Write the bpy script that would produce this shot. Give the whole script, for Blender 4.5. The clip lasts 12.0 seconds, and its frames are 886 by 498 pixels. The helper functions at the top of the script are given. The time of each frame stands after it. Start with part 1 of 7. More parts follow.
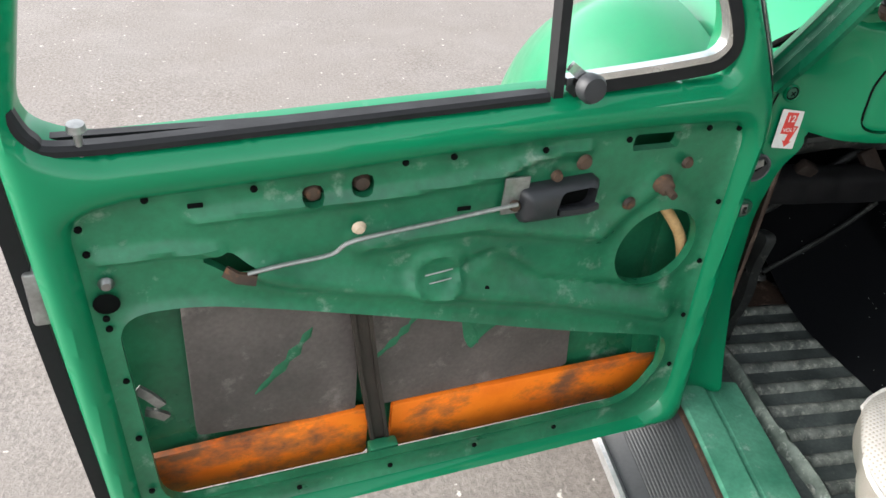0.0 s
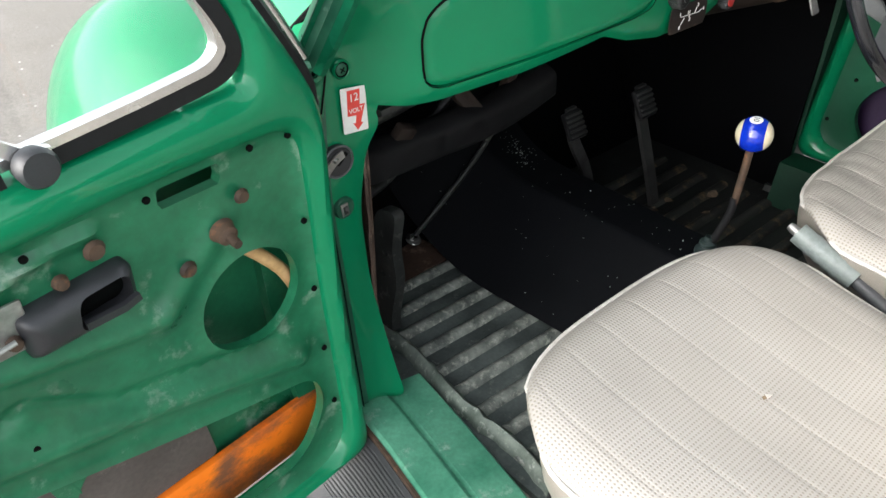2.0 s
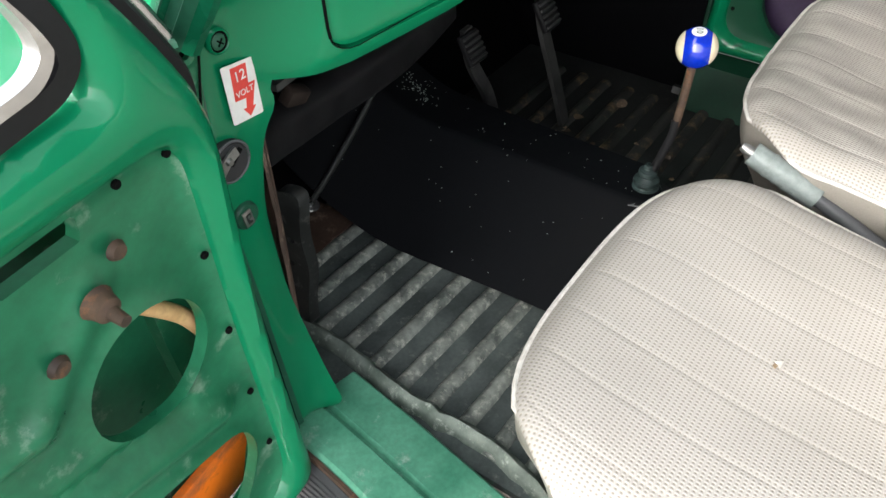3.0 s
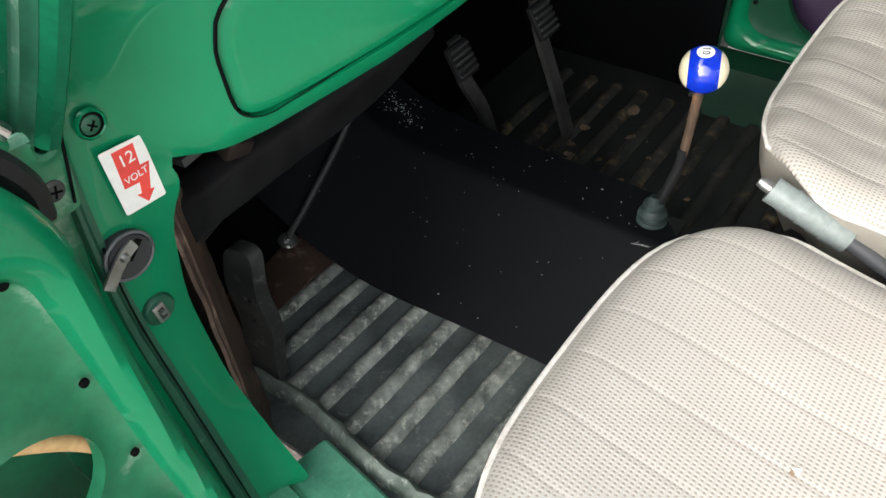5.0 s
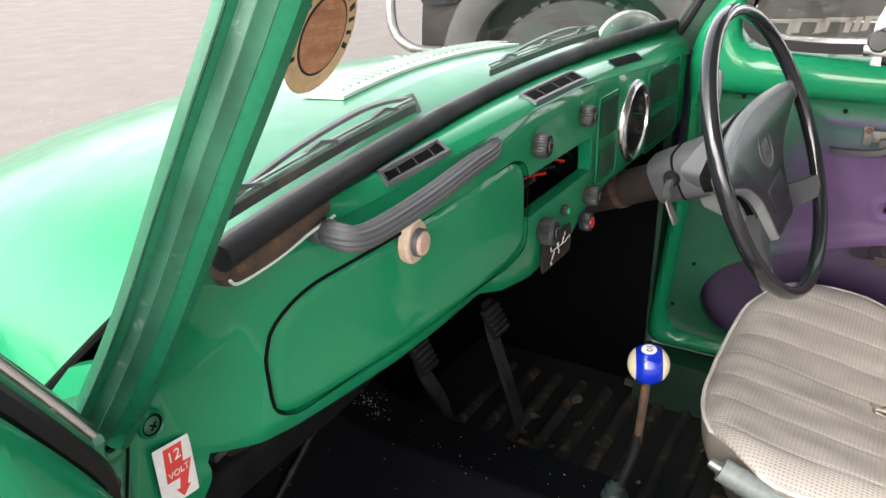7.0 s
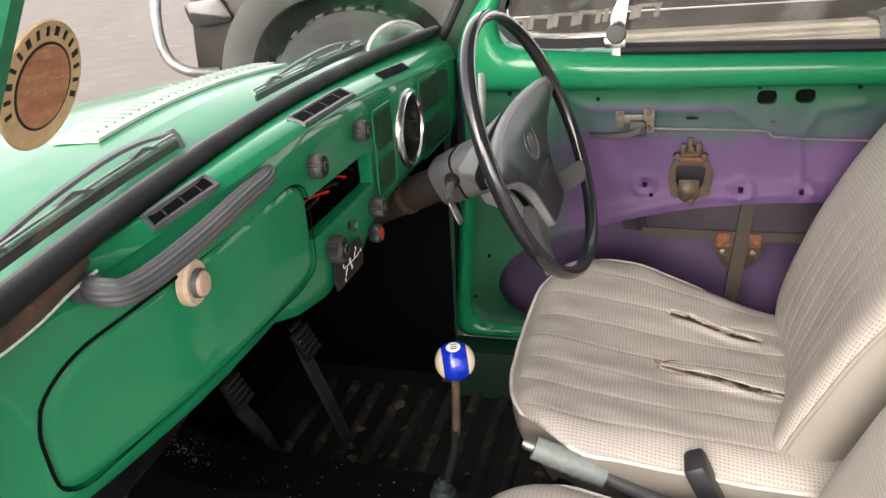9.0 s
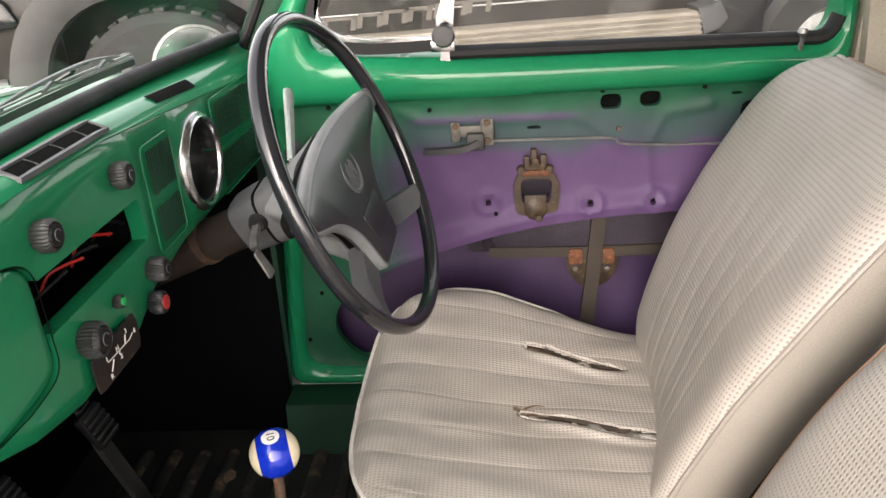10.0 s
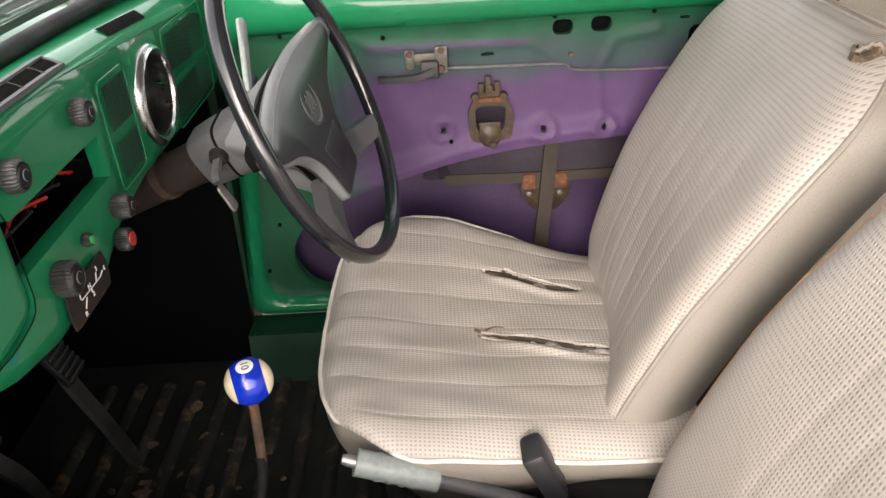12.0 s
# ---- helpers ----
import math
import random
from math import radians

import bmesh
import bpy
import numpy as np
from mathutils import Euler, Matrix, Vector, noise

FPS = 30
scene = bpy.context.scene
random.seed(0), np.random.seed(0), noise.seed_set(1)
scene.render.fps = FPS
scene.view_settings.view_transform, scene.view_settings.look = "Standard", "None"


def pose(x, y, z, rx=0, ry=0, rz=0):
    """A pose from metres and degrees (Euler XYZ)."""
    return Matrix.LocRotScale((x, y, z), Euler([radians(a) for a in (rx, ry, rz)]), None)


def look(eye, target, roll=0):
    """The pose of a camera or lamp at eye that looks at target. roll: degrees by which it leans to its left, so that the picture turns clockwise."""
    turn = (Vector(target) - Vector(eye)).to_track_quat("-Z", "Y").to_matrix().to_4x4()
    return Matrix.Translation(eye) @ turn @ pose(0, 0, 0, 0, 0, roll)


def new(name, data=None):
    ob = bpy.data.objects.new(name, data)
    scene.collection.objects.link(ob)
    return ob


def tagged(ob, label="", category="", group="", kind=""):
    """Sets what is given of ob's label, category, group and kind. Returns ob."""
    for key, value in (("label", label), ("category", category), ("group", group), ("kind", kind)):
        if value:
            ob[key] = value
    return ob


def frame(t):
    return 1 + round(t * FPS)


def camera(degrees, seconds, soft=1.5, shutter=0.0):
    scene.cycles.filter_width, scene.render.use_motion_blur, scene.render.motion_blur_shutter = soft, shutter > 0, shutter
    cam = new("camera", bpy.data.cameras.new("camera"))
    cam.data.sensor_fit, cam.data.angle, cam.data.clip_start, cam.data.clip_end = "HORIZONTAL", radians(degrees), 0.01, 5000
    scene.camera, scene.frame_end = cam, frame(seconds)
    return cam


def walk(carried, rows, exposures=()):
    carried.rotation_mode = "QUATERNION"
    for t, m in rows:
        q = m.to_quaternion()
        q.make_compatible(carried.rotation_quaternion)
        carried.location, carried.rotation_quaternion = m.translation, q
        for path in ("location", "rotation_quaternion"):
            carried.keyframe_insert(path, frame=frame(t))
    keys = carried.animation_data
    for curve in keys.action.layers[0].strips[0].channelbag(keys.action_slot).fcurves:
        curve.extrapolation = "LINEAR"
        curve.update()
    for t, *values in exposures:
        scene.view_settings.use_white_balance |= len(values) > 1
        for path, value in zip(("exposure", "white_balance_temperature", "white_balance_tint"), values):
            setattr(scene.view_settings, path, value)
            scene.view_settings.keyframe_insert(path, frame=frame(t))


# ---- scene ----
cam = camera(59.85, 12.0)
# seconds, eye, turn
PATH = [
    (0, -1.3351, -0.8797, 1.2578, 57.008, -5.011, -13.423),
    (0.3, -1.4012, -0.9394, 1.2400, 54.766, -5.313, -14.665),
    (0.5, -1.4147, -0.9464, 1.2524, 54.906, -5.511, -18.128),
    (1, -1.3817, -0.9446, 1.2589, 56.753, -4.017, -25.548),
    (1.5, -1.2394, -0.8723, 1.2533, 57.156, -1.321, -34.338),
    (2, -1.0717, -0.7337, 1.2426, 55.097, 0.563, -41.676),
    (2.5, -1.0121, -0.5960, 1.2221, 50.495, 0.732, -51.657),
    (2.7, -1.0030, -0.5438, 1.2170, 48.626, 1.060, -54.836),
    (4.3, -0.7979, -0.4933, 1.1796, 44.483, 3.973, -52.515),
    (4.5, -0.7973, -0.4923, 1.1797, 44.813, 3.953, -52.822),
    (5, -0.7920, -0.4918, 1.1977, 45.762, 3.921, -53.653),
    (5.5, -0.7937, -0.4965, 1.1991, 46.856, 3.606, -53.876),
    (6, -0.7996, -0.4978, 1.1995, 48.849, 3.219, -52.983),
    (6.5, -0.8031, -0.4894, 1.2381, 59.577, 1.892, -52.529),
    (7, -0.9016, -0.4737, 1.2635, 66.758, 1.457, -59.205),
    (7.2, -0.9249, -0.4735, 1.2649, 67.367, 1.750, -61.745),
    (8.8, -0.9160, -0.4940, 1.2635, 66.896, 3.636, -70.284),
    (9, -0.8879, -0.5017, 1.2743, 66.650, 3.712, -75.034),
    (9.5, -0.7251, -0.5251, 1.2672, 66.265, 3.671, -84.127),
    (10, -0.6726, -0.5043, 1.2548, 65.639, 3.416, -86.705),
    (10.5, -0.6871, -0.4899, 1.2683, 64.964, 3.652, -88.301),
    (11, -0.7015, -0.4808, 1.2706, 64.392, 3.588, -89.690),
    (11.5, -0.6991, -0.4781, 1.2708, 63.789, 3.188, -90.299),
    (12, -0.6931, -0.4839, 1.2690, 59.927, 2.987, -91.050),
]
# seconds, stops
EXPOSURES = [(0.0, 2.38, 6500, 10), (2.0, 2.52, 6500, 10), (4.3, 2.84, 6600, 10), (6.0, 2.88, 6600, 10), (6.5, 2.88, 6600, 10), (7.0, 2.50, 6800, 15), (9.0, 2.36, 7100, 17), (12.0, 2.38, 7200, 18)]
walk(cam, [(t, pose(x, y, z, rx, ry, rz)) for t, x, y, z, rx, ry, rz in PATH], EXPOSURES)

# ---- sky and sun: a bright overcast day ----
world = bpy.data.worlds.new("overcast_sky")
scene.world = world
world.use_nodes = True
_n, _l = world.node_tree.nodes, world.node_tree.links
_sky = _n.new("ShaderNodeTexSky")
_sky.sky_type, _sky.sun_disc = "NISHITA", False
_sky.sun_elevation, _sky.sun_rotation = radians(29), radians(284)
_sky.air_density, _sky.dust_density, _sky.ozone_density = 1.0, 2.5, 1.0
_hs = _n.new("ShaderNodeHueSaturation")
_hs.inputs["Saturation"].default_value = 0.25
_l.new(_sky.outputs[0], _hs.inputs["Color"])
_l.new(_hs.outputs[0], _n["Background"].inputs["Color"])
_n["Background"].inputs["Strength"].default_value = 0.15
sun = new("sun", bpy.data.lights.new("sun", "SUN"))
sun.data.energy, sun.data.angle, sun.data.color = 0.28, radians(80), (1.0, 0.97, 0.93)
sun.matrix_world = look((-4.9, 0.9, 3.4), (0, -0.3, 0.6))


# ---- materials ----
class Nodes:
    """Small helper round one node material."""

    def __init__(self, name, rough=0.5, metal=0.0, coat=0.0, spec=0.5):
        self.m = bpy.data.materials.new(name)
        self.m.use_nodes = True
        self.t = self.m.node_tree
        self.b = self.t.nodes["Principled BSDF"]
        self.set("Roughness", rough), self.set("Metallic", metal), self.set("Coat Weight", coat), self.set("Specular IOR Level", spec)
        self.co = self.t.nodes.new("ShaderNodeTexCoord").outputs["Object"]

    def set(self, key, value):
        self.b.inputs[key].default_value = value

    def link(self, a, b):
        self.t.links.new(a, b)

    def noise(self, scale, detail=4.0, rough=0.55, stretch=None, dist=0.0):
        n = self.t.nodes.new("ShaderNodeTexNoise")
        n.inputs["Scale"].default_value, n.inputs["Detail"].default_value = scale, detail
        n.inputs["Roughness"].default_value, n.inputs["Distortion"].default_value = rough, dist
        co = self.co
        if stretch:
            mp = self.t.nodes.new("ShaderNodeMapping")
            mp.inputs["Scale"].default_value = stretch
            self.link(co, mp.inputs["Vector"])
            co = mp.outputs[0]
        self.link(co, n.inputs["Vector"])
        return n.outputs[0]

    def ramp(self, fac, stops):
        r = self.t.nodes.new("ShaderNodeValToRGB")
        el = r.color_ramp.elements
        while len(el) < len(stops):
            el.new(0.5)
        for e, (p, c) in zip(el, stops):
            e.position = p
            e.color = (c, c, c, 1) if isinstance(c, (int, float)) else (*c, 1)
        self.link(fac, r.inputs[0])
        return r.outputs[0]

    def mix(self, fac, a, b, how="MIX"):
        x = self.t.nodes.new("ShaderNodeMix")
        x.data_type, x.blend_type = "RGBA", how
        for slot, v in ((0, fac), (6, a), (7, b)):
            if isinstance(v, (int, float)):
                x.inputs[slot].default_value = v
            elif isinstance(v, tuple):
                x.inputs[slot].default_value = (*v, 1)
            else:
                self.link(v, x.inputs[slot])
        return x.outputs[2]

    def math(self, op, a, b=0.0):
        x = self.t.nodes.new("ShaderNodeMath")
        x.operation = op
        for slot, v in ((0, a), (1, b)):
            if isinstance(v, (int, float)):
                x.inputs[slot].default_value = v
            else:
                self.link(v, x.inputs[slot])
        return x.outputs[0]

    def axis(self, k):
        s = self.t.nodes.new("ShaderNodeSeparateXYZ")
        self.link(self.co, s.inputs[0])
        return s.outputs[k]

    def colour(self, c):
        if isinstance(c, tuple):
            self.b.inputs["Base Color"].default_value = (*c, 1)
        else:
            self.link(c, self.b.inputs["Base Color"])
        return self

    def roughness(self, fac, lo, hi):
        self.link(self.ramp(fac, [(0.3, lo), (0.7, hi)]), self.b.inputs["Roughness"])
        return self

    def bump(self, h, strength=0.3, depth=0.002):
        b = self.t.nodes.new("ShaderNodeBump")
        b.inputs["Strength"].default_value, b.inputs["Distance"].default_value = strength, depth
        self.link(h, b.inputs["Height"])
        self.link(b.outputs[0], self.b.inputs["Normal"])
        return self


def worn(name, base, dark, light, rough=(0.35, 0.6), metal=0.0, scale=9.0, coat=0.0, wear=0.68, fine=160.0, bump=0.12, stretch=None, spec=0.5):
    """A surface with stains at two scales and light scuffs."""
    k = Nodes(name, metal=metal, coat=coat, spec=spec)
    big, small = k.noise(scale, 5, stretch=stretch), k.noise(fine, 3)
    c = k.mix(k.ramp(big, [(0.35, 0.0), (0.65, 1.0)]), dark, base)
    c = k.mix(k.ramp(k.noise(scale * 2.3, 8, 0.7, stretch=stretch), [(wear, 0.0), (wear + 0.16, 1.0)]), c, light)
    c = k.mix(0.12, c, k.ramp(small, [(0.3, 0.0), (0.7, 1.0)]), "OVERLAY")
    k.colour(c).roughness(big, *rough).bump(small, bump, 0.001)
    return k.m


def gloss_paint(name, base, deep, dust):
    """Car paint: even, glossy, with faint orange peel and dust."""
    k = Nodes(name, 0.3, coat=0.55, spec=0.12)
    k.set("Coat Roughness", 0.05)
    c = k.mix(k.ramp(k.noise(3.5, 3), [(0.3, 0.0), (0.7, 1.0)]), deep, base)
    c = k.mix(k.ramp(k.noise(26, 9, 0.75), [(0.62, 0.0), (0.9, 0.12)]), c, dust)
    k.colour(c).roughness(k.noise(14, 6), 0.32, 0.5).bump(k.noise(420, 2), 0.04, 0.0005)
    return k.m


GREEN = gloss_paint("green_gloss_paint", (0.0012, 0.182, 0.076), (0.0010, 0.156, 0.065), (0.03, 0.22, 0.12))
PRIMER = worn("green_scuffed_paint", (0.016, 0.160, 0.074), (0.009, 0.100, 0.046), (0.20, 0.29, 0.22), (0.25, 0.5), scale=8, wear=0.58, fine=90)
SILL = worn("pale_green_worn_paint", (0.115, 0.36, 0.235), (0.05, 0.22, 0.135), (0.36, 0.48, 0.40), (0.35, 0.6), scale=11, wear=0.58)
# scuffed body green, shade of the left windscreen post mixed into the colour
POSTGREEN = worn("scuffed_shaded_green_paint", (0.005, 0.125, 0.060), (0.004, 0.090, 0.042), (0.06, 0.19, 0.12), (0.25, 0.4), scale=7, wear=0.72, coat=0.25, spec=0.2)
# body green with shade painted in, for far-side parts and grille slots
SHADEGREEN = worn("shaded_green_paint", (0.005, 0.045, 0.023), (0.003, 0.024, 0.013), (0.03, 0.075, 0.05), (0.35, 0.6), scale=8)
CREAM = worn("cream_vinyl_lining", (0.37, 0.345, 0.29), (0.31, 0.285, 0.235), (0.43, 0.405, 0.35), (0.45, 0.65), scale=6, fine=420, bump=0.05)
VINYL_SIDE = worn("grey_beige_vinyl", (0.255, 0.237, 0.208), (0.228, 0.211, 0.183), (0.288, 0.268, 0.238), (0.32, 0.42), scale=4, wear=0.75, fine=700, bump=0.05)
PIPING = worn("white_piping", (0.60, 0.58, 0.54), (0.5, 0.475, 0.43), (0.68, 0.66, 0.63), (0.4, 0.6), scale=20)
TAN = worn("tan_piping", (0.45, 0.27, 0.17), (0.34, 0.2, 0.12), (0.5, 0.36, 0.26), (0.5, 0.7), scale=20)
BLACK = worn("black_rubber", (0.010, 0.010, 0.011), (0.006, 0.006, 0.007), (0.035, 0.034, 0.034), (0.45, 0.7), scale=16, wear=0.66, spec=0.3)
PLASTIC = worn("dark_grey_plastic", (0.022, 0.023, 0.026), (0.015, 0.016, 0.018), (0.06, 0.06, 0.066), (0.35, 0.5), scale=18, wear=0.72, fine=600)
GREYPLASTIC = worn("grey_plastic", (0.085, 0.089, 0.094), (0.066, 0.069, 0.074), (0.15, 0.15, 0.16), (0.4, 0.55), scale=18, wear=0.72, fine=500)
# hub plastic in two copies: lit edge and shell, then shaded face
LITHUB = worn("lit_hub_plastic", (0.215, 0.226, 0.231), (0.17, 0.18, 0.185), (0.29, 0.30, 0.305), (0.32, 0.45), scale=18, wear=0.74, fine=600)
SHADEPAD = worn("shaded_pad_plastic", (0.030, 0.031, 0.034), (0.023, 0.024, 0.026), (0.055, 0.055, 0.06), (0.3, 0.42), scale=18, wear=0.74, fine=600)
KNOBGREY = worn("worn_grey_knob", (0.034, 0.036, 0.035), (0.020, 0.021, 0.021), (0.085, 0.085, 0.082), (0.35, 0.55), scale=40, wear=0.6)
RIM = worn("shiny_black_rim", (0.012, 0.013, 0.016), (0.008, 0.009, 0.011), (0.03, 0.03, 0.035), (0.15, 0.25), scale=18, coat=0.5)
CHROME = worn("chrome", (0.72, 0.72, 0.72), (0.6, 0.6, 0.61), (0.5, 0.49, 0.46), (0.14, 0.30), metal=1.0, scale=20)
STEEL = worn("dull_steel", (0.38, 0.38, 0.37), (0.25, 0.25, 0.24), (0.55, 0.54, 0.52), (0.3, 0.55), metal=0.9, scale=30)
DULLZINC = worn("dull_zinc_plate", (0.16, 0.155, 0.14), (0.08, 0.075, 0.065), (0.30, 0.29, 0.27), (0.45, 0.65), metal=0.5, scale=45, wear=0.6)
RUST = worn("rusty_steel", (0.10, 0.062, 0.04), (0.038, 0.026, 0.02), (0.20, 0.09, 0.04), (0.6, 0.85), metal=0.3, scale=30, wear=0.55)
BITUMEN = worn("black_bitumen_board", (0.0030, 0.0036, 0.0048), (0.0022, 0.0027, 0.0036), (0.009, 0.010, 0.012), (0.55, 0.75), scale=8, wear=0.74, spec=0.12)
PAD = worn("grey_brown_sound_pad", (0.125, 0.104, 0.094), (0.066, 0.056, 0.051), (0.21, 0.18, 0.165), (0.6, 0.85), scale=7, wear=0.56)
def orange_spray():
    """Bright orange spray that thins out into grimy brown steel in smudges."""
    k = Nodes("orange_overspray", 0.55, spec=0.3)
    c = k.mix(k.ramp(k.noise(6, 6, 0.65), [(0.35, 0.0), (0.65, 1.0)]), (0.80, 0.15, 0.010), (1.0, 0.24, 0.014))
    grime = k.math("ADD", k.noise(5.5, 7, 0.68, stretch=(1.0, 1.0, 1.7)), k.math("MULTIPLY", k.noise(30, 4), 0.16))
    c = k.mix(k.ramp(grime, [(0.55, 0.0), (0.70, 0.9)]), c, (0.135, 0.075, 0.045))
    c = k.mix(k.ramp(k.noise(11, 6, 0.7), [(0.60, 0.0), (0.74, 0.75)]), c, (0.055, 0.042, 0.034))
    k.colour(c).roughness(k.noise(14, 5), 0.45, 0.7).bump(k.noise(120, 3), 0.15, 0.001)
    return k.m


ORANGE = orange_spray()
OLDRUST = worn("oily_rusty_steel", (0.055, 0.036, 0.020), (0.022, 0.015, 0.010), (0.14, 0.085, 0.035), (0.4, 0.7), metal=0.2, scale=45, wear=0.55)
ORANGERUST = worn("orange_rust", (0.13, 0.045, 0.018), (0.06, 0.025, 0.012), (0.24, 0.09, 0.035), (0.7, 0.9), scale=60, wear=0.5)
DUSTYGLASS = worn("dusty_lowered_glass", (0.040, 0.034, 0.046), (0.026, 0.022, 0.030), (0.075, 0.068, 0.070), (0.25, 0.5), scale=10, wear=0.6)
STRAP = worn("brown_steel_strap", (0.036, 0.027, 0.020), (0.020, 0.015, 0.011), (0.075, 0.055, 0.038), (0.55, 0.8), scale=25, wear=0.65)
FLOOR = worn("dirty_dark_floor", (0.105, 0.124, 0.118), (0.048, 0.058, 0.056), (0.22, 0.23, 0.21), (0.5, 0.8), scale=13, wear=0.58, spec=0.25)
# same floor pan: oily, and darkened for the shade on the driver's side
OILSHADE = worn("oily_shaded_floor", (0.022, 0.024, 0.023), (0.010, 0.011, 0.011), (0.060, 0.054, 0.044), (0.4, 0.7), scale=13, wear=0.6, spec=0.25)
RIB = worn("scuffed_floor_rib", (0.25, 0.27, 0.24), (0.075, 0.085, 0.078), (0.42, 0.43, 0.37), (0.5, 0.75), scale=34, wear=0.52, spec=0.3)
BROWNDARK = worn("dark_brown_grime", (0.035, 0.025, 0.02), (0.016, 0.013, 0.012), (0.09, 0.055, 0.04), (0.55, 0.8), scale=14, wear=0.58, spec=0.2)
RUSTPANEL = worn("rusty_grimy_panel", (0.085, 0.052, 0.038), (0.030, 0.022, 0.018), (0.22, 0.16, 0.12), (0.55, 0.8), scale=9, wear=0.56, spec=0.25)
SCRAP = worn("torn_brown_matting", (0.14, 0.095, 0.06), (0.05, 0.036, 0.025), (0.26, 0.20, 0.14), (0.7, 0.9), scale=40, wear=0.55)
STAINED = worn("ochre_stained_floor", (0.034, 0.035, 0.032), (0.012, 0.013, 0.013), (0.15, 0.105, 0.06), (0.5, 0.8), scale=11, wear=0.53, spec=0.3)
# worn body green, darkened for the shade in channels and dimples
CHANNEL = worn("worn_shaded_green_paint", (0.010, 0.085, 0.045), (0.005, 0.045, 0.026), (0.16, 0.22, 0.18), (0.3, 0.55), scale=16, wear=0.60)
WORNEDGE = worn("worn_grey_green_edge", (0.17, 0.20, 0.17), (0.06, 0.08, 0.065), (0.42, 0.46, 0.40), (0.5, 0.8), scale=26, wear=0.55)
GRIME = worn("grey_grimy_metal", (0.034, 0.037, 0.035), (0.012, 0.013, 0.013), (0.13, 0.13, 0.12), (0.4, 0.7), scale=18, wear=0.56, spec=0.35)
# near-black: the footwell's shade is put into the colour
FIREWALL = worn("black_footwell_shade", (0.0022, 0.0025, 0.003), (0.0015, 0.0015, 0.002), (0.008, 0.009, 0.010), (0.7, 0.9), scale=10, wear=0.72, spec=0.05)
GREYMETAL = worn("grey_pedal_steel", (0.055, 0.055, 0.054), (0.022, 0.022, 0.022), (0.12, 0.12, 0.115), (0.45, 0.7), metal=0.3, scale=25)
GRIPGREY = worn("pale_grey_green_grip", (0.25, 0.29, 0.28), (0.19, 0.22, 0.21), (0.36, 0.39, 0.38), (0.4, 0.6), scale=25)
GREENBOOT = worn("grey_green_rubber", (0.030, 0.052, 0.050), (0.016, 0.028, 0.027), (0.07, 0.10, 0.095), (0.5, 0.7), scale=25)
BEIGE = worn("beige_plastic_knob", (0.60, 0.46, 0.33), (0.52, 0.39, 0.28), (0.66, 0.55, 0.43), (0.35, 0.5), scale=30)
KNOBFACE = worn("pink_beige_knob_face", (0.52, 0.36, 0.28), (0.45, 0.31, 0.24), (0.58, 0.44, 0.36), (0.4, 0.55), scale=40)
HOSE = worn("pale_wood_coloured_hose", (0.56, 0.36, 0.17), (0.46, 0.28, 0.12), (0.62, 0.45, 0.26), (0.4, 0.6), scale=30)
WHITE = worn("white_print", (0.78, 0.77, 0.74), (0.7, 0.69, 0.66), (0.6, 0.58, 0.55), (0.4, 0.55), scale=30, wear=0.75)
RED = worn("red_print", (0.72, 0.06, 0.045), (0.62, 0.05, 0.04), (0.75, 0.2, 0.17), (0.4, 0.55), scale=30, wear=0.75)
BLUE = worn("glossy_blue", (0.004, 0.028, 0.42), (0.003, 0.022, 0.36), (0.02, 0.06, 0.45), (0.06, 0.12), scale=20, coat=0.6, wear=0.8)
IVORY = worn("glossy_ivory", (0.74, 0.68, 0.48), (0.68, 0.6, 0.42), (0.76, 0.72, 0.56), (0.06, 0.12), scale=20, coat=0.6, wear=0.8)
INK = worn("black_ink", (0.015, 0.015, 0.015), (0.01, 0.01, 0.01), (0.03, 0.03, 0.03), (0.4, 0.5), scale=30)
RUBBERMAT = worn("ribbed_black_rubber", (0.042, 0.044, 0.046), (0.030, 0.032, 0.034), (0.09, 0.09, 0.09), (0.45, 0.7), scale=12)
ALU = worn("dull_aluminium_strip", (0.62, 0.62, 0.62), (0.5, 0.5, 0.5), (0.45, 0.44, 0.42), (0.3, 0.45), metal=0.8, scale=30)
GREYLOUVRE = worn("grey_green_slot", (0.20, 0.27, 0.23), (0.14, 0.20, 0.17), (0.27, 0.33, 0.30), (0.4, 0.6), scale=20)
# pale paint of lip and chips; on the louvres a painted reflection
MINT = worn("mint_white_sheen_and_paint", (0.58, 0.68, 0.61), (0.50, 0.60, 0.53), (0.66, 0.74, 0.69), (0.3, 0.45), scale=12)
TRUCKBODY = worn("dark_brown_grey_car_paint", (0.020, 0.018, 0.016), (0.014, 0.012, 0.011), (0.040, 0.035, 0.031), (0.35, 0.5), scale=3, wear=0.72, coat=0.05, spec=0.2)
FLARE = worn("dull_grey_plastic_flare", (0.034, 0.034, 0.034), (0.024, 0.024, 0.024), (0.055, 0.055, 0.053), (0.5, 0.7), scale=9, wear=0.6)
SMOKED = worn("dark_smoked_glass", (0.012, 0.013, 0.014), (0.009, 0.010, 0.011), (0.03, 0.03, 0.03), (0.05, 0.12), scale=8)
STEPGROOVE = worn("dark_cream_groove", (0.17, 0.145, 0.11), (0.12, 0.10, 0.08), (0.23, 0.20, 0.16), (0.5, 0.7), scale=12)
TRUCKPRINT = worn("silver_brown_side_print", (0.10, 0.088, 0.076), (0.08, 0.07, 0.06), (0.125, 0.112, 0.10), (0.35, 0.5), scale=20)
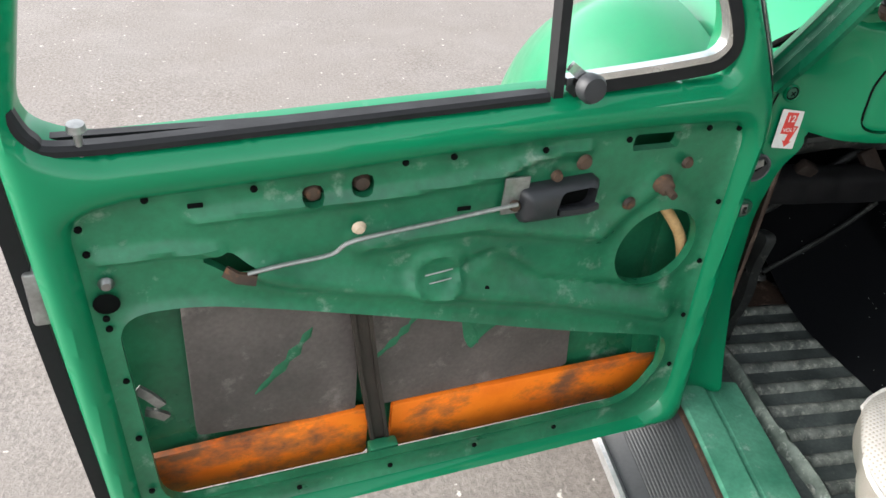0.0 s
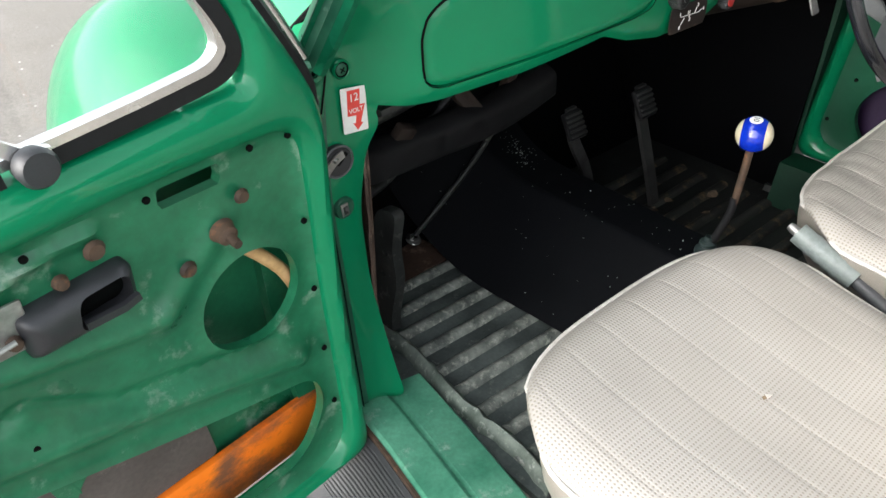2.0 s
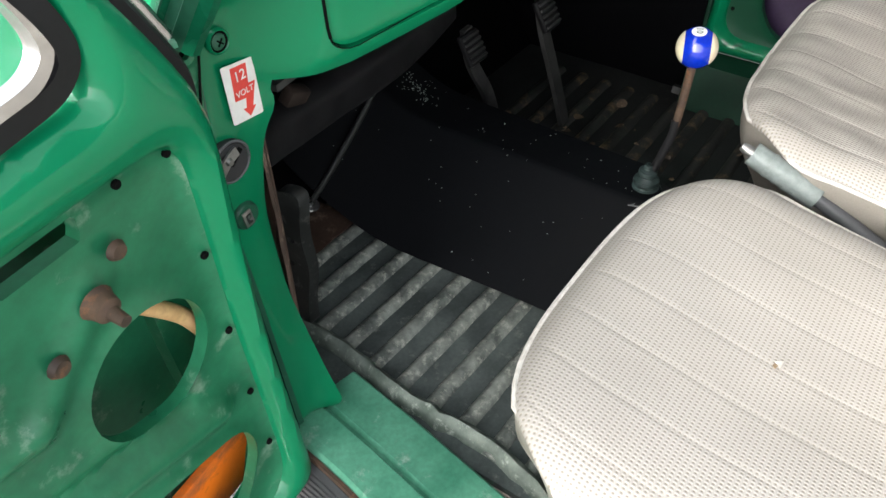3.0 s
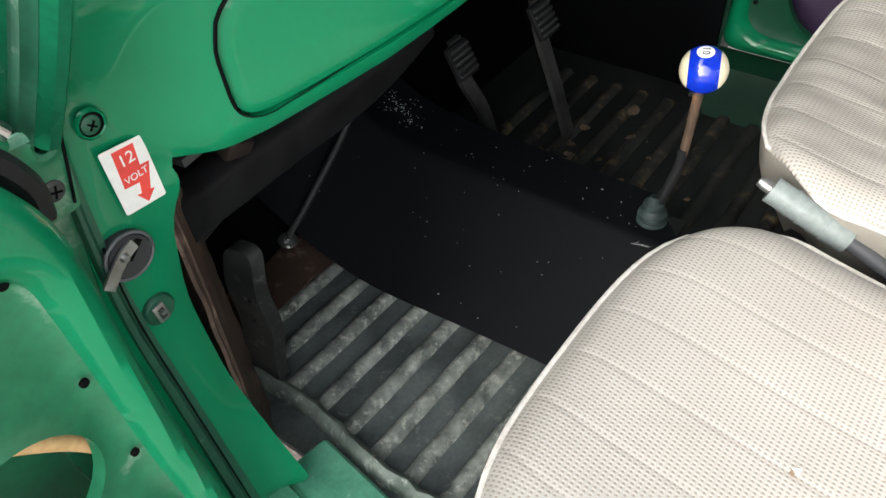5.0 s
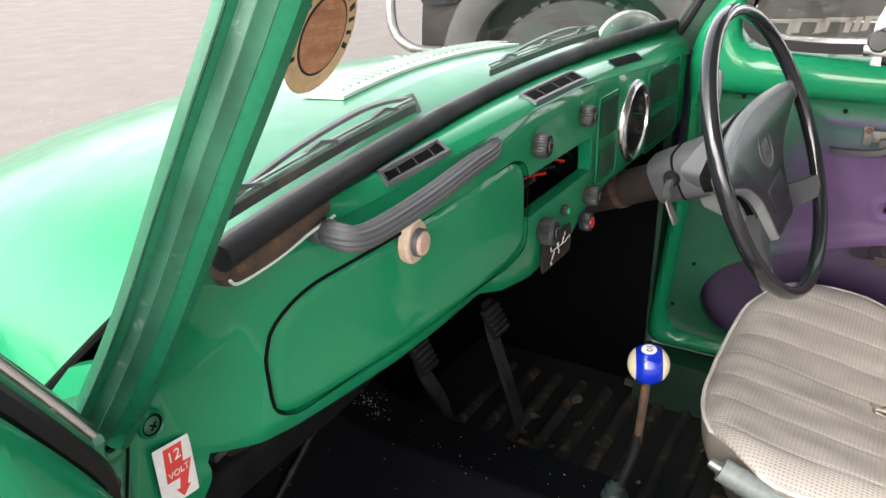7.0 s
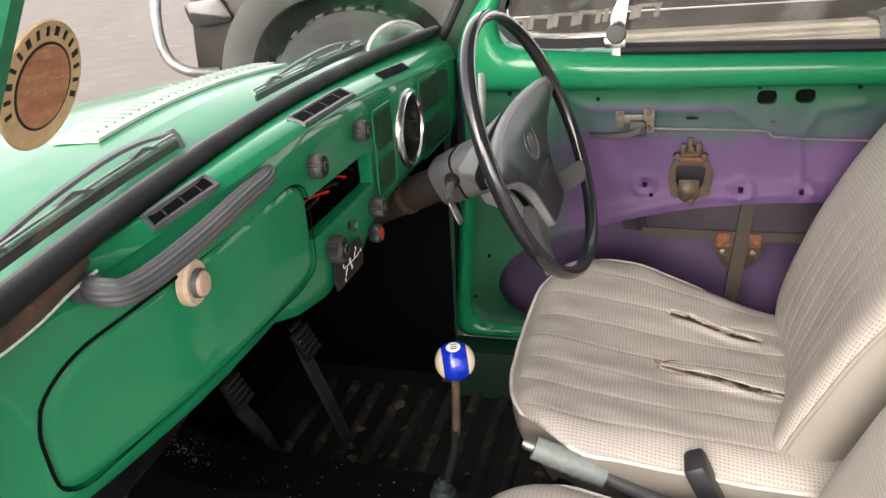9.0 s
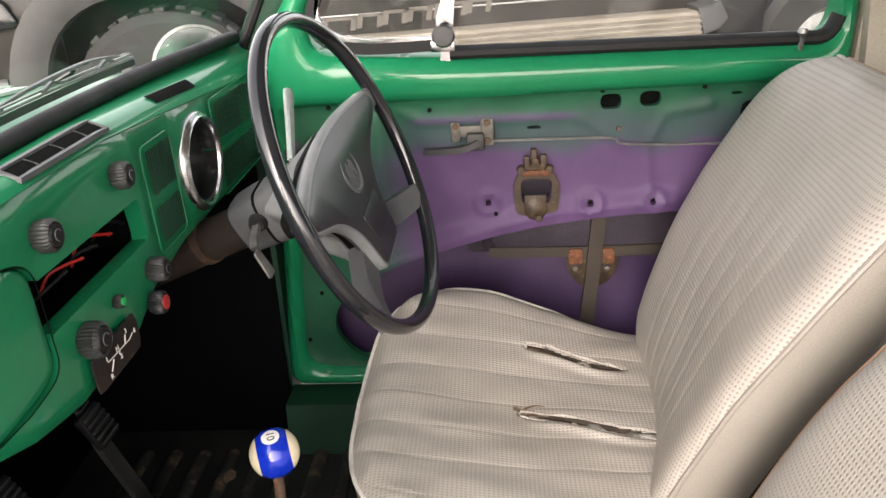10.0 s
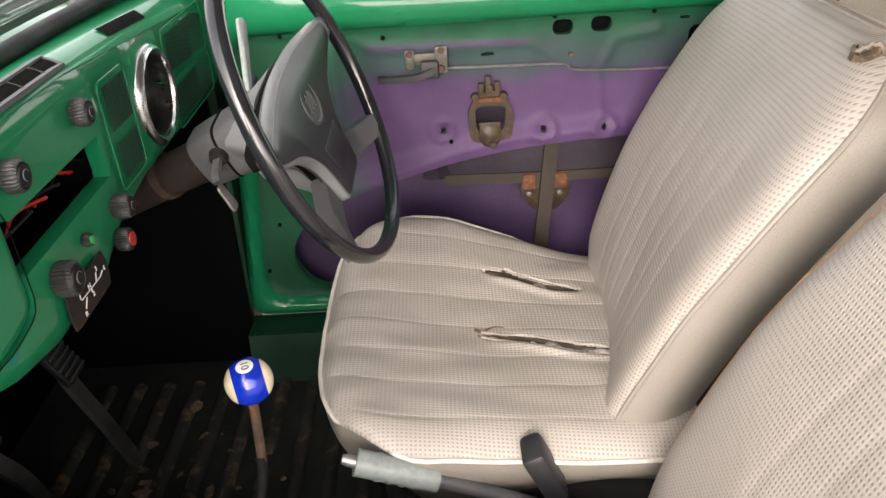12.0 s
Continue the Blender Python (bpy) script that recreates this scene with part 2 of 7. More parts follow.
STEPALU = worn("cream_metal_side_step", (0.18, 0.158, 0.125), (0.14, 0.12, 0.095), (0.25, 0.225, 0.19), (0.35, 0.55), scale=9, wear=0.6)
TYRE = worn("tyre_rubber", (0.022, 0.022, 0.022), (0.014, 0.014, 0.014), (0.06, 0.058, 0.055), (0.6, 0.8), scale=14)
WIRE_RED = worn("red_wire", (0.55, 0.02, 0.015), (0.42, 0.015, 0.012), (0.6, 0.1, 0.08), (0.35, 0.5), scale=30)
WOOD = worn("wood_coloured_disc", (0.55, 0.27, 0.15), (0.36, 0.15, 0.075), (0.66, 0.42, 0.27), (0.4, 0.6), scale=24, wear=0.55, stretch=(1, 1, 5))
SAND = worn("sand_coloured_ring", (0.66, 0.47, 0.27), (0.55, 0.38, 0.2), (0.72, 0.58, 0.4), (0.4, 0.6), scale=24)
FOAM = worn("old_stuffing", (0.22, 0.16, 0.10), (0.10, 0.07, 0.045), (0.36, 0.29, 0.20), (0.8, 0.95), scale=60, bump=0.8)
BACKING = worn("brown_grey_backing_cloth", (0.27, 0.225, 0.18), (0.18, 0.145, 0.11), (0.36, 0.31, 0.26), (0.8, 0.95), scale=50, bump=0.5)
STUFFING = worn("brown_stuffing", (0.09, 0.06, 0.04), (0.04, 0.028, 0.02), (0.17, 0.12, 0.08), (0.8, 0.95), scale=60, bump=0.8)
DUSTYFACE = worn("dusty_black_face", (0.020, 0.022, 0.022), (0.012, 0.013, 0.013), (0.10, 0.105, 0.10), (0.25, 0.5), scale=22, wear=0.56)
# near-black that stands for the shade in holes, gaps and slots
SHADOWGAP = worn("gap_shade", (0.004, 0.005, 0.0045), (0.003, 0.003, 0.003), (0.008, 0.008, 0.008), (0.7, 0.9), scale=20, spec=0.05)
GREENLENS = worn("green_lens", (0.02, 0.42, 0.12), (0.015, 0.32, 0.09), (0.05, 0.5, 0.2), (0.1, 0.2), scale=30)
REDLENS = worn("red_button", (0.45, 0.035, 0.03), (0.36, 0.025, 0.02), (0.5, 0.08, 0.07), (0.25, 0.4), scale=30)


def glass_material(name, haze):
    """Thin pane: clear, with a mirror film that grows at grazing angles and a little dust."""
    k = Nodes(name)
    t = k.t
    clear, gloss, mix = t.nodes.new("ShaderNodeBsdfTransparent"), t.nodes.new("ShaderNodeBsdfGlossy"), t.nodes.new("ShaderNodeMixShader")
    clear.inputs[0].default_value, gloss.inputs["Roughness"].default_value = (0.95, 0.97, 0.96, 1), 0.02
    lw = t.nodes.new("ShaderNodeLayerWeight")
    lw.inputs[0].default_value = 0.5
    film_gloss = k.math("ADD", k.math("MULTIPLY", k.math("POWER", lw.outputs["Facing"], 4.0), 0.4), 0.03)
    k.link(film_gloss, mix.inputs[0]), k.link(clear.outputs[0], mix.inputs[1]), k.link(gloss.outputs[0], mix.inputs[2])
    dust, film = t.nodes.new("ShaderNodeBsdfDiffuse"), t.nodes.new("ShaderNodeMixShader")
    dust.inputs[0].default_value = (0.6, 0.62, 0.6, 1)
    k.link(k.ramp(k.noise(7, 8, 0.75), [(0.35, 0.0), (0.9, haze)]), film.inputs[0])
    k.link(mix.outputs[0], film.inputs[1]), k.link(dust.outputs[0], film.inputs[2])
    t.nodes.remove(k.b)
    k.link(film.outputs[0], t.nodes["Material Output"].inputs["Surface"])
    return k.m


def asphalt():
    k = Nodes("weathered_asphalt", 0.8)
    stones = k.noise(95, 4, 0.7)
    c = k.mix(k.ramp(stones, [(0.35, 0.0), (0.68, 1.0)]), (0.090, 0.076, 0.066), (0.235, 0.205, 0.182))
    c = k.mix(k.ramp(k.noise(1.3, 5), [(0.35, 0.0), (0.65, 0.55)]), c, (0.175, 0.152, 0.134))
    c = k.mix(k.ramp(k.noise(34, 3, 0.5), [(0.69, 0.0), (0.74, 1.0)]), c, (0.50, 0.47, 0.42))
    k.colour(c).roughness(k.noise(3, 4), 0.6, 0.85).bump(stones, 0.6, 0.006)
    return k.m


def weave(name, axes, pitch=0.0046):
    """Basket-weave vinyl: small raised squares in rows, darker in the low spots."""
    k = Nodes(name, 0.45)
    a, b = (k.math("SINE", k.math("MULTIPLY", k.axis(i), 2 * math.pi / p)) for i, p in zip(axes, (pitch, pitch * 1.25)))
    h = k.math("SUBTRACT", 1.0, k.math("MULTIPLY", k.math("SUBTRACT", 0.5, k.math("MULTIPLY", a, 0.5)), k.math("SUBTRACT", 0.5, k.math("MULTIPLY", b, 0.5))))
    base = k.mix(k.ramp(k.noise(5, 5), [(0.3, 0.0), (0.7, 1.0)]), (0.330, 0.310, 0.280), (0.390, 0.368, 0.338))
    base = k.mix(k.ramp(k.noise(2.2, 3), [(0.5, 0.0), (0.8, 0.25)]), base, (0.40, 0.335, 0.26))
    c = k.mix(k.ramp(h, [(0.22, 0.70), (0.58, 0.0)]), base, (0.17, 0.14, 0.105))
    k.colour(c).roughness(k.noise(12, 4), 0.38, 0.55).bump(h, 0.38, 0.0014)
    return k.m


def right_door_paint():
    """Green paint above, blown over with purple below; the edge of the spray is soft and uneven."""
    k = Nodes("green_and_purple_overspray", 0.5, spec=0.3)
    edge = k.math("ADD", k.axis(2), k.math("MULTIPLY", k.math("SUBTRACT", k.noise(5.5, 5, 0.6), 0.5), 0.13))
    fac = k.ramp(edge, [(0.842, 1.0), (0.868, 0.42), (0.905, 0.34), (0.945, 0.0)])
    # purple dust caught along the upper bead
    bead = k.ramp(k.math("ABSOLUTE", k.math("SUBTRACT", k.axis(2), 0.917)), [(0.003, 0.75), (0.012, 0.0)])
    bead = k.math("MULTIPLY", bead, k.ramp(k.axis(0), [(0.34, 0.0), (0.38, 1.0), (0.63, 1.0), (0.67, 0.0)]))
    fac = k.math("MAXIMUM", fac, bead)
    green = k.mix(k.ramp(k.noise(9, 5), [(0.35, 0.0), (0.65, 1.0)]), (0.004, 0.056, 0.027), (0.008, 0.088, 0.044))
    purple = k.mix(k.ramp(k.noise(7, 5), [(0.35, 0.0), (0.65, 1.0)]), (0.064, 0.033, 0.094), (0.092, 0.050, 0.128))
    front = k.ramp(k.math("ADD", k.axis(0), k.math("MULTIPLY", k.noise(6, 3), 0.1)), [(0.68, 1.0), (0.80, 0.0)])
    fac = k.math("MULTIPLY", fac, front)
    c = k.mix(fac, green, purple)
    c = k.mix(k.ramp(k.noise(40, 6, 0.7), [(0.66, 0.0), (0.82, 0.45)]), c, (0.05, 0.045, 0.06))
    k.colour(c).roughness(k.noise(10, 5), 0.46, 0.7).bump(k.noise(220, 2), 0.08, 0.001)
    return k.m


# windscreen: stronger diffuse film paints glare as well as dust
GLASS, SCREENGLASS, ASPHALT = glass_material("clear_glass", 0.05), glass_material("dusty_hazy_windscreen_glass", 0.20), asphalt()
WEAVE_FLAT, WEAVE_BACK = weave("woven_beige_vinyl", (0, 1)), weave("woven_beige_vinyl_back", (0, 2))
OVERSPRAY = right_door_paint()
PURPLE = worn("dark_purple_paint", (0.044, 0.022, 0.070), (0.027, 0.014, 0.043), (0.09, 0.05, 0.13), (0.3, 0.5), scale=8, wear=0.68)


# ---- mesh helpers ----
def part(name, bm, material, parent=None, label="", sharp=38.0):
    """Links a bmesh as one mesh object under a thing or a part."""
    bmesh.ops.recalc_face_normals(bm, faces=bm.faces)
    for f in bm.faces:
        f.smooth = True
    for e in bm.edges:
        if len(e.link_faces) == 2 and e.calc_face_angle(0.0) > radians(sharp):
            e.smooth = False
    me = bpy.data.meshes.new(name)
    bm.to_mesh(me)
    bm.free()
    me.materials.append(material)
    ob = new(name, me)
    if parent:
        ob.parent = parent
    if label:
        tagged(ob, label)
    return ob


def thing(name, label, category, m=None, group="", kind=""):
    ob = new(name)
    ob.empty_display_size = 0.05
    if m is not None:
        ob.matrix_world = m
    return tagged(ob, label, category, group, kind)


def xf(bm, m):
    bmesh.ops.transform(bm, matrix=m, verts=bm.verts)
    return bm


def box(cx, cy, cz, sx, sy, sz, bevel=0.0, seg=2):
    bm = bmesh.new()
    bmesh.ops.create_cube(bm, size=1.0, matrix=Matrix.LocRotScale((cx, cy, cz), None, (sx, sy, sz)))
    if bevel:
        bmesh.ops.bevel(bm, geom=list(bm.edges), offset=bevel, segments=seg, affect="EDGES", profile=0.5, clamp_overlap=True)
    return bm


def spline(pts, k=6, closed=False):
    """Catmull-Rom through a few points."""
    p = [Vector(q) for q in pts]
    n, out = len(p), []
    for i in range(n if closed else n - 1):
        a, b, c, d = (p[j % n] if closed else p[min(max(j, 0), n - 1)] for j in (i - 1, i, i + 1, i + 2))
        for s in range(k):
            t = s / k
            out.append(0.5 * ((2 * b) + (c - a) * t + (2 * a - 5 * b + 4 * c - d) * t * t + (3 * b - a - 3 * c + d) * t**3))
    if not closed:
        out.append(p[-1])
    return out


def sweep(path, profile, closed=False, up=(0, 0, 1), caps=True):
    """Carries a closed outline (x across, y up) along a path; profile may be a function of 0..1."""
    bm, pts, rings = bmesh.new(), [Vector(p) for p in path], []
    n = len(pts)
    for i, p in enumerate(pts):
        a, b = (pts[(i - 1) % n], pts[(i + 1) % n]) if closed else (pts[max(i - 1, 0)], pts[min(i + 1, n - 1)])
        d = (b - a).normalized()
        side = d.cross(Vector(up))
        side = side.normalized() if side.length > 1e-4 else Vector((1, 0, 0))
        top = side.cross(d).normalized()
        prof = profile(i / max(n - 1, 1)) if callable(profile) else profile
        rings.append([bm.verts.new(p + side * x + top * y) for x, y in prof])
    m = len(rings[0])
    for i in range(n if closed else n - 1):
        r, s = rings[i], rings[(i + 1) % n]
        for j in range(m):
            bm.faces.new((r[j], r[(j + 1) % m], s[(j + 1) % m], s[j]))
    if caps and not closed:
        bm.faces.new(rings[0][::-1]), bm.faces.new(rings[-1])
    return bm


def circle(r, n=10, ry=None):
    return [(r * math.cos(2 * math.pi * i / n), (ry or r) * math.sin(2 * math.pi * i / n)) for i in range(n)]


def tube(path, r, n=10, closed=False, up=(0, 0, 1)):
    return sweep(path, circle(r, n), closed, up)


def lathe(profile, n=24):
    """Turns (radius, height) pairs round z."""
    bm = bmesh.new()
    rings = []
    for r, z in profile:
        rings.append([bm.verts.new((r * math.cos(2 * math.pi * i / n), r * math.sin(2 * math.pi * i / n), z)) for i in range(n)] if r > 1e-6 else [bm.verts.new((0, 0, z))])
    for a, b in zip(rings, rings[1:]):
        for i in range(n):
            j = (i + 1) % n
            if len(a) == 1 and len(b) == 1:
                continue
            if len(a) == 1:
                bm.faces.new((a[0], b[i], b[j]))
            elif len(b) == 1:
                bm.faces.new((a[i], a[j], b[0]))
            else:
                bm.faces.new((a[i], a[j], b[j], b[i]))
    return bm


def sheet(f, nu, nv, thick=0.0):
    """A surface from f(u, v), u and v in 0..1; thick pushes a second skin along the normals."""
    bm = bmesh.new()
    g = [[bm.verts.new(f(i / nu, j / nv)) for j in range(nv + 1)] for i in range(nu + 1)]
    for i in range(nu):
        for j in range(nv):
            bm.faces.new((g[i][j], g[i + 1][j], g[i + 1][j + 1], g[i][j + 1]))
    if thick:
        bmesh.ops.recalc_face_normals(bm, faces=bm.faces)
        bmesh.ops.solidify(bm, geom=list(bm.faces), thickness=thick)
    return bm


def rounded(pts, r, seg=5):
    """A polygon with rounded corners; r: one radius or one for each corner."""
    n, out = len(pts), []
    for i in range(n):
        rad = r[i] if isinstance(r, (list, tuple)) else r
        a, b, c = Vector(pts[i - 1]), Vector(pts[i]), Vector(pts[(i + 1) % n])
        d1, d2 = (a - b), (c - b)
        l = min(rad, 0.49 * d1.length, 0.49 * d2.length)
        p, q = b + d1.normalized() * l, b + d2.normalized() * l
        for s in range(seg + 1):
            t = s / seg
            out.append(tuple((1 - t) ** 2 * p + 2 * t * (1 - t) * b + t * t * q))
    return out


def slab(outline, thick, bevel=0.0):
    """A flat plate with that outline in x, y, from z = 0 to thick."""
    bm = bmesh.new()
    f = bm.faces.new([bm.verts.new((x, y, 0)) for x, y in outline])
    r = bmesh.ops.extrude_face_region(bm, geom=[f])
    bmesh.ops.translate(bm, vec=(0, 0, thick), verts=[v for v in r["geom"] if isinstance(v, bmesh.types.BMVert)])
    if bevel:
        top = [e for e in bm.edges if all(v.co.z > thick - 1e-6 for v in e.verts)]
        bmesh.ops.bevel(bm, geom=top, offset=bevel, segments=2, affect="EDGES", profile=0.5, clamp_overlap=True)
    return bm


def _near(q, poly):
    """Distance from points to a closed outline, the nearest places on it, and which points lie inside."""
    a, b = np.array(poly, float), np.roll(np.array(poly, float), -1, 0)
    best, place, inside = np.full(len(q), 1e9), q.copy(), np.zeros(len(q), bool)
    for s, e in zip(a, b):
        d = e - s
        t = np.clip(((q - s) @ d) / max(d @ d, 1e-12), 0, 1)
        foot = s + t[:, None] * d
        dist = np.hypot(*(q - foot).T)
        m = dist < best
        best[m], place[m] = dist[m], foot[m]
        cross = (s[1] > q[:, 1]) != (e[1] > q[:, 1])
        with np.errstate(divide="ignore", invalid="ignore"):
            x = (e[0] - s[0]) * (q[:, 1] - s[1]) / (e[1] - s[1]) + s[0]
        inside ^= cross & (q[:, 0] < x)
    return best, place, inside


def line_relief(q, line, width, height):
    """A rounded bead (or groove) along a polyline."""
    best = np.full(len(q), 1e9)
    for s, e in zip(np.array(line[:-1], float), np.array(line[1:], float)):
        d = e - s
        t = np.clip(((q - s) @ d) / max(d @ d, 1e-12), 0, 1)
        best = np.minimum(best, np.hypot(*(q - s - t[:, None] * d).T))
    return height * np.exp(-((best / width) ** 2))


def pressed(outline, holes, relief, step=0.008, depth=0.014):
    """A pressed steel sheet in x and z that faces +y, with holes whose rims turn inwards; relief gives y at points (x, z)."""
    o = np.array(outline, float)
    lo, hi = o.min(0) - step, o.max(0) + step
    nx, nz = (np.ceil((hi - lo) / step)).astype(int)
    gx, gz = lo[0] + step * np.arange(nx + 1), lo[1] + step * np.arange(nz + 1)
    mid = np.stack(np.meshgrid(gx[:-1] + step / 2, gz[:-1] + step / 2, indexing="ij"), -1).reshape(-1, 2)
    keep = _near(mid, outline)[2]
    for h in holes:
        keep &= ~_near(mid, h)[2]
    keep = keep.reshape(nx, nz)
    q = np.stack(np.meshgrid(gx, gz, indexing="ij"), -1).reshape(-1, 2)
    pad = np.zeros((nx + 2, nz + 2), int)
    pad[1:-1, 1:-1] = keep
    count = (pad[:-1, :-1] + pad[1:, :-1] + pad[:-1, 1:] + pad[1:, 1:]).reshape(-1)
    rim = np.where((count > 0) & (count < 4))[0]
    best, place = np.full(len(rim), 1e9), q[rim].copy()
    for poly in (outline, *holes):
        d, p, _ = _near(q[rim], poly)
        m = d < best
        best[m], place[m] = d[m], p[m]
    q[rim] = place
    y = relief(q)
    bm, vs = bmesh.new(), {}
    for k in np.where(count > 0)[0]:
        vs[k] = bm.verts.new((q[k, 0], y[k], q[k, 1]))
    for i, j in zip(*np.where(keep)):
        a = i * (nz + 1) + j
        bm.faces.new((vs[a], vs[a + 1], vs[a + nz + 2], vs[a + nz + 1]))
    edge = [e for e in bm.edges if len(e.link_faces) == 1]
    r = bmesh.ops.extrude_edge_only(bm, edges=edge)
    bmesh.ops.translate(bm, vec=(0, -depth, 0), verts=[v for v in r["geom"] if isinstance(v, bmesh.types.BMVert)])
    return bm


def words(name, text, size, material, parent, m, extrude=0.0004):
    """Letters as a thin mesh, centred in x and y."""
    cu = bpy.data.curves.new(name, "FONT")
    cu.body, cu.size, cu.extrude, cu.align_x, cu.align_y = text, size, extrude, "CENTER", "CENTER"
    tmp = new("tmp_words", cu)
    dg = bpy.context.evaluated_depsgraph_get()
    me = bpy.data.meshes.new_from_object(tmp.evaluated_get(dg))
    bpy.data.objects.remove(tmp)
    bpy.data.curves.remove(cu)
    me.materials.clear()
    me.materials.append(material)
    ob = new(name, me)
    ob.parent = parent
    ob.matrix_basis = m
    return ob


def disc_at(p, normal, profile, n=20):
    """A turned piece with its axis along a direction."""
    turn = Vector(normal).to_track_quat("Z", "Y").to_matrix().to_4x4()
    return xf(lathe(profile, n), Matrix.Translation(p) @ turn)


def hole(u, v, r=0.006, n=10):
    return [(u + r * math.cos(2 * math.pi * i / n), v + r * math.sin(2 * math.pi * i / n)) for i in range(n)]


# ---- ground ----
def ground_height(x, y):
    return 0.012 * noise.noise(Vector((x * 0.7, y * 0.7, 0))) + 0.004 * noise.noise(Vector((x * 4, y * 4, 3)))


def build_ground():
    bm = bmesh.new()
    near = [i * 0.12 for i in range(-40, 41)]
    xs = [-900, -200, -60, -20, -8] + near + [8, 20, 60, 200, 900]
    g = [[bm.verts.new((x, y, ground_height(x, y) if abs(x) < 5 and abs(y) < 5 else 0.0)) for y in xs] for x in xs]
    for i in range(len(xs) - 1):
        for j in range(len(xs) - 1):
            bm.faces.new((g[i][j], g[i + 1][j], g[i + 1][j + 1], g[i][j + 1]))
    ob = part("ground", bm, ASPHALT)
    tagged(ob, "weathered grey-brown asphalt with pale stone chips", "asphalt", kind="structure")


build_ground()


# ---- the car's shell ----
def dash_y(x):
    return -0.115 + 0.065 * (min(x + 0.1, 0.0) / 0.4) ** 2


def pillar_y(z):
    return -0.5 * max(0.0, z - 0.92)


def panel_y(x, z):
    """The dashboard's face, which sweeps round into the left hinge pillar."""
    if x >= -0.50:
        return dash_y(x)
    if x <= -0.575:
        return pillar_y(z)
    t = (-0.50 - x) / 0.075
    h00, h10, h01 = 2 * t**3 - 3 * t**2 + 1, t**3 - 2 * t**2 + t, -2 * t**3 + 3 * t**2
    return h00 * dash_y(-0.50) + h10 * 0.325 * 0.075 + h01 * pillar_y(z)


def dash_top(x):
    return 1.062 - 0.15 * max(-x - 0.1, 0.0) ** 1.5 * 1.2 - 0.075 * max(x - 0.05, 0.0)


def screen_base(x):
    k = 1 - (x / 0.57) ** 2
    return Vector((x, -0.084 + 0.042 * k, 1.061 + 0.022 * x + 0.010 * k))


def screen_top(x):
    b = screen_base(x)
    return Vector((x * 0.96, b.y - 0.15 - 0.02 * (1 - (x / 0.57) ** 2), 1.40))


FLOOR_Z = 0.30

car_body = thing("car_body", "green painted shell of an old small saloon car", "car body", kind="structure")


def build_floor():
    # floor pan with a shallow fall at the toe board
    def pan(x0, x1):
        def f(u, v):
            x, y = x0 + (x1 - x0) * u, -1.15 + 1.55 * v
            return Vector((x, y, FLOOR_Z + 0.001 * noise.noise(Vector((x * 9, y * 9, 0)))))
        return f
    floor = part("floor", sheet(pan(-0.5, 0.02), 18, 44, 0.012), FLOOR)
    part("driver_floor", sheet(pan(0.02, 0.62), 18, 44, 0.012), OILSHADE, floor, "oily floor under the pedals, its shade painted near-black")
    tagged(floor, "dark dirty ribbed steel floor pan of the car", "car floor", kind="structure")

    # pressed ribs across both footwells
    def rib(x0, x1, y, skew):
        path = [Vector((x0 + (x1 - x0) * s / 14, y + skew * s / 14 + 0.0015 * noise.noise(Vector((s * 0.9, y * 30, 1))), FLOOR_Z + 0.001)) for s in range(15)]
        prof = [(-0.013, 0.0), (-0.010, 0.006), (-0.004, 0.009), (0.004, 0.009), (0.010, 0.006), (0.013, 0.0)]
        return sweep(path, prof)
    for i in range(12):
        y = 0.235 - i * 0.0575
        part("rib", rib(-0.445 - 0.006 * max(0, i - 3), -0.10, y, -0.012), RIB, floor)
    # driver's ribs: ochre stains over a base darkened for shade
    for i in range(10):
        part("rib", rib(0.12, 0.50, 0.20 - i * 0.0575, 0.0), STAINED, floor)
    # raised tunnel along the middle
    path = [Vector((0, y, FLOOR_Z)) for y in (0.36, 0.2, 0.0, -0.3, -0.7, -1.15)]
    prof = [(-0.075, 0.0), (-0.055, 0.075), (-0.03, 0.128), (0.05, 0.135), (0.09, 0.085), (0.105, 0.0)]
    part("tunnel", sweep(path, prof), OILSHADE, floor)
    return floor


floor = build_floor()


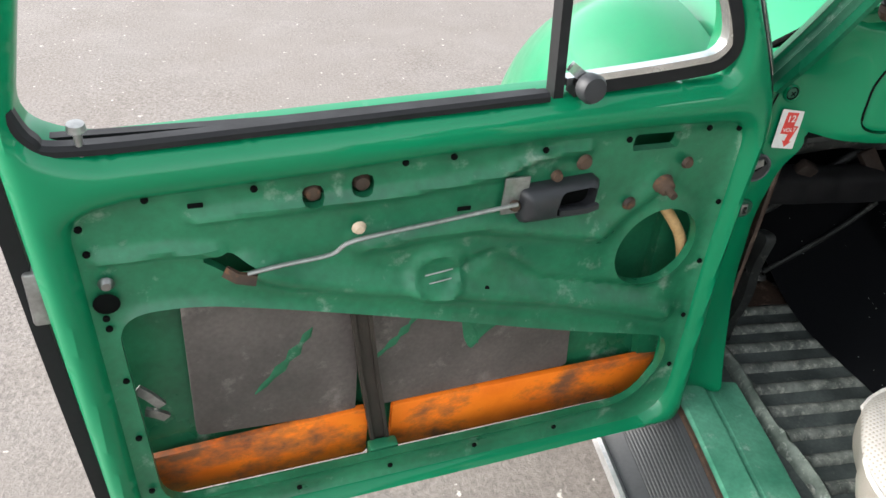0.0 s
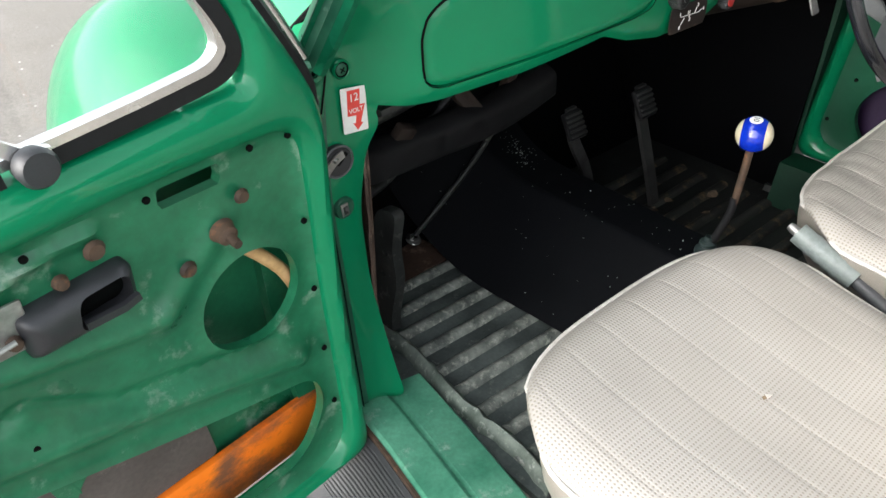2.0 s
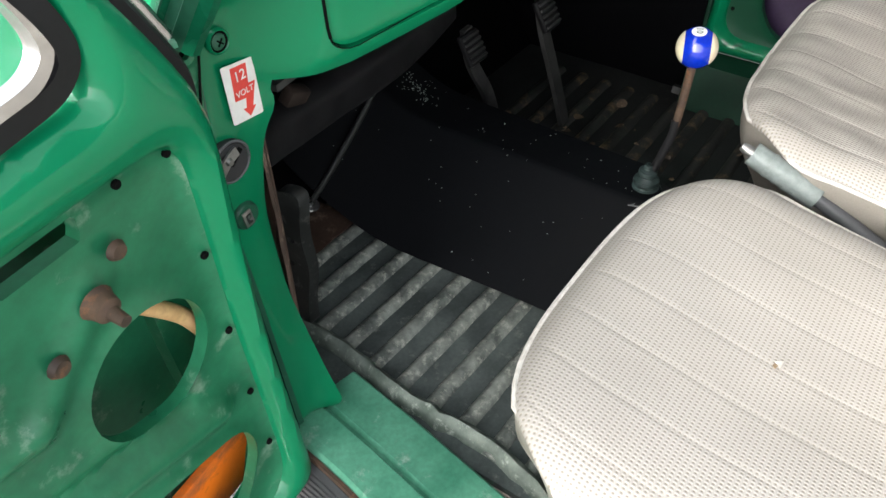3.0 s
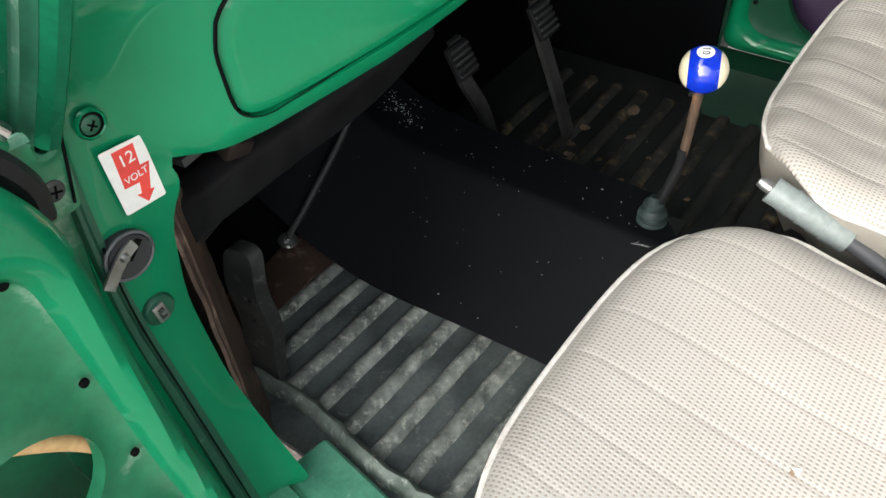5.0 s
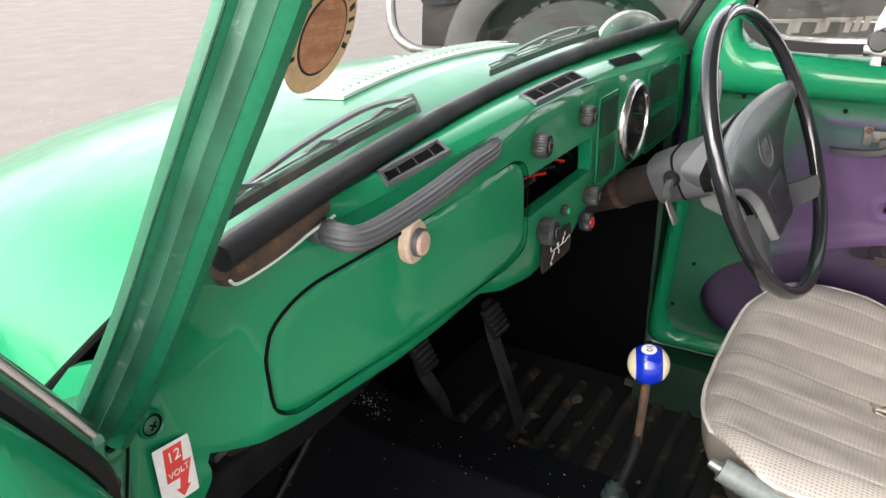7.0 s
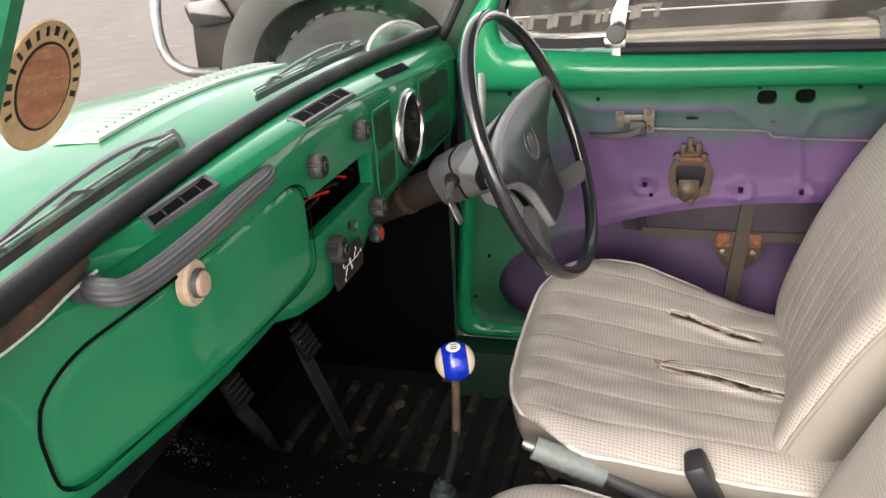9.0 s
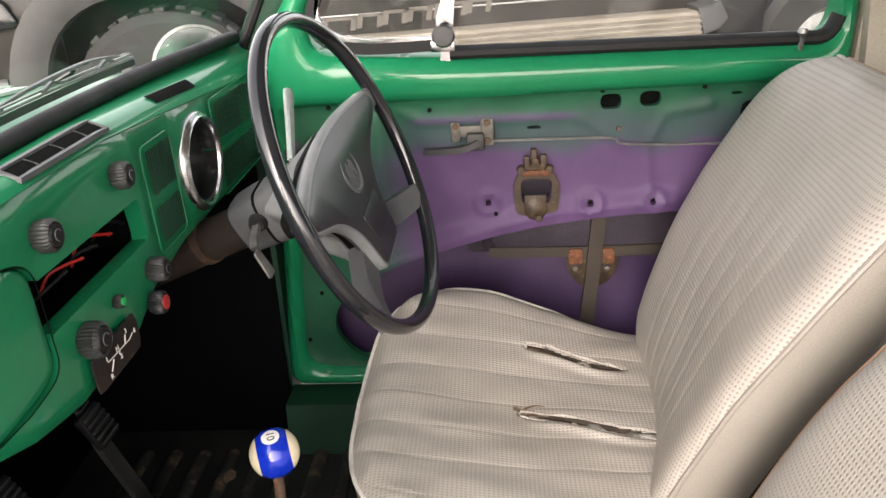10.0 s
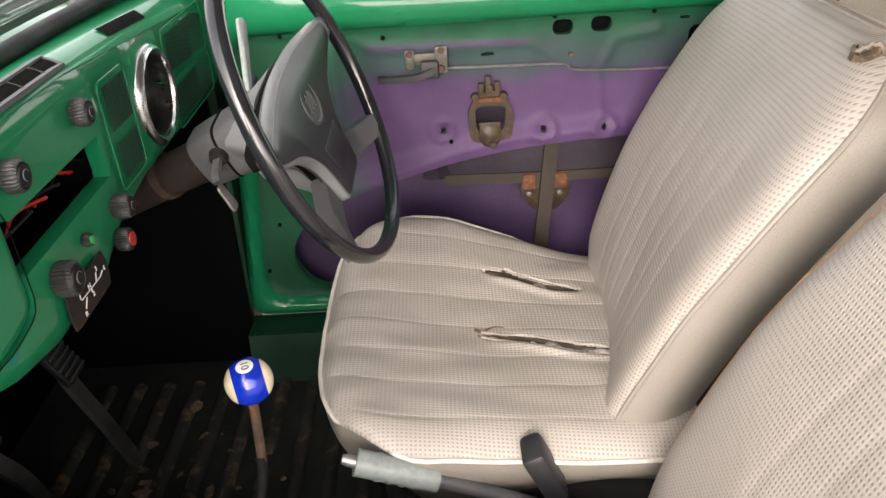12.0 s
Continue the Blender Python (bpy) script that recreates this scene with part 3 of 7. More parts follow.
def build_footwell():
    # toe board, firewall and side kick panels: grimy, with deep shade painted near-black
    def toe(u, v):
        x = -0.62 + 1.24 * u
        y = 0.33 + 0.13 * v
        return Vector((x, y, 0.298 + 0.24 * v ** 1.1))
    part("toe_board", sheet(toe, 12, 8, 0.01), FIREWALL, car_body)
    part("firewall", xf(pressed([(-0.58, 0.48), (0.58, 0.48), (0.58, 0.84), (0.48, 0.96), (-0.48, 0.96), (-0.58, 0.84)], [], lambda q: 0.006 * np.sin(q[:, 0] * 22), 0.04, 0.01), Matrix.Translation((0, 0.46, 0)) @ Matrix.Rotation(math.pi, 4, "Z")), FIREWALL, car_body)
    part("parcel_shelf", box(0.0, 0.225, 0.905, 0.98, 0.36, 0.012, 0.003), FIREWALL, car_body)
    for s, x in ((-1, -0.548), (1, 0.572)):
        lo = 0.012 if s < 0 else -0.082
        kick = pressed([(lo, 0.28), (0.46, 0.28), (0.46, 0.84), (0.10, 0.90), (lo, 0.92)], [], lambda q: 0.012 * np.sin(q[:, 0] * 14) * np.sin(q[:, 1] * 11), 0.03, 0.008)
        m = Matrix(((0, -s, 0, x), (1, 0, 0, 0), (0, 0, 1, 0), (0, 0, 0, 1)))
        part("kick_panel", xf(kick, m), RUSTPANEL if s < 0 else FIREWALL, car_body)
    # grimy duct, pipes and brackets under the dashboard
    for pts, r, mat in (
            ([(-0.52, 0.13, 0.745), (-0.40, 0.16, 0.735), (-0.30, 0.17, 0.74), (-0.18, 0.18, 0.73), (0.0, 0.2, 0.75)], 0.018, GRIME),
            ([(-0.50, 0.05, 0.80), (-0.40, 0.07, 0.805), (-0.28, 0.08, 0.815), (-0.12, 0.10, 0.80)], 0.010, BROWNDARK),
            ([(-0.45, 0.2, 0.56), (-0.36, 0.22, 0.57), (-0.30, 0.22, 0.62), (-0.22, 0.2, 0.70)], 0.009, GRIME),
            ([(-0.236, 0.305, 0.350), (-0.19, 0.29, 0.40), (-0.10, 0.285, 0.47), (-0.035, 0.285, 0.53)], 0.006, GRIME)):
        part("pipe", tube(spline(pts, 5), r, 10), mat, car_body)
    duct = spline([(-0.54, 0.09, 0.70), (-0.46, 0.13, 0.672), (-0.36, 0.145, 0.660), (-0.26, 0.15, 0.655), (-0.15, 0.155, 0.655), (-0.02, 0.17, 0.67)], 8)
    part("duct", sweep(duct, lambda t: [(x * (1 + 0.08 * noise.noise(Vector((t * 9, x * 40, 0)))), y * (1 + 0.10 * noise.noise(Vector((t * 7, y * 40, 4))))) for x, y in rounded([(-0.028, -0.030), (0.028, -0.026), (0.030, 0.026), (0.004, 0.040), (-0.026, 0.030)], 0.012, 4)]), BLACK, car_body, "grimy black duct under the dashboard", sharp=25)
    lip = [(x, 0.02 + 0.06 * (x + 0.54), 0.822 + 0.02 * math.sin((x + 0.5) * 3)) for x in np.linspace(-0.53, -0.02, 24)]
    part("dash_flange", sweep(lip, lambda t: [(-0.045, -0.010 + 0.004 * noise.noise(Vector((t * 12, 1, 0)))), (-0.045, -0.004), (0.02, 0.004), (0.02, -0.004)]), GRIME, car_body, "grimy flange under the dashboard")
    for i in range(7):
        part("flange_hole", box(-0.48 + 0.07 * i, 0.035 + 0.0042 * i, 0.8135, 0.024, 0.012, 0.006, 0.002), SHADOWGAP, car_body)
    for x, y, z, turn, size in ((-0.40, 0.13, 0.695, 0.4, (0.035, 0.02, 0.05)), (-0.23, 0.15, 0.69, -0.5, (0.03, 0.02, 0.07)), (-0.11, 0.17, 0.71, 0.25, (0.022, 0.02, 0.10))):
        part("bracket", xf(box(0, 0, 0, *size, 0.005), Matrix.Translation((x, y, z)) @ Matrix.Rotation(turn, 4, "Y") @ Matrix.Rotation(turn, 4, "X")), BROWNDARK, car_body)
    # rusty foot of the toe board
    part("rust_patch", sheet(lambda u, v: Vector((-0.40 + 0.20 * u, 0.235 + 0.105 * v, 0.3135 + 0.004 * noise.noise(Vector((u * 5, v * 5, 0))))), 14, 8, 0.002), RUSTPANEL, car_body, "rusty brown patch of floor")
    # heater outlet casing beside the sill with two holes
    holes = [[(y + 0.008 * math.cos(a), z + 0.006 * math.sin(a)) for a in np.linspace(0, 6.28, 10)[:-1]] for y, z in ((0.131, 0.493), (0.150, 0.436))]
    plate = pressed(rounded([(0.125, 0.31), (0.18, 0.31), (0.18, 0.44), (0.155, 0.57), (0.105, 0.58), (0.11, 0.48)], 0.02), holes, lambda q: 0.004 * np.sin(q[:, 1] * 40), 0.006, 0.02)
    part("heater_plate", xf(plate, Matrix(((0, -1, 0, -0.44), (1, 0, 0, 0), (0, 0, 1, 0), (0, 0, 0, 1)))), GRIME, car_body, "grimy heater casing with two holes")


build_footwell()


def build_sills():
    # left sill: pale outer band, ridge, flat green tread; it runs outwards towards the rear
    ys = [0.02, -0.1, -0.25, -0.5, -0.8, -1.2]
    def along(dx, z, slope):
        return [Vector((dx - slope * max(0, -y), y, z)) for y in ys]
    prof = [(-0.075, -0.05), (-0.075, -0.002), (-0.070, 0.004), (-0.010, 0.008), (-0.005, 0.002), (0.0, 0.002), (0.004, 0.012), (0.052, 0.010), (0.059, 0.004), (0.060, -0.06)]
    part("sill", sweep(along(-0.546, 0.318, 0.175), prof), SILL, car_body, "pale green worn door sill")
    part("sill_seam", sweep(along(-0.6085, 0.321, 0.17), [(-0.002, -0.06), (-0.002, 0.003), (0.003, 0.002), (0.003, -0.06)]), RUST, car_body)
    gut = [Vector((-0.455 + 0.008 * math.sin(y * 21) - 0.11 * max(0, -y - 0.05) + (0.10 * max(0, y - 0.06)), y, 0.318 - 0.02 * max(0, y) - 0.03 * max(0, -y - 0.15))) for y in np.linspace(0.22, -0.9, 70)]
    part("carpet_edge", sweep([p + Vector((0.007 * noise.noise(Vector((0, p.y * 40, 1))), 0, 0.005 * noise.noise(Vector((4, p.y * 55, 1))))) for p in gut], lambda t: [(-0.011, -0.018), (-0.010, 0.003 + 0.006 * noise.noise(Vector((t * 40, 2, 0)))), (-0.003, 0.008 + 0.006 * noise.noise(Vector((t * 60, 5, 0)))), (0.004, 0.003 + 0.004 * noise.noise(Vector((t * 50, 9, 0)))), (0.010, -0.018)]), WORNEDGE, car_body, "crumpled worn edge of the floor covering", sharp=60)
    def inner(u, v):
        # rusty return of the pillar towards the toe board
        p = Vector((-0.560, 0.006, 0)).lerp(Vector((-0.470, 0.135, 0)), u)
        return Vector((p.x + 0.006 * noise.noise(Vector((u * 4, v * 9, 3))), p.y, 0.31 + 0.50 * v - 0.10 * u * v))
    part("pillar_return", sheet(inner, 16, 30, 0.004), RUSTPANEL, car_body, "rusty grimy inner side of the pillar")
    part("sill", sweep([Vector((0.565, y, 0.335)) for y in (-0.085, -0.4, -1.2)], [(-0.06, -0.04), (-0.05, 0.04), (-0.02, 0.065), (0.05, 0.065), (0.07, -0.04)]), SHADEGREEN, car_body)
    part("seat_rail", sweep([Vector((0.528 + 0.004 * noise.noise(Vector((y * 30, 1, 0))), y, 0.316 + 0.005 * noise.noise(Vector((y * 25, 5, 0))))) for y in np.linspace(-0.06, -0.9, 40)], [(-0.012, 0), (-0.010, 0.010), (0.006, 0.014), (0.012, 0)]), GRIME, car_body)
    part("outer_sill", sweep([Vector((-0.582 - 0.17 * max(0, -y), y, 0.20)) for y in ys], [(-0.012, -0.09), (-0.012, 0.085), (0.012, 0.085), (0.012, -0.09)]), GREEN, car_body)
    part("outer_sill", box(0.63, -0.55, 0.22, 0.03, 1.2, 0.22, 0.008), GREEN, car_body)


build_sills()


def build_running_board():
    rb = thing("running_board", "black ribbed rubber running board with a bright metal edge", "running board")
    ys = [0.06, -0.3, -0.7, -1.2]
    def edge_x(y):
        return -0.732 - 0.09 * (0.022 - y)
    def deck(u, v):
        y = 0.06 - 1.26 * v
        inner = -0.6125 - 0.17 * max(0.0, -y)
        groove = 0.0016 * (1 if math.sin(u * 150) > 0 else 0) * (1 if 0.30 < u < 0.94 else 0)
        return Vector((edge_x(y) + (inner - edge_x(y)) * u, y, 0.229 + 0.085 * u ** 1.2 - groove))
    part("deck", sheet(deck, 190, 10, 0.010), RUBBERMAT, rb, "ribbed black rubber deck")
    part("trim_strip", sweep([Vector((edge_x(y) - 0.004, y, 0.226)) for y in ys], [(-0.007, -0.012), (-0.007, 0.006), (0.0, 0.011), (0.007, 0.008), (0.007, -0.012)]), ALU, rb, "bright aluminium edge strip")


build_running_board()


def build_pillars():
    # seam and rubber strip on the outer side of the post
    edge = [(-0.606, 0.0, 0.93), (-0.628, 0.002, 0.83), (-0.641, 0.004, 0.72), (-0.634, 0.004, 0.55), (-0.616, 0.004, 0.40), (-0.608, 0.004, 0.33)]
    strip = [(-0.614, 0.004, 0.90), (-0.622, 0.003, 0.80), (-0.624, 0.003, 0.714), (-0.618, 0.003, 0.60), (-0.610, 0.003, 0.46), (-0.603, 0.003, 0.34)]
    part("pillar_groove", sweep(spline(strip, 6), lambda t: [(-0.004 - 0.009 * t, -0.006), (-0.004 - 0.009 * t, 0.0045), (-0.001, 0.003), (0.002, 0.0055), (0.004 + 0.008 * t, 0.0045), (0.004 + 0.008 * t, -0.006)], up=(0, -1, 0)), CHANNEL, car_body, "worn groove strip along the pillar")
    part("groove_line", tube(spline([(a + 0.002, -0.003, c) for a, b, c in strip[1:]], 5), 0.0009, 6, up=(0, 1, 0)), SHADOWGAP, car_body)
    part("hinge_side", sweep(spline([(a - 0.040, 0.030, c) for a, b, c in edge], 5), [(-0.045, -0.02), (-0.045, 0.02), (0.045, 0.02), (0.045, -0.02)], up=(0, 1, 0)), PRIMER, car_body)
    part("hinge_bolt", disc_at((-0.633, -0.006, 0.869), (0, -1, 0), [(0, 0.003), (0.006, 0.003), (0.0085, 0.001), (0.009, -0.004)], 14), GREYMETAL, car_body)
    for turn in (0.3, 1.87):
        part("bolt_slot", xf(box(0, 0, 0, 0.010, 0.001, 0.0016), Matrix.Translation((-0.633, -0.0092, 0.869)) @ Matrix.Rotation(turn, 4, "Y")), SHADOWGAP, car_body)
    # windscreen posts
    for s in (-1, 1):
        path = spline([(s * 0.620, 0.015, 0.925), (s * 0.608, -0.045, 1.02), (s * 0.592, -0.135, 1.18), (s * 0.562, -0.235, 1.36), (s * 0.50, -0.33, 1.44)], 6)
        if s > 0:
            path = [p + Vector((0.004, -0.036, 0)) for p in path]
        if s < 0:
            # a deep outer flange with the worn door-seal channel between two lips
            prof = [(0.013, 0.008), (0.0175, -0.002), (0.0185, -0.007), (0.0155, -0.0095), (0.0125, -0.011), (0.0120, -0.021), (0.0150, -0.0235), (0.0115, -0.0265), (0.0085, -0.034), (0.004, -0.0395), (-0.003, -0.0405), (-0.012, -0.031), (-0.017, -0.012), (-0.012, 0.010)]
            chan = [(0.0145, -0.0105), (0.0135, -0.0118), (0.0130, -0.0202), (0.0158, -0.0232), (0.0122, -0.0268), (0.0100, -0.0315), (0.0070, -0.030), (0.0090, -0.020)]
        else:
            prof = [(-x, y) for x, y in ((-0.015, 0.010), (-0.015, -0.012), (-0.014, -0.022), (-0.012, -0.026), (-0.009, -0.020), (0.008, -0.016), (0.012, -0.022), (0.016, -0.016), (0.024, -0.012), (0.031, -0.010), (0.034, 0.004), (0.020, 0.020), (-0.016, 0.022))]
            chan = [(-x, y) for x, y in ((-0.0105, -0.016), (-0.0105, -0.0255), (0.0, -0.0205), (0.008, -0.0190), (0.012, -0.0232), (0.017, -0.0172), (0.025, -0.0132), (0.0325, -0.0112), (0.0355, 0.004), (0.030, 0.004))]
        part("windscreen_post", sweep(path, prof, up=(0, 1, 0)), SHADEGREEN if s > 0 else POSTGREEN, car_body)
        part("seal_channel", sweep(path, chan, up=(0, 1, 0)), CHANNEL, car_body, "worn green seal channel, darkened for its shade")
        if s > 0:
            part("post_seal", tube([p + Vector((-0.015, 0.012, 0.0)) for p in path[5:]], 0.008, 8, up=(0, 1, 0)), BLACK, car_body)
            part("drip_seam", tube([p + Vector((0.030, -0.012, 0.0)) for p in path], 0.005, 7, up=(0, 1, 0)), SHADEGREEN, car_body)
        else:
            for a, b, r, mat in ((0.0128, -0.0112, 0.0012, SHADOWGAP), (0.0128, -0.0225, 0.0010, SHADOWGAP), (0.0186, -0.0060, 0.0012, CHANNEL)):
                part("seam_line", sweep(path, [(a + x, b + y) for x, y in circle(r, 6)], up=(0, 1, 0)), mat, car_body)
    # flat plate with a drain hole at the foot of the left post
    foot = pressed(rounded([(-0.652, 0.846), (-0.620, 0.846), (-0.609, 0.914), (-0.648, 0.918)], 0.005, 3), [hole(-0.626, 0.903, 0.0055, 14)], lambda q: 0.003 * np.exp(-((np.hypot(q[:, 0] + 0.626, q[:, 1] - 0.903) - 0.009) / 0.003) ** 2), 0.003, 0.006)
    part("post_foot", xf(foot, Matrix(((1, 0, 0, 0), (0, -1, 0, -0.006), (0, 0, 1, 0), (0, 0, 0, 1)))), PRIMER, car_body, "flat green plate with a hole under the windscreen post")
    part("foot_cavity", box(-0.628, 0.004, 0.895, 0.030, 0.006, 0.034), SHADOWGAP, car_body)
    # pale strip paints the highlight on the plate's upper edge
    part("foot_highlight", sweep([(-0.650, -0.010, 0.9195), (-0.607, -0.010, 0.9155)], [(-0.0016, -0.004), (-0.0016, 0.004), (0.0016, 0.004), (0.0016, -0.004)]), SILL, car_body, "edge where the post meets its plate, highlight painted pale")
    part("seam_line", tube([(-0.609, -0.008, 0.915), (-0.616, -0.008, 0.885), (-0.624, -0.008, 0.853)], 0.0012, 6), SHADOWGAP, car_body)
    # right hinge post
    part("hinge_pillar", sweep([(0.615, -0.03, 0.33), (0.615, -0.04, 0.6), (0.615, -0.05, 1.0)], [(-0.03, -0.05), (-0.03, 0.05), (0.03, 0.05), (0.03, -0.05)], up=(0, 1, 0)), SHADEGREEN, car_body)


build_pillars()


def build_roof_and_rear():
    def skin(off):
        def f(u, v):
            a = math.pi * (0.5 - u)
            y = -0.27 - 1.75 * v
            w = 0.60 - 0.06 * v - off
            h = 1.47 - 0.10 * (2 * v - 0.35) ** 2 - off
            x = w * math.sin(-a) * (0.92 + 0.08 * math.cos(a))
            z = 1.36 - 0.12 * v + (h - 1.36 + 0.12 * v) * math.cos(a) ** 0.6 if math.cos(a) > 1e-6 else 1.36 - 0.12 * v
            return Vector((x, y, z))
        return f
    part("roof", sheet(skin(0.0), 20, 14), GREEN, car_body)
    part("headlining", sheet(skin(0.02), 20, 14), CREAM, car_body)
    # rear quarters and the rear wall close the cabin
    for s in (-1, 1):
        light = rounded([(-1.128, 1.040), (-1.80, 1.03), (-1.66, 1.30), (-1.17, 1.33)], 0.05, 6)
        shell = pressed([(-2.02, 0.25), (-1.06, 0.25), (-1.06, 1.37), (-2.02, 1.25)], [light], lambda q: 0.010 * np.sin(q[:, 1] * 3), 0.03, 0.03)
        for vt in shell.verts:
            vt.co.y += 0.10 * max(0.0, vt.co.z - 0.9) * 1.2 - 0.06 * (vt.co.x + 1.06)
        part("rear_quarter", xf(shell, Matrix(((0, -s, 0, s * 0.59), (1, 0, 0, 0), (0, 0, 1, 0), (0, 0, 0, 1)))), CREAM, car_body)
        outer = pressed([(-2.10, 0.25), (-1.05, 0.25), (-1.05, 1.40), (-2.10, 1.24)], [light], lambda q: 0.010 * np.sin(q[:, 1] * 3), 0.03, 0.012)
        for vt in outer.verts:
            vt.co.y += 0.10 * max(0.0, vt.co.z - 0.9) * 1.2 - 0.06 * (vt.co.x + 1.06)
        part("rear_panel", xf(outer, Matrix(((0, -s, 0, s * 0.635), (1, 0, 0, 0), (0, 0, 1, 0), (0, 0, 0, 1)))), GREEN, car_body, "green outer panel behind the door")
        part("window_seal", tube([(s * (0.585 - 0.12 * max(0.0, z - 0.9) + 0.06 * (y + 1.06)), y, z) for y, z in light], 0.011, 8, True, (1, 0, 0)), BLACK, car_body)
        part("door_post", sweep(spline([(s * 0.585, -1.08, 0.33), (s * 0.585, -1.09, 0.95), (s * 0.55, -1.05, 1.2), (s * 0.50, -0.98, 1.37)], 5), [(-0.03, -0.022), (-0.026, 0.02), (0.03, 0.022), (0.03, -0.022)], up=(0, 1, 0)), CREAM if s > 0 else GREEN, car_body)
        part("lining_seam", tube(spline([(s * 0.566, -1.126, 1.020), (s * 0.570, -1.128, 0.985), (s * 0.574, -1.130, 0.94), (s * 0.578, -1.128, 0.80)], 5), 0.0022, 6), SHADOWGAP, car_body)
    part("rear_wall", xf(pressed([(-0.6, 0.25), (0.6, 0.25), (0.6, 1.30), (-0.6, 1.30)], [rounded([(-0.42, 1.0), (0.42, 1.0), (0.36, 1.26), (-0.36, 1.26)], 0.06, 5)], lambda q: 0 * q[:, 0], 0.05, 0.02), Matrix.Translation((0, -2.02, 0))), CREAM, car_body)
    part("tail_panel", xf(pressed([(-0.62, 0.25), (0.62, 0.25), (0.60, 1.26), (-0.60, 1.26)], [rounded([(-0.42, 1.0), (0.42, 1.0), (0.36, 1.24), (-0.36, 1.24)], 0.06, 5)], lambda q: 0.05 * np.cos(q[:, 0] * 2), 0.05, 0.02), Matrix.Translation((0, -2.05, 0)) @ Matrix.Rotation(math.pi, 4, "Z")), GREEN, car_body, "green tail panel")
    part("rear_floor", box(0, -1.60, 0.36, 1.15, 0.9, 0.12, 0.02), BLACK, car_body)
    head = [(-0.50, -0.28, 1.405), (-0.25, -0.255, 1.435), (0, -0.245, 1.44), (0.25, -0.255, 1.435), (0.50, -0.28, 1.405)]
    part("header_rail", sweep(spline(head, 5), [(-0.03, -0.02), (-0.03, 0.02), (0.03, 0.02), (0.03, -0.02)]), GREEN, car_body)


build_roof_and_rear()


def build_front_body():
    # bonnet: domed, falling to the front; wings on both sides
    def bonnet(u, v):
        k = 2 * u - 1
        e = abs(k)
        w = 0.606 - 0.20 * v ** 1.6
        y = 0.03 + 1.15 * v + (0.17 * e ** 14 - 0.055 * e * e) * (1 - v)
        z = 1.080 - 0.30 * v ** 1.8 - (0.055 + 0.03 * v) * e * e - (0.15 - 0.03 * v) * e ** 14
        return Vector((w * k, y, z))
    part("bonnet", sheet(bonnet, 60, 30, 0.006), GREEN, car_body, "glossy green domed bonnet")
    for s in (-1, 1):
        gap = [bonnet(0.5 + s * t, 0.0) + Vector((s * 0.001, -0.004, -0.002)) for t in np.linspace(0.42, 0.499, 14)]
        part("bonnet_gap", tube(gap, 0.0045, 7), SHADOWGAP, car_body)
        def wing_top(y):
            k = min(max(y / 0.99, 0.0), 1.0)
            return 0.37 + 0.62 * math.sqrt(1 - k * k) ** 1.1 - 0.17 * max(0.0, (0.40 - y) / 0.40) ** 1.4
        def wing(u, v):
            y = 0.03 + 0.955 * v ** 0.8
            out = 0.850 - 0.12 * max(0.0, (y - 0.30) / 0.6) ** 1.5
            phi = 1.75 * u
            return Vector((s * (0.606 + (out - 0.606) * math.sin(phi) ** 0.8), y, wing_top(y) - 0.33 * (1 - math.cos(phi))))
        part("wing", sheet(wing, 24, 40, 0.006), GREEN, car_body, "rounded green front wing")
        def valance(u, v):
            a = bonnet(0.5 + 0.5 * s, v)
            top = wing_top(a.y)
            p = a.lerp(Vector((s * 0.612, a.y, min(top, a.z - 0.01))), u)
            return p + Vector((0, 0, -0.02 * math.sin(math.pi * u) - 0.004))
        part("valance", sheet(valance, 8, 24, 0.004), GREEN, car_body)
        side = pressed([(0.035, 0.30), (0.80, 0.30), (0.72, 0.55), (0.15, 0.86), (0.06, 0.945), (0.035, 0.95)], [], lambda q: 0 * q[:, 0], 0.05, 0.01)
        part("cowl_panel", xf(side, Matrix(((0, s, 0, s * 0.60), (1, 0, 0, 0), (0, 0, 1, 0), (0, 0, 0, 1)))), GREEN, car_body)
        wheel = thing("front_wheel", "black tyre under the green wing", "wheel", Matrix.Translation((s * 0.70, 0.62, 0.315)) @ Matrix.Rotation(radians(90), 4, "Y"))
        part("tyre", lathe([(0.20, -0.06), (0.28, -0.075), (0.313, -0.05), (0.318, 0.0), (0.313, 0.05), (0.28, 0.075), (0.20, 0.06)], 40), TYRE, wheel)
        part("rim", lathe([(0.0, 0.03), (0.08, 0.045), (0.16, 0.02), (0.205, 0.06), (0.205, -0.06), (0.0, -0.05)], 32), STEEL, wheel)
    # cowl behind the bonnet with a panel of pale louvres
    def cowl(u, v):
        x = -0.545 + 1.09 * u
        e = abs(x) / 0.606
        a = screen_base(x) + Vector((0, 0.010, -0.004))
        b = Vector((x, 0.046 - 0.055 * e * e, 1.0815 - 0.055 * e * e - 0.15 * e ** 14))
        return a.lerp(b, v) + Vector((0, 0, 0.003 * math.sin(math.pi * v)))
    part("cowl", sheet(cowl, 24, 3, 0.005), GREEN, car_body)


build_front_body()


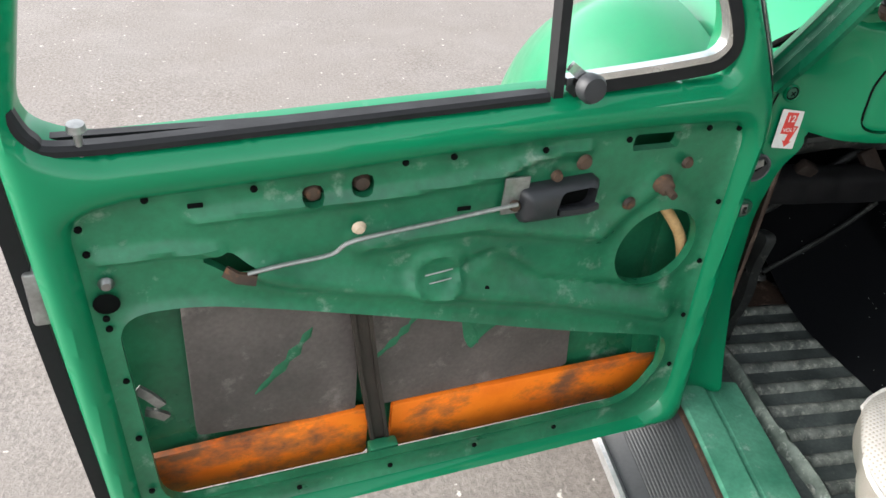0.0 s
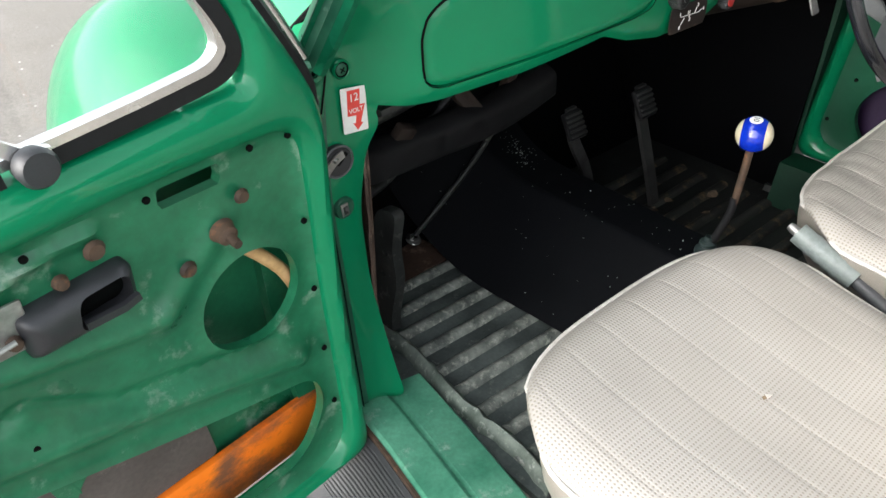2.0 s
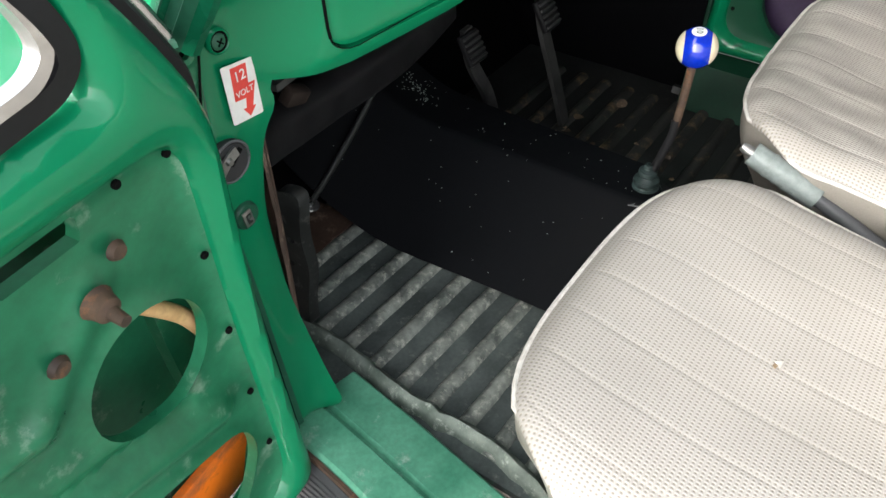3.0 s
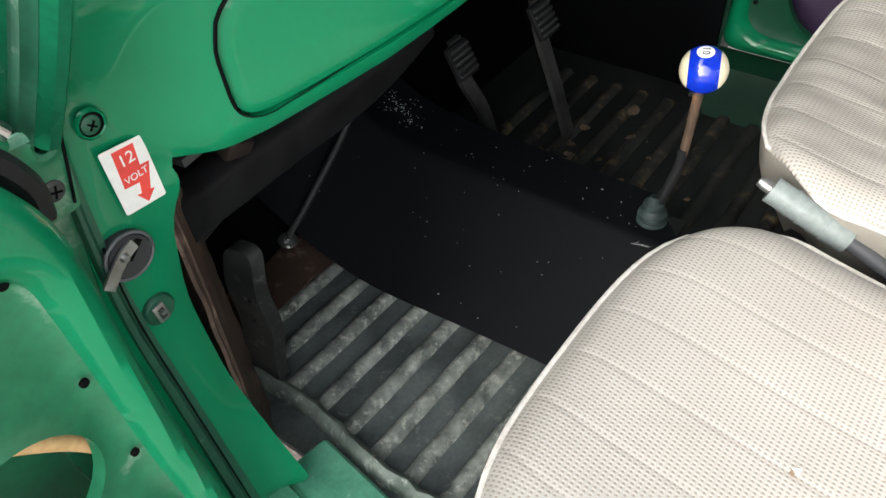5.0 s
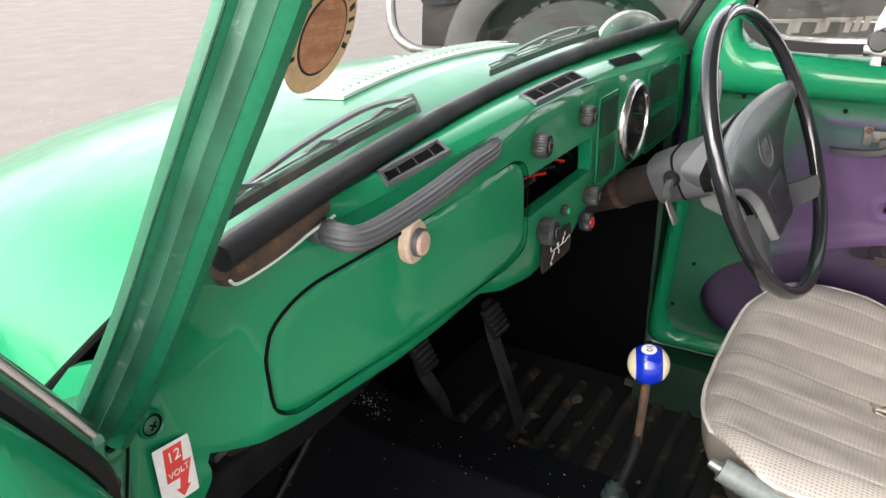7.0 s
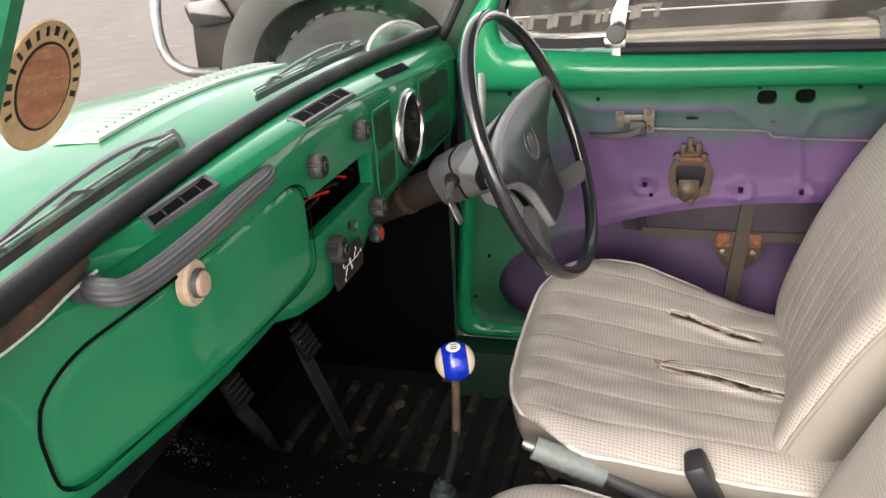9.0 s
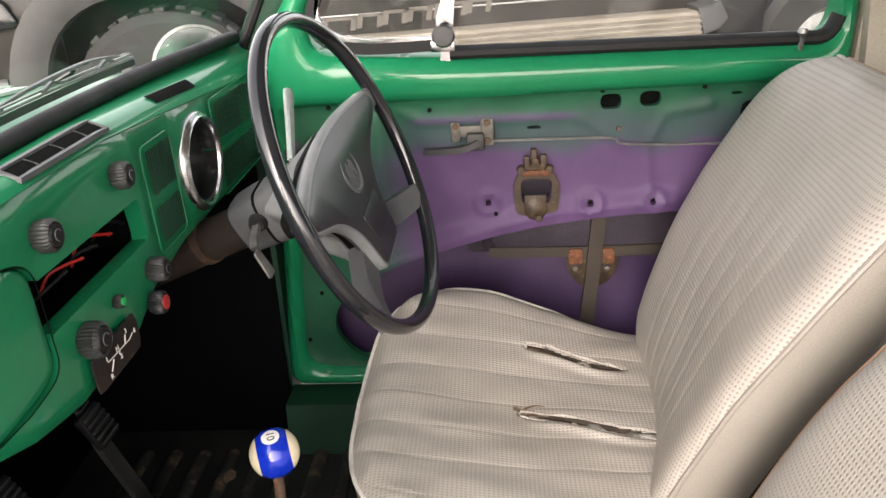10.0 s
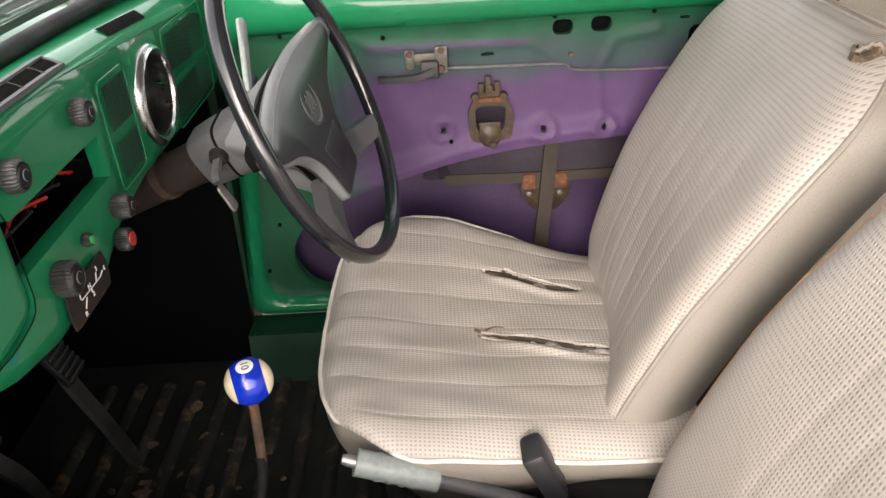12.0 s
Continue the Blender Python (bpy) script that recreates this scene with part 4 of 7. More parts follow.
def build_louvres():
    grille = thing("cowl_louvres", "louvred air intake panel on the bonnet, its reflection painted pale mint", "air vent")
    def at(x, y):
        k = 1 - (x / 0.56) ** 2
        return Vector((x, y, 1.0850 - 0.055 * (1 - k) * 0.87 - 0.05 * (y - 0.05)))
    def plate(u, v):
        return at(-0.20 + 0.47 * u, 0.085 + 0.065 * v + 0.015 * math.sin(math.pi * u))
    # plate coloured pale for the sky mirrored in it
    part("plate", sheet(plate, 20, 3, 0.004), MINT, grille)
    for i in range(26):
        x = -0.186 + i * 0.0172
        y = 0.094 + 0.012 * math.sin(i / 25 * 3.14)
        part("slot", sweep([at(x, y) + Vector((0, 0, 0.004)), at(x + 0.010, y + 0.046) + Vector((0, 0, 0.004))], [(-0.0016, -0.001), (-0.0016, 0.0010), (0.0016, 0.0010), (0.0016, -0.001)]), GREYLOUVRE, grille)


build_louvres()


def build_windscreen():
    ws = thing("windscreen", "dusty curved glass windscreen in a black rubber seal", "windscreen")
    pane = part("pane", sheet(lambda u, v: screen_base(-0.58 + 1.16 * u).lerp(screen_top(-0.58 + 1.16 * u), v), 24, 10), SCREENGLASS, ws)
    pane.visible_shadow = False
    base = [screen_base(-0.565 + 1.13 * i / 40) for i in range(41)]
    part("seal", sweep([p + Vector((0, -0.004, 0.002)) for p in base], circle(0.0100, 14, 0.0105)), BLACK, ws, "thick black rubber seal")
    part("seal_ledge", sweep([p + Vector((0, 0.012, 0.000)) for p in base], [(-0.008, -0.006), (-0.008, 0.003), (0.006, 0.006), (0.010, -0.006)]), GREYPLASTIC, ws)
    top = [screen_top(-0.56 + 1.12 * i / 20) for i in range(21)]
    part("seal", tube(top, 0.014, 8), BLACK, ws)
    # round paper disc and a clear holder stuck inside the glass
    return ws


build_windscreen()


def wiper(x0, x1):
    w = thing("wiper", "grey windscreen wiper with a jointed metal arm", "wiper")
    def on(x, off):
        b = screen_base(x)
        return Vector((x, b.y + 0.028 + off, b.z + 0.006))
    blade = [on(x0 + (x1 - x0) * i / 12, -0.004) + Vector((0, 0, 0.008)) for i in range(13)]
    part("blade", sweep(blade, [(-0.0014, -0.006), (-0.0010, 0.002), (0.0010, 0.002), (0.0014, -0.006)]), BLACK, w)
    for dz, dy in ((0.0040, 0.001), (0.0075, 0.004)):
        part("rail", sweep([p + Vector((0, dy, dz)) for p in blade], [(-0.0015, -0.0010), (-0.0015, 0.0012), (0.0015, 0.0012), (0.0015, -0.0010)]), STEEL, w)
    arm = spline([on(x1 + 0.02, 0.016) + Vector((0, 0, 0.010)), on(x1 - 0.04, 0.018) + Vector((0, 0, 0.018)), on(x0 * 0.3 + x1 * 0.7, 0.017) + Vector((0, 0, 0.020)), on(x0 * 0.6 + x1 * 0.4, 0.012) + Vector((0, 0, 0.017)), on(x0 * 0.85 + x1 * 0.15, 0.004) + Vector((0, 0, 0.012))], 6)
    part("arm", sweep(arm, lambda t: [(-0.006 + 0.004 * t, -0.0012), (-0.005 + 0.0035 * t, 0.0022), (0.005 - 0.0035 * t, 0.0022), (0.006 - 0.004 * t, -0.0012)]), GREYPLASTIC, w)
    part("pivot", disc_at(on(x1 + 0.02, 0.016) + Vector((0, 0, 0.002)), (0, 0.3, 1), [(0, 0.013), (0.008, 0.012), (0.011, 0.004), (0.013, -0.02), (0, -0.02)], 16), GREYPLASTIC, w)
    for i in (2, 6, 10):
        part("link", sweep([blade[i] + Vector((-0.022, 0.003, 0.006)), blade[i] + Vector((0, 0.004, 0.011)), blade[i] + Vector((0.022, 0.003, 0.006))], [(-0.002, -0.0015), (-0.002, 0.002), (0.002, 0.002), (0.002, -0.0015)]), GREYPLASTIC, w)


wiper(-0.555, -0.215)
wiper(-0.03, 0.32)


# ---- dashboard ----
def rect(x0, z0, x1, z1, r=0.004, seg=3):
    return rounded([(x0, z0), (x1, z0), (x1, z1), (x0, z1)], r, seg)


def ring(x, z, r, n=24, rz=None):
    return [(x + r * math.cos(2 * math.pi * i / n), z + (rz or r) * math.sin(2 * math.pi * i / n)) for i in range(n)]


SPEEDO = (0.274, 0.963)
RADIO = [(-0.124, 0.933), (0.086, 0.935), (0.081, 0.984), (-0.128, 0.985)]
LID = rounded([(-0.497, 0.858), (-0.16, 0.892), (-0.123, 0.90), (-0.123, 0.998), (-0.155, 1.012), (-0.37, 0.988), (-0.46, 0.974), (-0.500, 0.942)], [0.03, 0.02, 0.02, 0.02, 0.02, 0.05, 0.05, 0.04])


def onto_dash(bm, off=0.0):
    """Bends a flat x-z piece that faces +y onto the dashboard, which faces the seats."""
    for v in bm.verts:
        v.co.y = panel_y(v.co.x, v.co.z) - v.co.y - off
    bmesh.ops.reverse_faces(bm, faces=bm.faces)
    return bm


def build_dashboard():
    dash = thing("dashboard", "glossy green painted steel dashboard with round gauge and open radio slot", "dashboard")
    post = rounded([(-0.60, 0.93), (-0.622, 0.84), (-0.638, 0.72), (-0.630, 0.55), (-0.612, 0.33), (-0.528, 0.325), (-0.540, 0.40), (-0.563, 0.569), (-0.568, 0.69), (-0.556, 0.778), (-0.537, 0.822)], [0.02, 0.02, 0.03, 0.03, 0.012, 0.02, 0.03, 0.03, 0.03, 0.03, 0.02])
    low = post + [(-0.515, 0.838), (-0.472, 0.839), (-0.42, 0.845), (-0.35, 0.852), (-0.215, 0.872), (-0.165, 0.855), (-0.09, 0.842), (0.03, 0.845), (0.10, 0.872), (0.2, 0.885), (0.60, 0.885)]
    high = [(x, dash_top(x)) for x in np.linspace(0.60, -0.56, 24)] + [(-0.588, 0.985)]
    out = low + high
    lid_hole = [(x * 1.0 + (0.003 if x > -0.3 else -0.003), z + (0.003 if z > 0.94 else -0.003)) for x, z in LID]
    def rel(q):
        d = _near(q, out)[0]
        r = 0.010 * (1 - np.exp(-d / 0.010))
        for side in (-1, 1):
            c = SPEEDO[0] + side * 0.115
            w = np.maximum(np.abs(q[:, 0] - c) / 0.058, np.abs(q[:, 1] - 0.968) / 0.075)
            r -= 0.004 * (1 / (1 + np.exp((w - 1) * 30)))
        return r
    part("panel", onto_dash(pressed(out, [lid_hole, RADIO, ring(*SPEEDO, 0.052)], rel, 0.008, 0.018), -0.010), GREEN, dash)
    part("glovebox_lid", onto_dash(pressed(LID, [], lambda q: 0.004 * (1 - np.exp(-_near(q, LID)[0] / 0.004)), 0.006, 0.012), -0.004), GREEN, dash, "green glovebox lid with rounded corners")
    loop = [(x + (0.002 if x > -0.3 else -0.002), z + (0.002 if z > 0.94 else -0.002)) for x, z in LID]
    wide = [p for p in loop if p[0] < -0.33]
    # black lines along the lid's outline paint the shade of its gap
    part("lid_gap_shade", tube([(x, dash_y(x) - 0.0004, z) for x, z in loop], 0.0006, 6, True, (0, 1, 0)), SHADOWGAP, dash)
    part("lid_gap", tube([(x, dash_y(x) - 0.0005, z) for x, z in sorted(wide, key=lambda p: math.atan2(p[1] - 0.93, p[0] + 0.36) % (2 * math.pi)) if z > 0.868], 0.0017, 6, False, (0, 1, 0)), SHADOWGAP, dash, "shade of the open gap at the lid's edge, painted black")
    # near-black sheet behind the lid, in place of shade in the gap
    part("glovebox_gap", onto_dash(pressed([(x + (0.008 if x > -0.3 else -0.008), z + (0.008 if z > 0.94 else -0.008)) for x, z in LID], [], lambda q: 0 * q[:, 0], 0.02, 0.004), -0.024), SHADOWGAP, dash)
    # rolled top that runs forward to the windscreen seal
    def top(u, v):
        x = -0.56 + 1.16 * u
        a = Vector((x, dash_y(x) + 0.002, dash_top(x) - 0.003))
        b = screen_base(min(max(x, -0.56), 0.56)) + Vector((0, 0.004, -0.004))
        b.x = x
        p = a.lerp(b, v)
        p.z += 0.016 * math.sin(math.pi * min(1.0, v * 1.25)) ** 0.7 * (1 - v) if v < 0.8 else 0.0
        return p
    part("top", sheet(top, 40, 12, 0.003), GREEN, dash)
    # rusty pocket under the end of the seal
    pk = spline([(-0.560, -0.080, 1.041), (-0.545, -0.074, 1.032), (-0.50, -0.072, 1.034), (-0.46, -0.070, 1.040), (-0.428, -0.070, 1.044)], 6)
    part("rusty_pocket", sweep(pk, lambda t: [(a * (0.004 + 0.007 * math.sin(math.pi * (0.15 + 0.85 * t)) ** 0.6), b * (0.004 + 0.009 * math.sin(math.pi * (0.15 + 0.85 * t)) ** 0.6)) for a, b in circle(1.0, 10)]), RUST, dash, "rusty pocket under the end of the seal")
    part("pocket_lip", tube([p + Vector((0, -0.008, -0.009)) for p in pk], 0.0014, 6), MINT, dash)
    # tray behind the radio slot, its shade painted near-black, with loose wires
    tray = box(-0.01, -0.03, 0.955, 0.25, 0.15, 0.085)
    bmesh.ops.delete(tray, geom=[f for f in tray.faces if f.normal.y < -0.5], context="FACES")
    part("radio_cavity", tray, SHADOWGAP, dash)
    for i, mat in enumerate((BLACK, WIRE_RED, BLACK, WIRE_RED, BLACK)):
        x = -0.06 + 0.032 * i
        pts = [(x, -0.05, 0.925), (x + 0.01, -0.070 + 0.01 * (i % 2), 0.940 + 0.004 * i), (x + 0.035, -0.080, 0.948), (x + 0.05, -0.07, 0.94)]
        part("wire", tube(spline(pts, 6), 0.0018, 7), mat, dash)
    # speaker grilles beside the gauge: fine upright slots
    slots = [(SPEEDO[0] - 0.148 + i * 0.0066, z0 + d * (0.010 - 0.001 * i), z1 - (1 - d) * 0.0) for i in range(11) for z0, z1, d in ((0.912, 0.955, 0), (0.970, 1.022, 0))]
    slots += [(SPEEDO[0] + 0.078 + i * 0.0088, z0 + a * (20 - i) * 0.0005, z1 - b * max(0, i - 15) * 0.0022) for i in range(21) for z0, z1, a, b in ((0.900, 0.948, 0, 0), (0.960, 1.020, 1, 1))]
    # thin darker bars laid on the panel stand for shade in the slots
    for x, z0, z1 in slots:
        part("grille_slot", onto_dash(pressed(rect(x - 0.0010, z0, x + 0.0010, z1, 0.0008, 2), [], lambda q: 0 * q[:, 0], 0.0025, 0.002), 0.0010), SHADEGREEN, dash)
    for x0, x1, z0, z1 in ((0.108, 0.190, 0.904, 1.030), (0.333, 0.526, 0.892, 0.953), (0.333, 0.526, 0.957, 1.029)):
        edge = rounded([(x0, z0), (x1, z0), (x1, z1), (x0, z1)], 0.012, 5)
        part("grille_edge", tube([Vector((x, dash_y(x) - 0.0005, z)) for x, z in edge] + [Vector((edge[0][0], dash_y(edge[0][0]) - 0.0005, edge[0][1]))], 0.0013, 6, up=(0, 1, 0)), GREEN, dash)
    # gauge
    gx, gz = SPEEDO
    gy = dash_y(gx)
    part("gauge_bezel", disc_at((gx, gy, gz), (0, -1, 0), [(0.0522, -0.002), (0.0525, 0.0), (0.0540, 0.0055), (0.0580, 0.0075), (0.0630, 0.0045), (0.0655, -0.001), (0.0655, -0.006)], 48), CHROME, dash, "chrome ring round the speed gauge")
    part("gauge_well", disc_at((gx, gy, gz), (0, -1, 0), [(0.0515, -0.026), (0.0515, 0.001), (0.0530, 0.002)], 40), DUSTYFACE, dash)
    part("gauge_face", disc_at((gx, gy, gz), (0, -1, 0), [(0, -0.020), (0.0525, -0.020), (0.0525, -0.026)], 40), DUSTYFACE, dash, "dusty black gauge face")
    for i in range(13):
        a = radians(220 - i * 21.5)
        part("gauge_mark", xf(box(0, 0, 0, 0.005, 0.0008, 0.0011), Matrix.Translation((gx + 0.040 * math.cos(a), gy + 0.0195, gz + 0.040 * math.sin(a))) @ Matrix.Rotation(-a, 4, "Y")), GREYPLASTIC, dash)
    part("gauge_needle", xf(box(0.012, 0, 0, 0.03, 0.001, 0.0014), Matrix.Translation((gx, gy + 0.018, gz)) @ Matrix.Rotation(radians(140), 4, "Y")), GREYPLASTIC, dash)
    part("gauge_hub", disc_at((gx, gy, gz), (0, -1, 0), [(0, -0.014), (0.006, -0.014), (0.007, -0.021)], 16), PLASTIC, dash)
    # vents in the top
    def vent(x0, x1, framed):
        xm = (x0 + x1) / 2
        def on(x, v):
            return Vector(top((x + 0.56) / 1.16, v))
        if framed:
            loop = [on(x0 + (x1 - x0) * t, 0.05) for t in np.linspace(0, 1, 8)] + [on(x1 - (x1 - x0) * t, 0.30) for t in np.linspace(0, 1, 8)]
            part("vent_frame", sweep([p + Vector((0, 0, 0.002)) for p in loop], [(-0.0032, -0.003), (-0.0026, 0.0018), (0.0026, 0.0018), (0.0032, -0.003)], True), GREYPLASTIC, dash, "grey plastic vent frame")
        def mouth(u, v):
            return on(x0 + 0.003 + (x1 - x0 - 0.006) * u, (0.07 if framed else 0.10) + (0.21 if framed else 0.20) * v) + Vector((0, 0, 0.0015 if framed else 0.0022))
        # black skin over the closed top paints the vent's inner shade
        part("vent_mouth", sheet(mouth, 8, 3, 0.001), SHADOWGAP, dash)
        if framed:
            for t in (0.22, 0.5, 0.78):
                part("vent_bar", tube([on(x0 + (x1 - x0) * t, 0.07) + Vector((0, 0, 0.002)), on(x0 + (x1 - x0) * t, 0.28) + Vector((0, 0, 0.002))], 0.0012, 6), BLACK, dash)
    vent(-0.358, -0.272, True), vent(-0.092, 0.064, True), vent(0.196, 0.324, False)
    # knobs, warning lamps and the gear pattern plate
    def knob(x, z, r, h, mat, name="knob", label="", face=None):
        y = dash_y(x) - 0.0
        prof = [(0, h), (r * 0.66, h), (r * 0.74, h - 0.003), (r * 0.84, h), (r, h - 0.003), (r * 1.02, 0.004), (r * 0.9, 0.0)]
        body = disc_at((0, 0, 0), (0, 0, 1), prof, 56)
        for vt in body.verts:
            a = math.atan2(vt.co.y, vt.co.x)
            if math.hypot(vt.co.x, vt.co.y) > r * 0.95:
                vt.co.x, vt.co.y = vt.co.x * (1 + 0.05 * math.cos(28 * a)), vt.co.y * (1 + 0.05 * math.cos(28 * a))
        m = Matrix.Translation((x, y, z)) @ Vector((0, -1, 0.05)).to_track_quat("Z", "Y").to_matrix().to_4x4()
        k = part(name, xf(body, m), mat, dash, label)
        part("knob_face", xf(lathe([(0, h + 0.0016), (r * 0.64, h + 0.0010), (r * 0.68, h - 0.002)], 20), m), face or BLACK, k)
        if face is None:
            arc = [(r * 0.36 * math.cos(a), r * 0.36 * math.sin(a), h + 0.0018) for a in np.linspace(0.4, 4.4, 14)]
            part("knob_mark", xf(tube(arc, 0.0006, 6), m), GREYPLASTIC, k)
    knob(-0.100, 1.018, 0.0140, 0.017, KNOBGREY), knob(0.046, 1.021, 0.0135, 0.017, KNOBGREY)
    knob(0.072, 0.903, 0.0130, 0.020, KNOBGREY), knob(-0.078, 0.903, 0.0165, 0.020, KNOBGREY)
    knob(0.060, 0.868, 0.0125, 0.016, PLASTIC, "red_button", "round dark button with a red face", REDLENS)
    knob(-0.012, 0.908, 0.0070, 0.009, GREYMETAL, "green_lamp", "small green warning lamp", GREENLENS)
    part("gear_pattern_plate", onto_dash(pressed(rect(-0.086, 0.846, 0.008, 0.886, 0.006), [], lambda q: 0 * q[:, 0], 0.01, 0.002), 0.006), BROWNDARK, dash, "dark plate with a white gear pattern")
    for ch, x, z in (("R", -0.064, 0.854), ("2", -0.040, 0.862), ("N", -0.044, 0.873), ("3", -0.022, 0.880), ("4", -0.006, 0.871), ("1", -0.066, 0.874)):
        words("gear_letter", ch, 0.0075, WHITE, dash, Matrix.Translation((x, dash_y(x) - 0.0088, z)) @ Matrix.Rotation(radians(90), 4, "X"))
    for p, q in (((-0.062, 0.858), (-0.054, 0.867)), ((-0.064, 0.870), (-0.018, 0.868)), ((-0.042, 0.865), (-0.040, 0.869)), ((-0.028, 0.869), (-0.024, 0.877)), ((-0.018, 0.868), (-0.010, 0.871))):
        part("gear_line", tube([(p[0], dash_y(p[0]) - 0.0085, p[1]), (q[0], dash_y(q[0]) - 0.0085, q[1])], 0.0006, 6, up=(0, 1, 0)), WHITE, dash)
    # glovebox knob
    g = part("lid_knob", disc_at((-0.332, dash_y(-0.340), 0.979), (0.1, -1, 0.0), [(0, 0.006), (0.020, 0.006), (0.0225, 0.003), (0.0225, -0.004)], 32), BEIGE, dash, "beige round glovebox knob")
    part("knob_ring", disc_at((-0.333, dash_y(-0.340) - 0.006, 0.979), (0.1, -1, 0.0), [(0, 0.007), (0.0125, 0.007), (0.014, 0.005), (0.014, -0.004)], 28), GREYPLASTIC, g)
    part("knob_face", disc_at((-0.333, dash_y(-0.340) - 0.012, 0.979), (0.1, -1, 0.0), [(0, 0.004), (0.011, 0.003), (0.0128, 0.0)], 28), KNOBFACE, g)
    # ribbed grab handle above the glovebox
    hp = spline([(-0.438, -0.074, 1.024), (-0.448, -0.094, 1.027), (-0.438, -0.108, 1.023), (-0.40, -0.108, 1.020), (-0.33, -0.109, 1.024), (-0.25, -0.110, 1.033), (-0.205, -0.109, 1.036), (-0.180, -0.100, 1.038), (-0.176, -0.084, 1.040)], 7)
    handle = thing("grab_handle", "ribbed dark grey plastic grab handle on the dashboard", "grab handle")
    prof = [(0.0086 * math.cos(a) * (1 + 0.13 * (i % 2)), 0.0104 * math.sin(a) * (1 + 0.13 * (i % 2))) for i, a in enumerate(np.linspace(0, 2 * math.pi, 29)[:-1])]
    part("grip", sweep(hp, prof), GREYPLASTIC, handle, sharp=20)
    for p in (hp[0], hp[-1]):
        part("foot", xf(box(0, 0, 0, 0.026, 0.022, 0.020, 0.007), Matrix.Translation(p + Vector((0, 0.002, 0)))), GREYPLASTIC, handle)


build_dashboard()


# ---- left door, standing open ----
DOOR_L = Matrix(((-0.99195, 0.12654, 0.00550, -0.70483), (-0.12666, -0.99101, -0.04310, -0.06785), (0.0, -0.04345, 0.99906, 0.87438), (0, 0, 0, 1)))


def screw_holes(door, spots, n, r=0.0031):
    # flat discs on the panel, black as the shade of open holes
    for u, v in spots:
        part("screw_hole", disc_at((u, n, v), (0, 1, 0), [(0, 0.0014), (r, 0.0014), (r * 1.25, 0.0005), (r * 1.25, -0.002)], 12), SHADOWGAP, door)


def build_left_door():
    door = thing("door_1", "open green car door without its trim panel, orange and grey inside", "car door", DOOR_L, kind="structure")
    outer = rounded([(0.822, -0.575), (0.862, 0.10), (0.80, 0.37), (0.66, 0.475), (0.32, 0.475), (0.15, 0.35), (-0.014, 0.082), (-0.045, 0.02), (-0.050, -0.2), (-0.088, -0.572)], [0.03, 0.05, 0.10, 0.10, 0.10, 0.1, 0.05, 0.05, 0.1, 0.04], 7)
    recess = rounded([(0.79, -0.548), (0.812, -0.035), (0.76, -0.018), (0.60, -0.010), (0.405, 0.004), (0.163, 0.017), (-0.008, 0.014), (-0.015, -0.10), (-0.020, -0.22), (-0.036, -0.40), (-0.046, -0.548)], [0.06, 0.06, 0.05, 0.1, 0.1, 0.1, 0.04, 0.1, 0.1, 0.1, 0.09], 7)
    window = rounded([(0.79, 0.036), (0.840, 0.06), (0.780, 0.35), (0.65, 0.445), (0.34, 0.445), (0.20, 0.35), (0.050, 0.14), (0.052, 0.076), (0.30, 0.062)], [0.03, 0.035, 0.08, 0.08, 0.08, 0.08, 0.05, 0.02, 0.2], 7)
    def rim(q):
        d = np.minimum.reduce([_near(q, p)[0] for p in (outer, recess, window)])
        return 0.004 + 0.020 * (1 - np.exp(-d / 0.010))
    part("frame", pressed(outer, [recess, window], rim, 0.007, 0.05), GREEN, door, "glossy green door frame")
    big = rounded([(0.765, -0.505), (0.785, -0.165), (0.70, -0.163), (0.598, -0.189), (0.40, -0.246), (0.20, -0.308), (0.0, -0.360), (-0.012, -0.42), (0.03, -0.500)], [0.05, 0.06, 0.08, 0.1, 0.1, 0.1, 0.04, 0.05, 0.07], 7)
    circ = ring(0.074, -0.182, 0.066, 30)
    slot = rect(0.086, -0.022, 0.157, 0.002, 0.004)
    diamond = rounded([(0.692, -0.108), (0.660, -0.100), (0.625, -0.125), (0.652, -0.138)], 0.006, 3)
    tops = [rect(0.553, -0.050, 0.578, -0.026, 0.010), rect(0.496, -0.044, 0.522, -0.018, 0.010)]
    def rel(q):
        r = line_relief(q, [(0.640, -0.125), (0.591, -0.147), (0.492, -0.176), (0.364, -0.208), (0.216, -0.246), (0.02, -0.312)], 0.016, 0.012)
        r += line_relief(q, [(0.504, -0.112), (0.442, -0.106), (0.353, -0.104), (0.231, -0.132), (0.18, -0.142)], 0.014, 0.010)
        r += line_relief(q, [(0.79, -0.090), (0.76, -0.091), (0.721, -0.089), (0.671, -0.098)], 0.007, 0.008)
        r += line_relief(q, [(0.69, -0.052), (0.508, -0.048), (0.449, -0.045), (0.34, -0.034), (0.293, -0.014), (0.226, -0.008)], 0.008, 0.008)
        r -= line_relief(q, [(0.37, -0.17), (0.33, -0.16), (0.30, -0.18), (0.25, -0.215), (0.05, -0.265)], 0.010, 0.006)
        r += line_relief(q, [(0.10, -0.07), (0.165, -0.13)], 0.016, 0.007)
        d1, d2, d3 = (_near(q, p)[0] for p in (big, circ, recess))
        r += 0.007 * np.exp(-d1 / 0.010) + 0.004 * np.exp(-d2 / 0.008)
        ring_d = np.abs(np.hypot(q[:, 0] - 0.406, q[:, 1] + 0.175) - 0.032)
        r += 0.006 * np.exp(-((ring_d / 0.008) ** 2)) + 0.006 * np.exp(-(d3 / 0.008))
        return 1.3 * r - 0.005
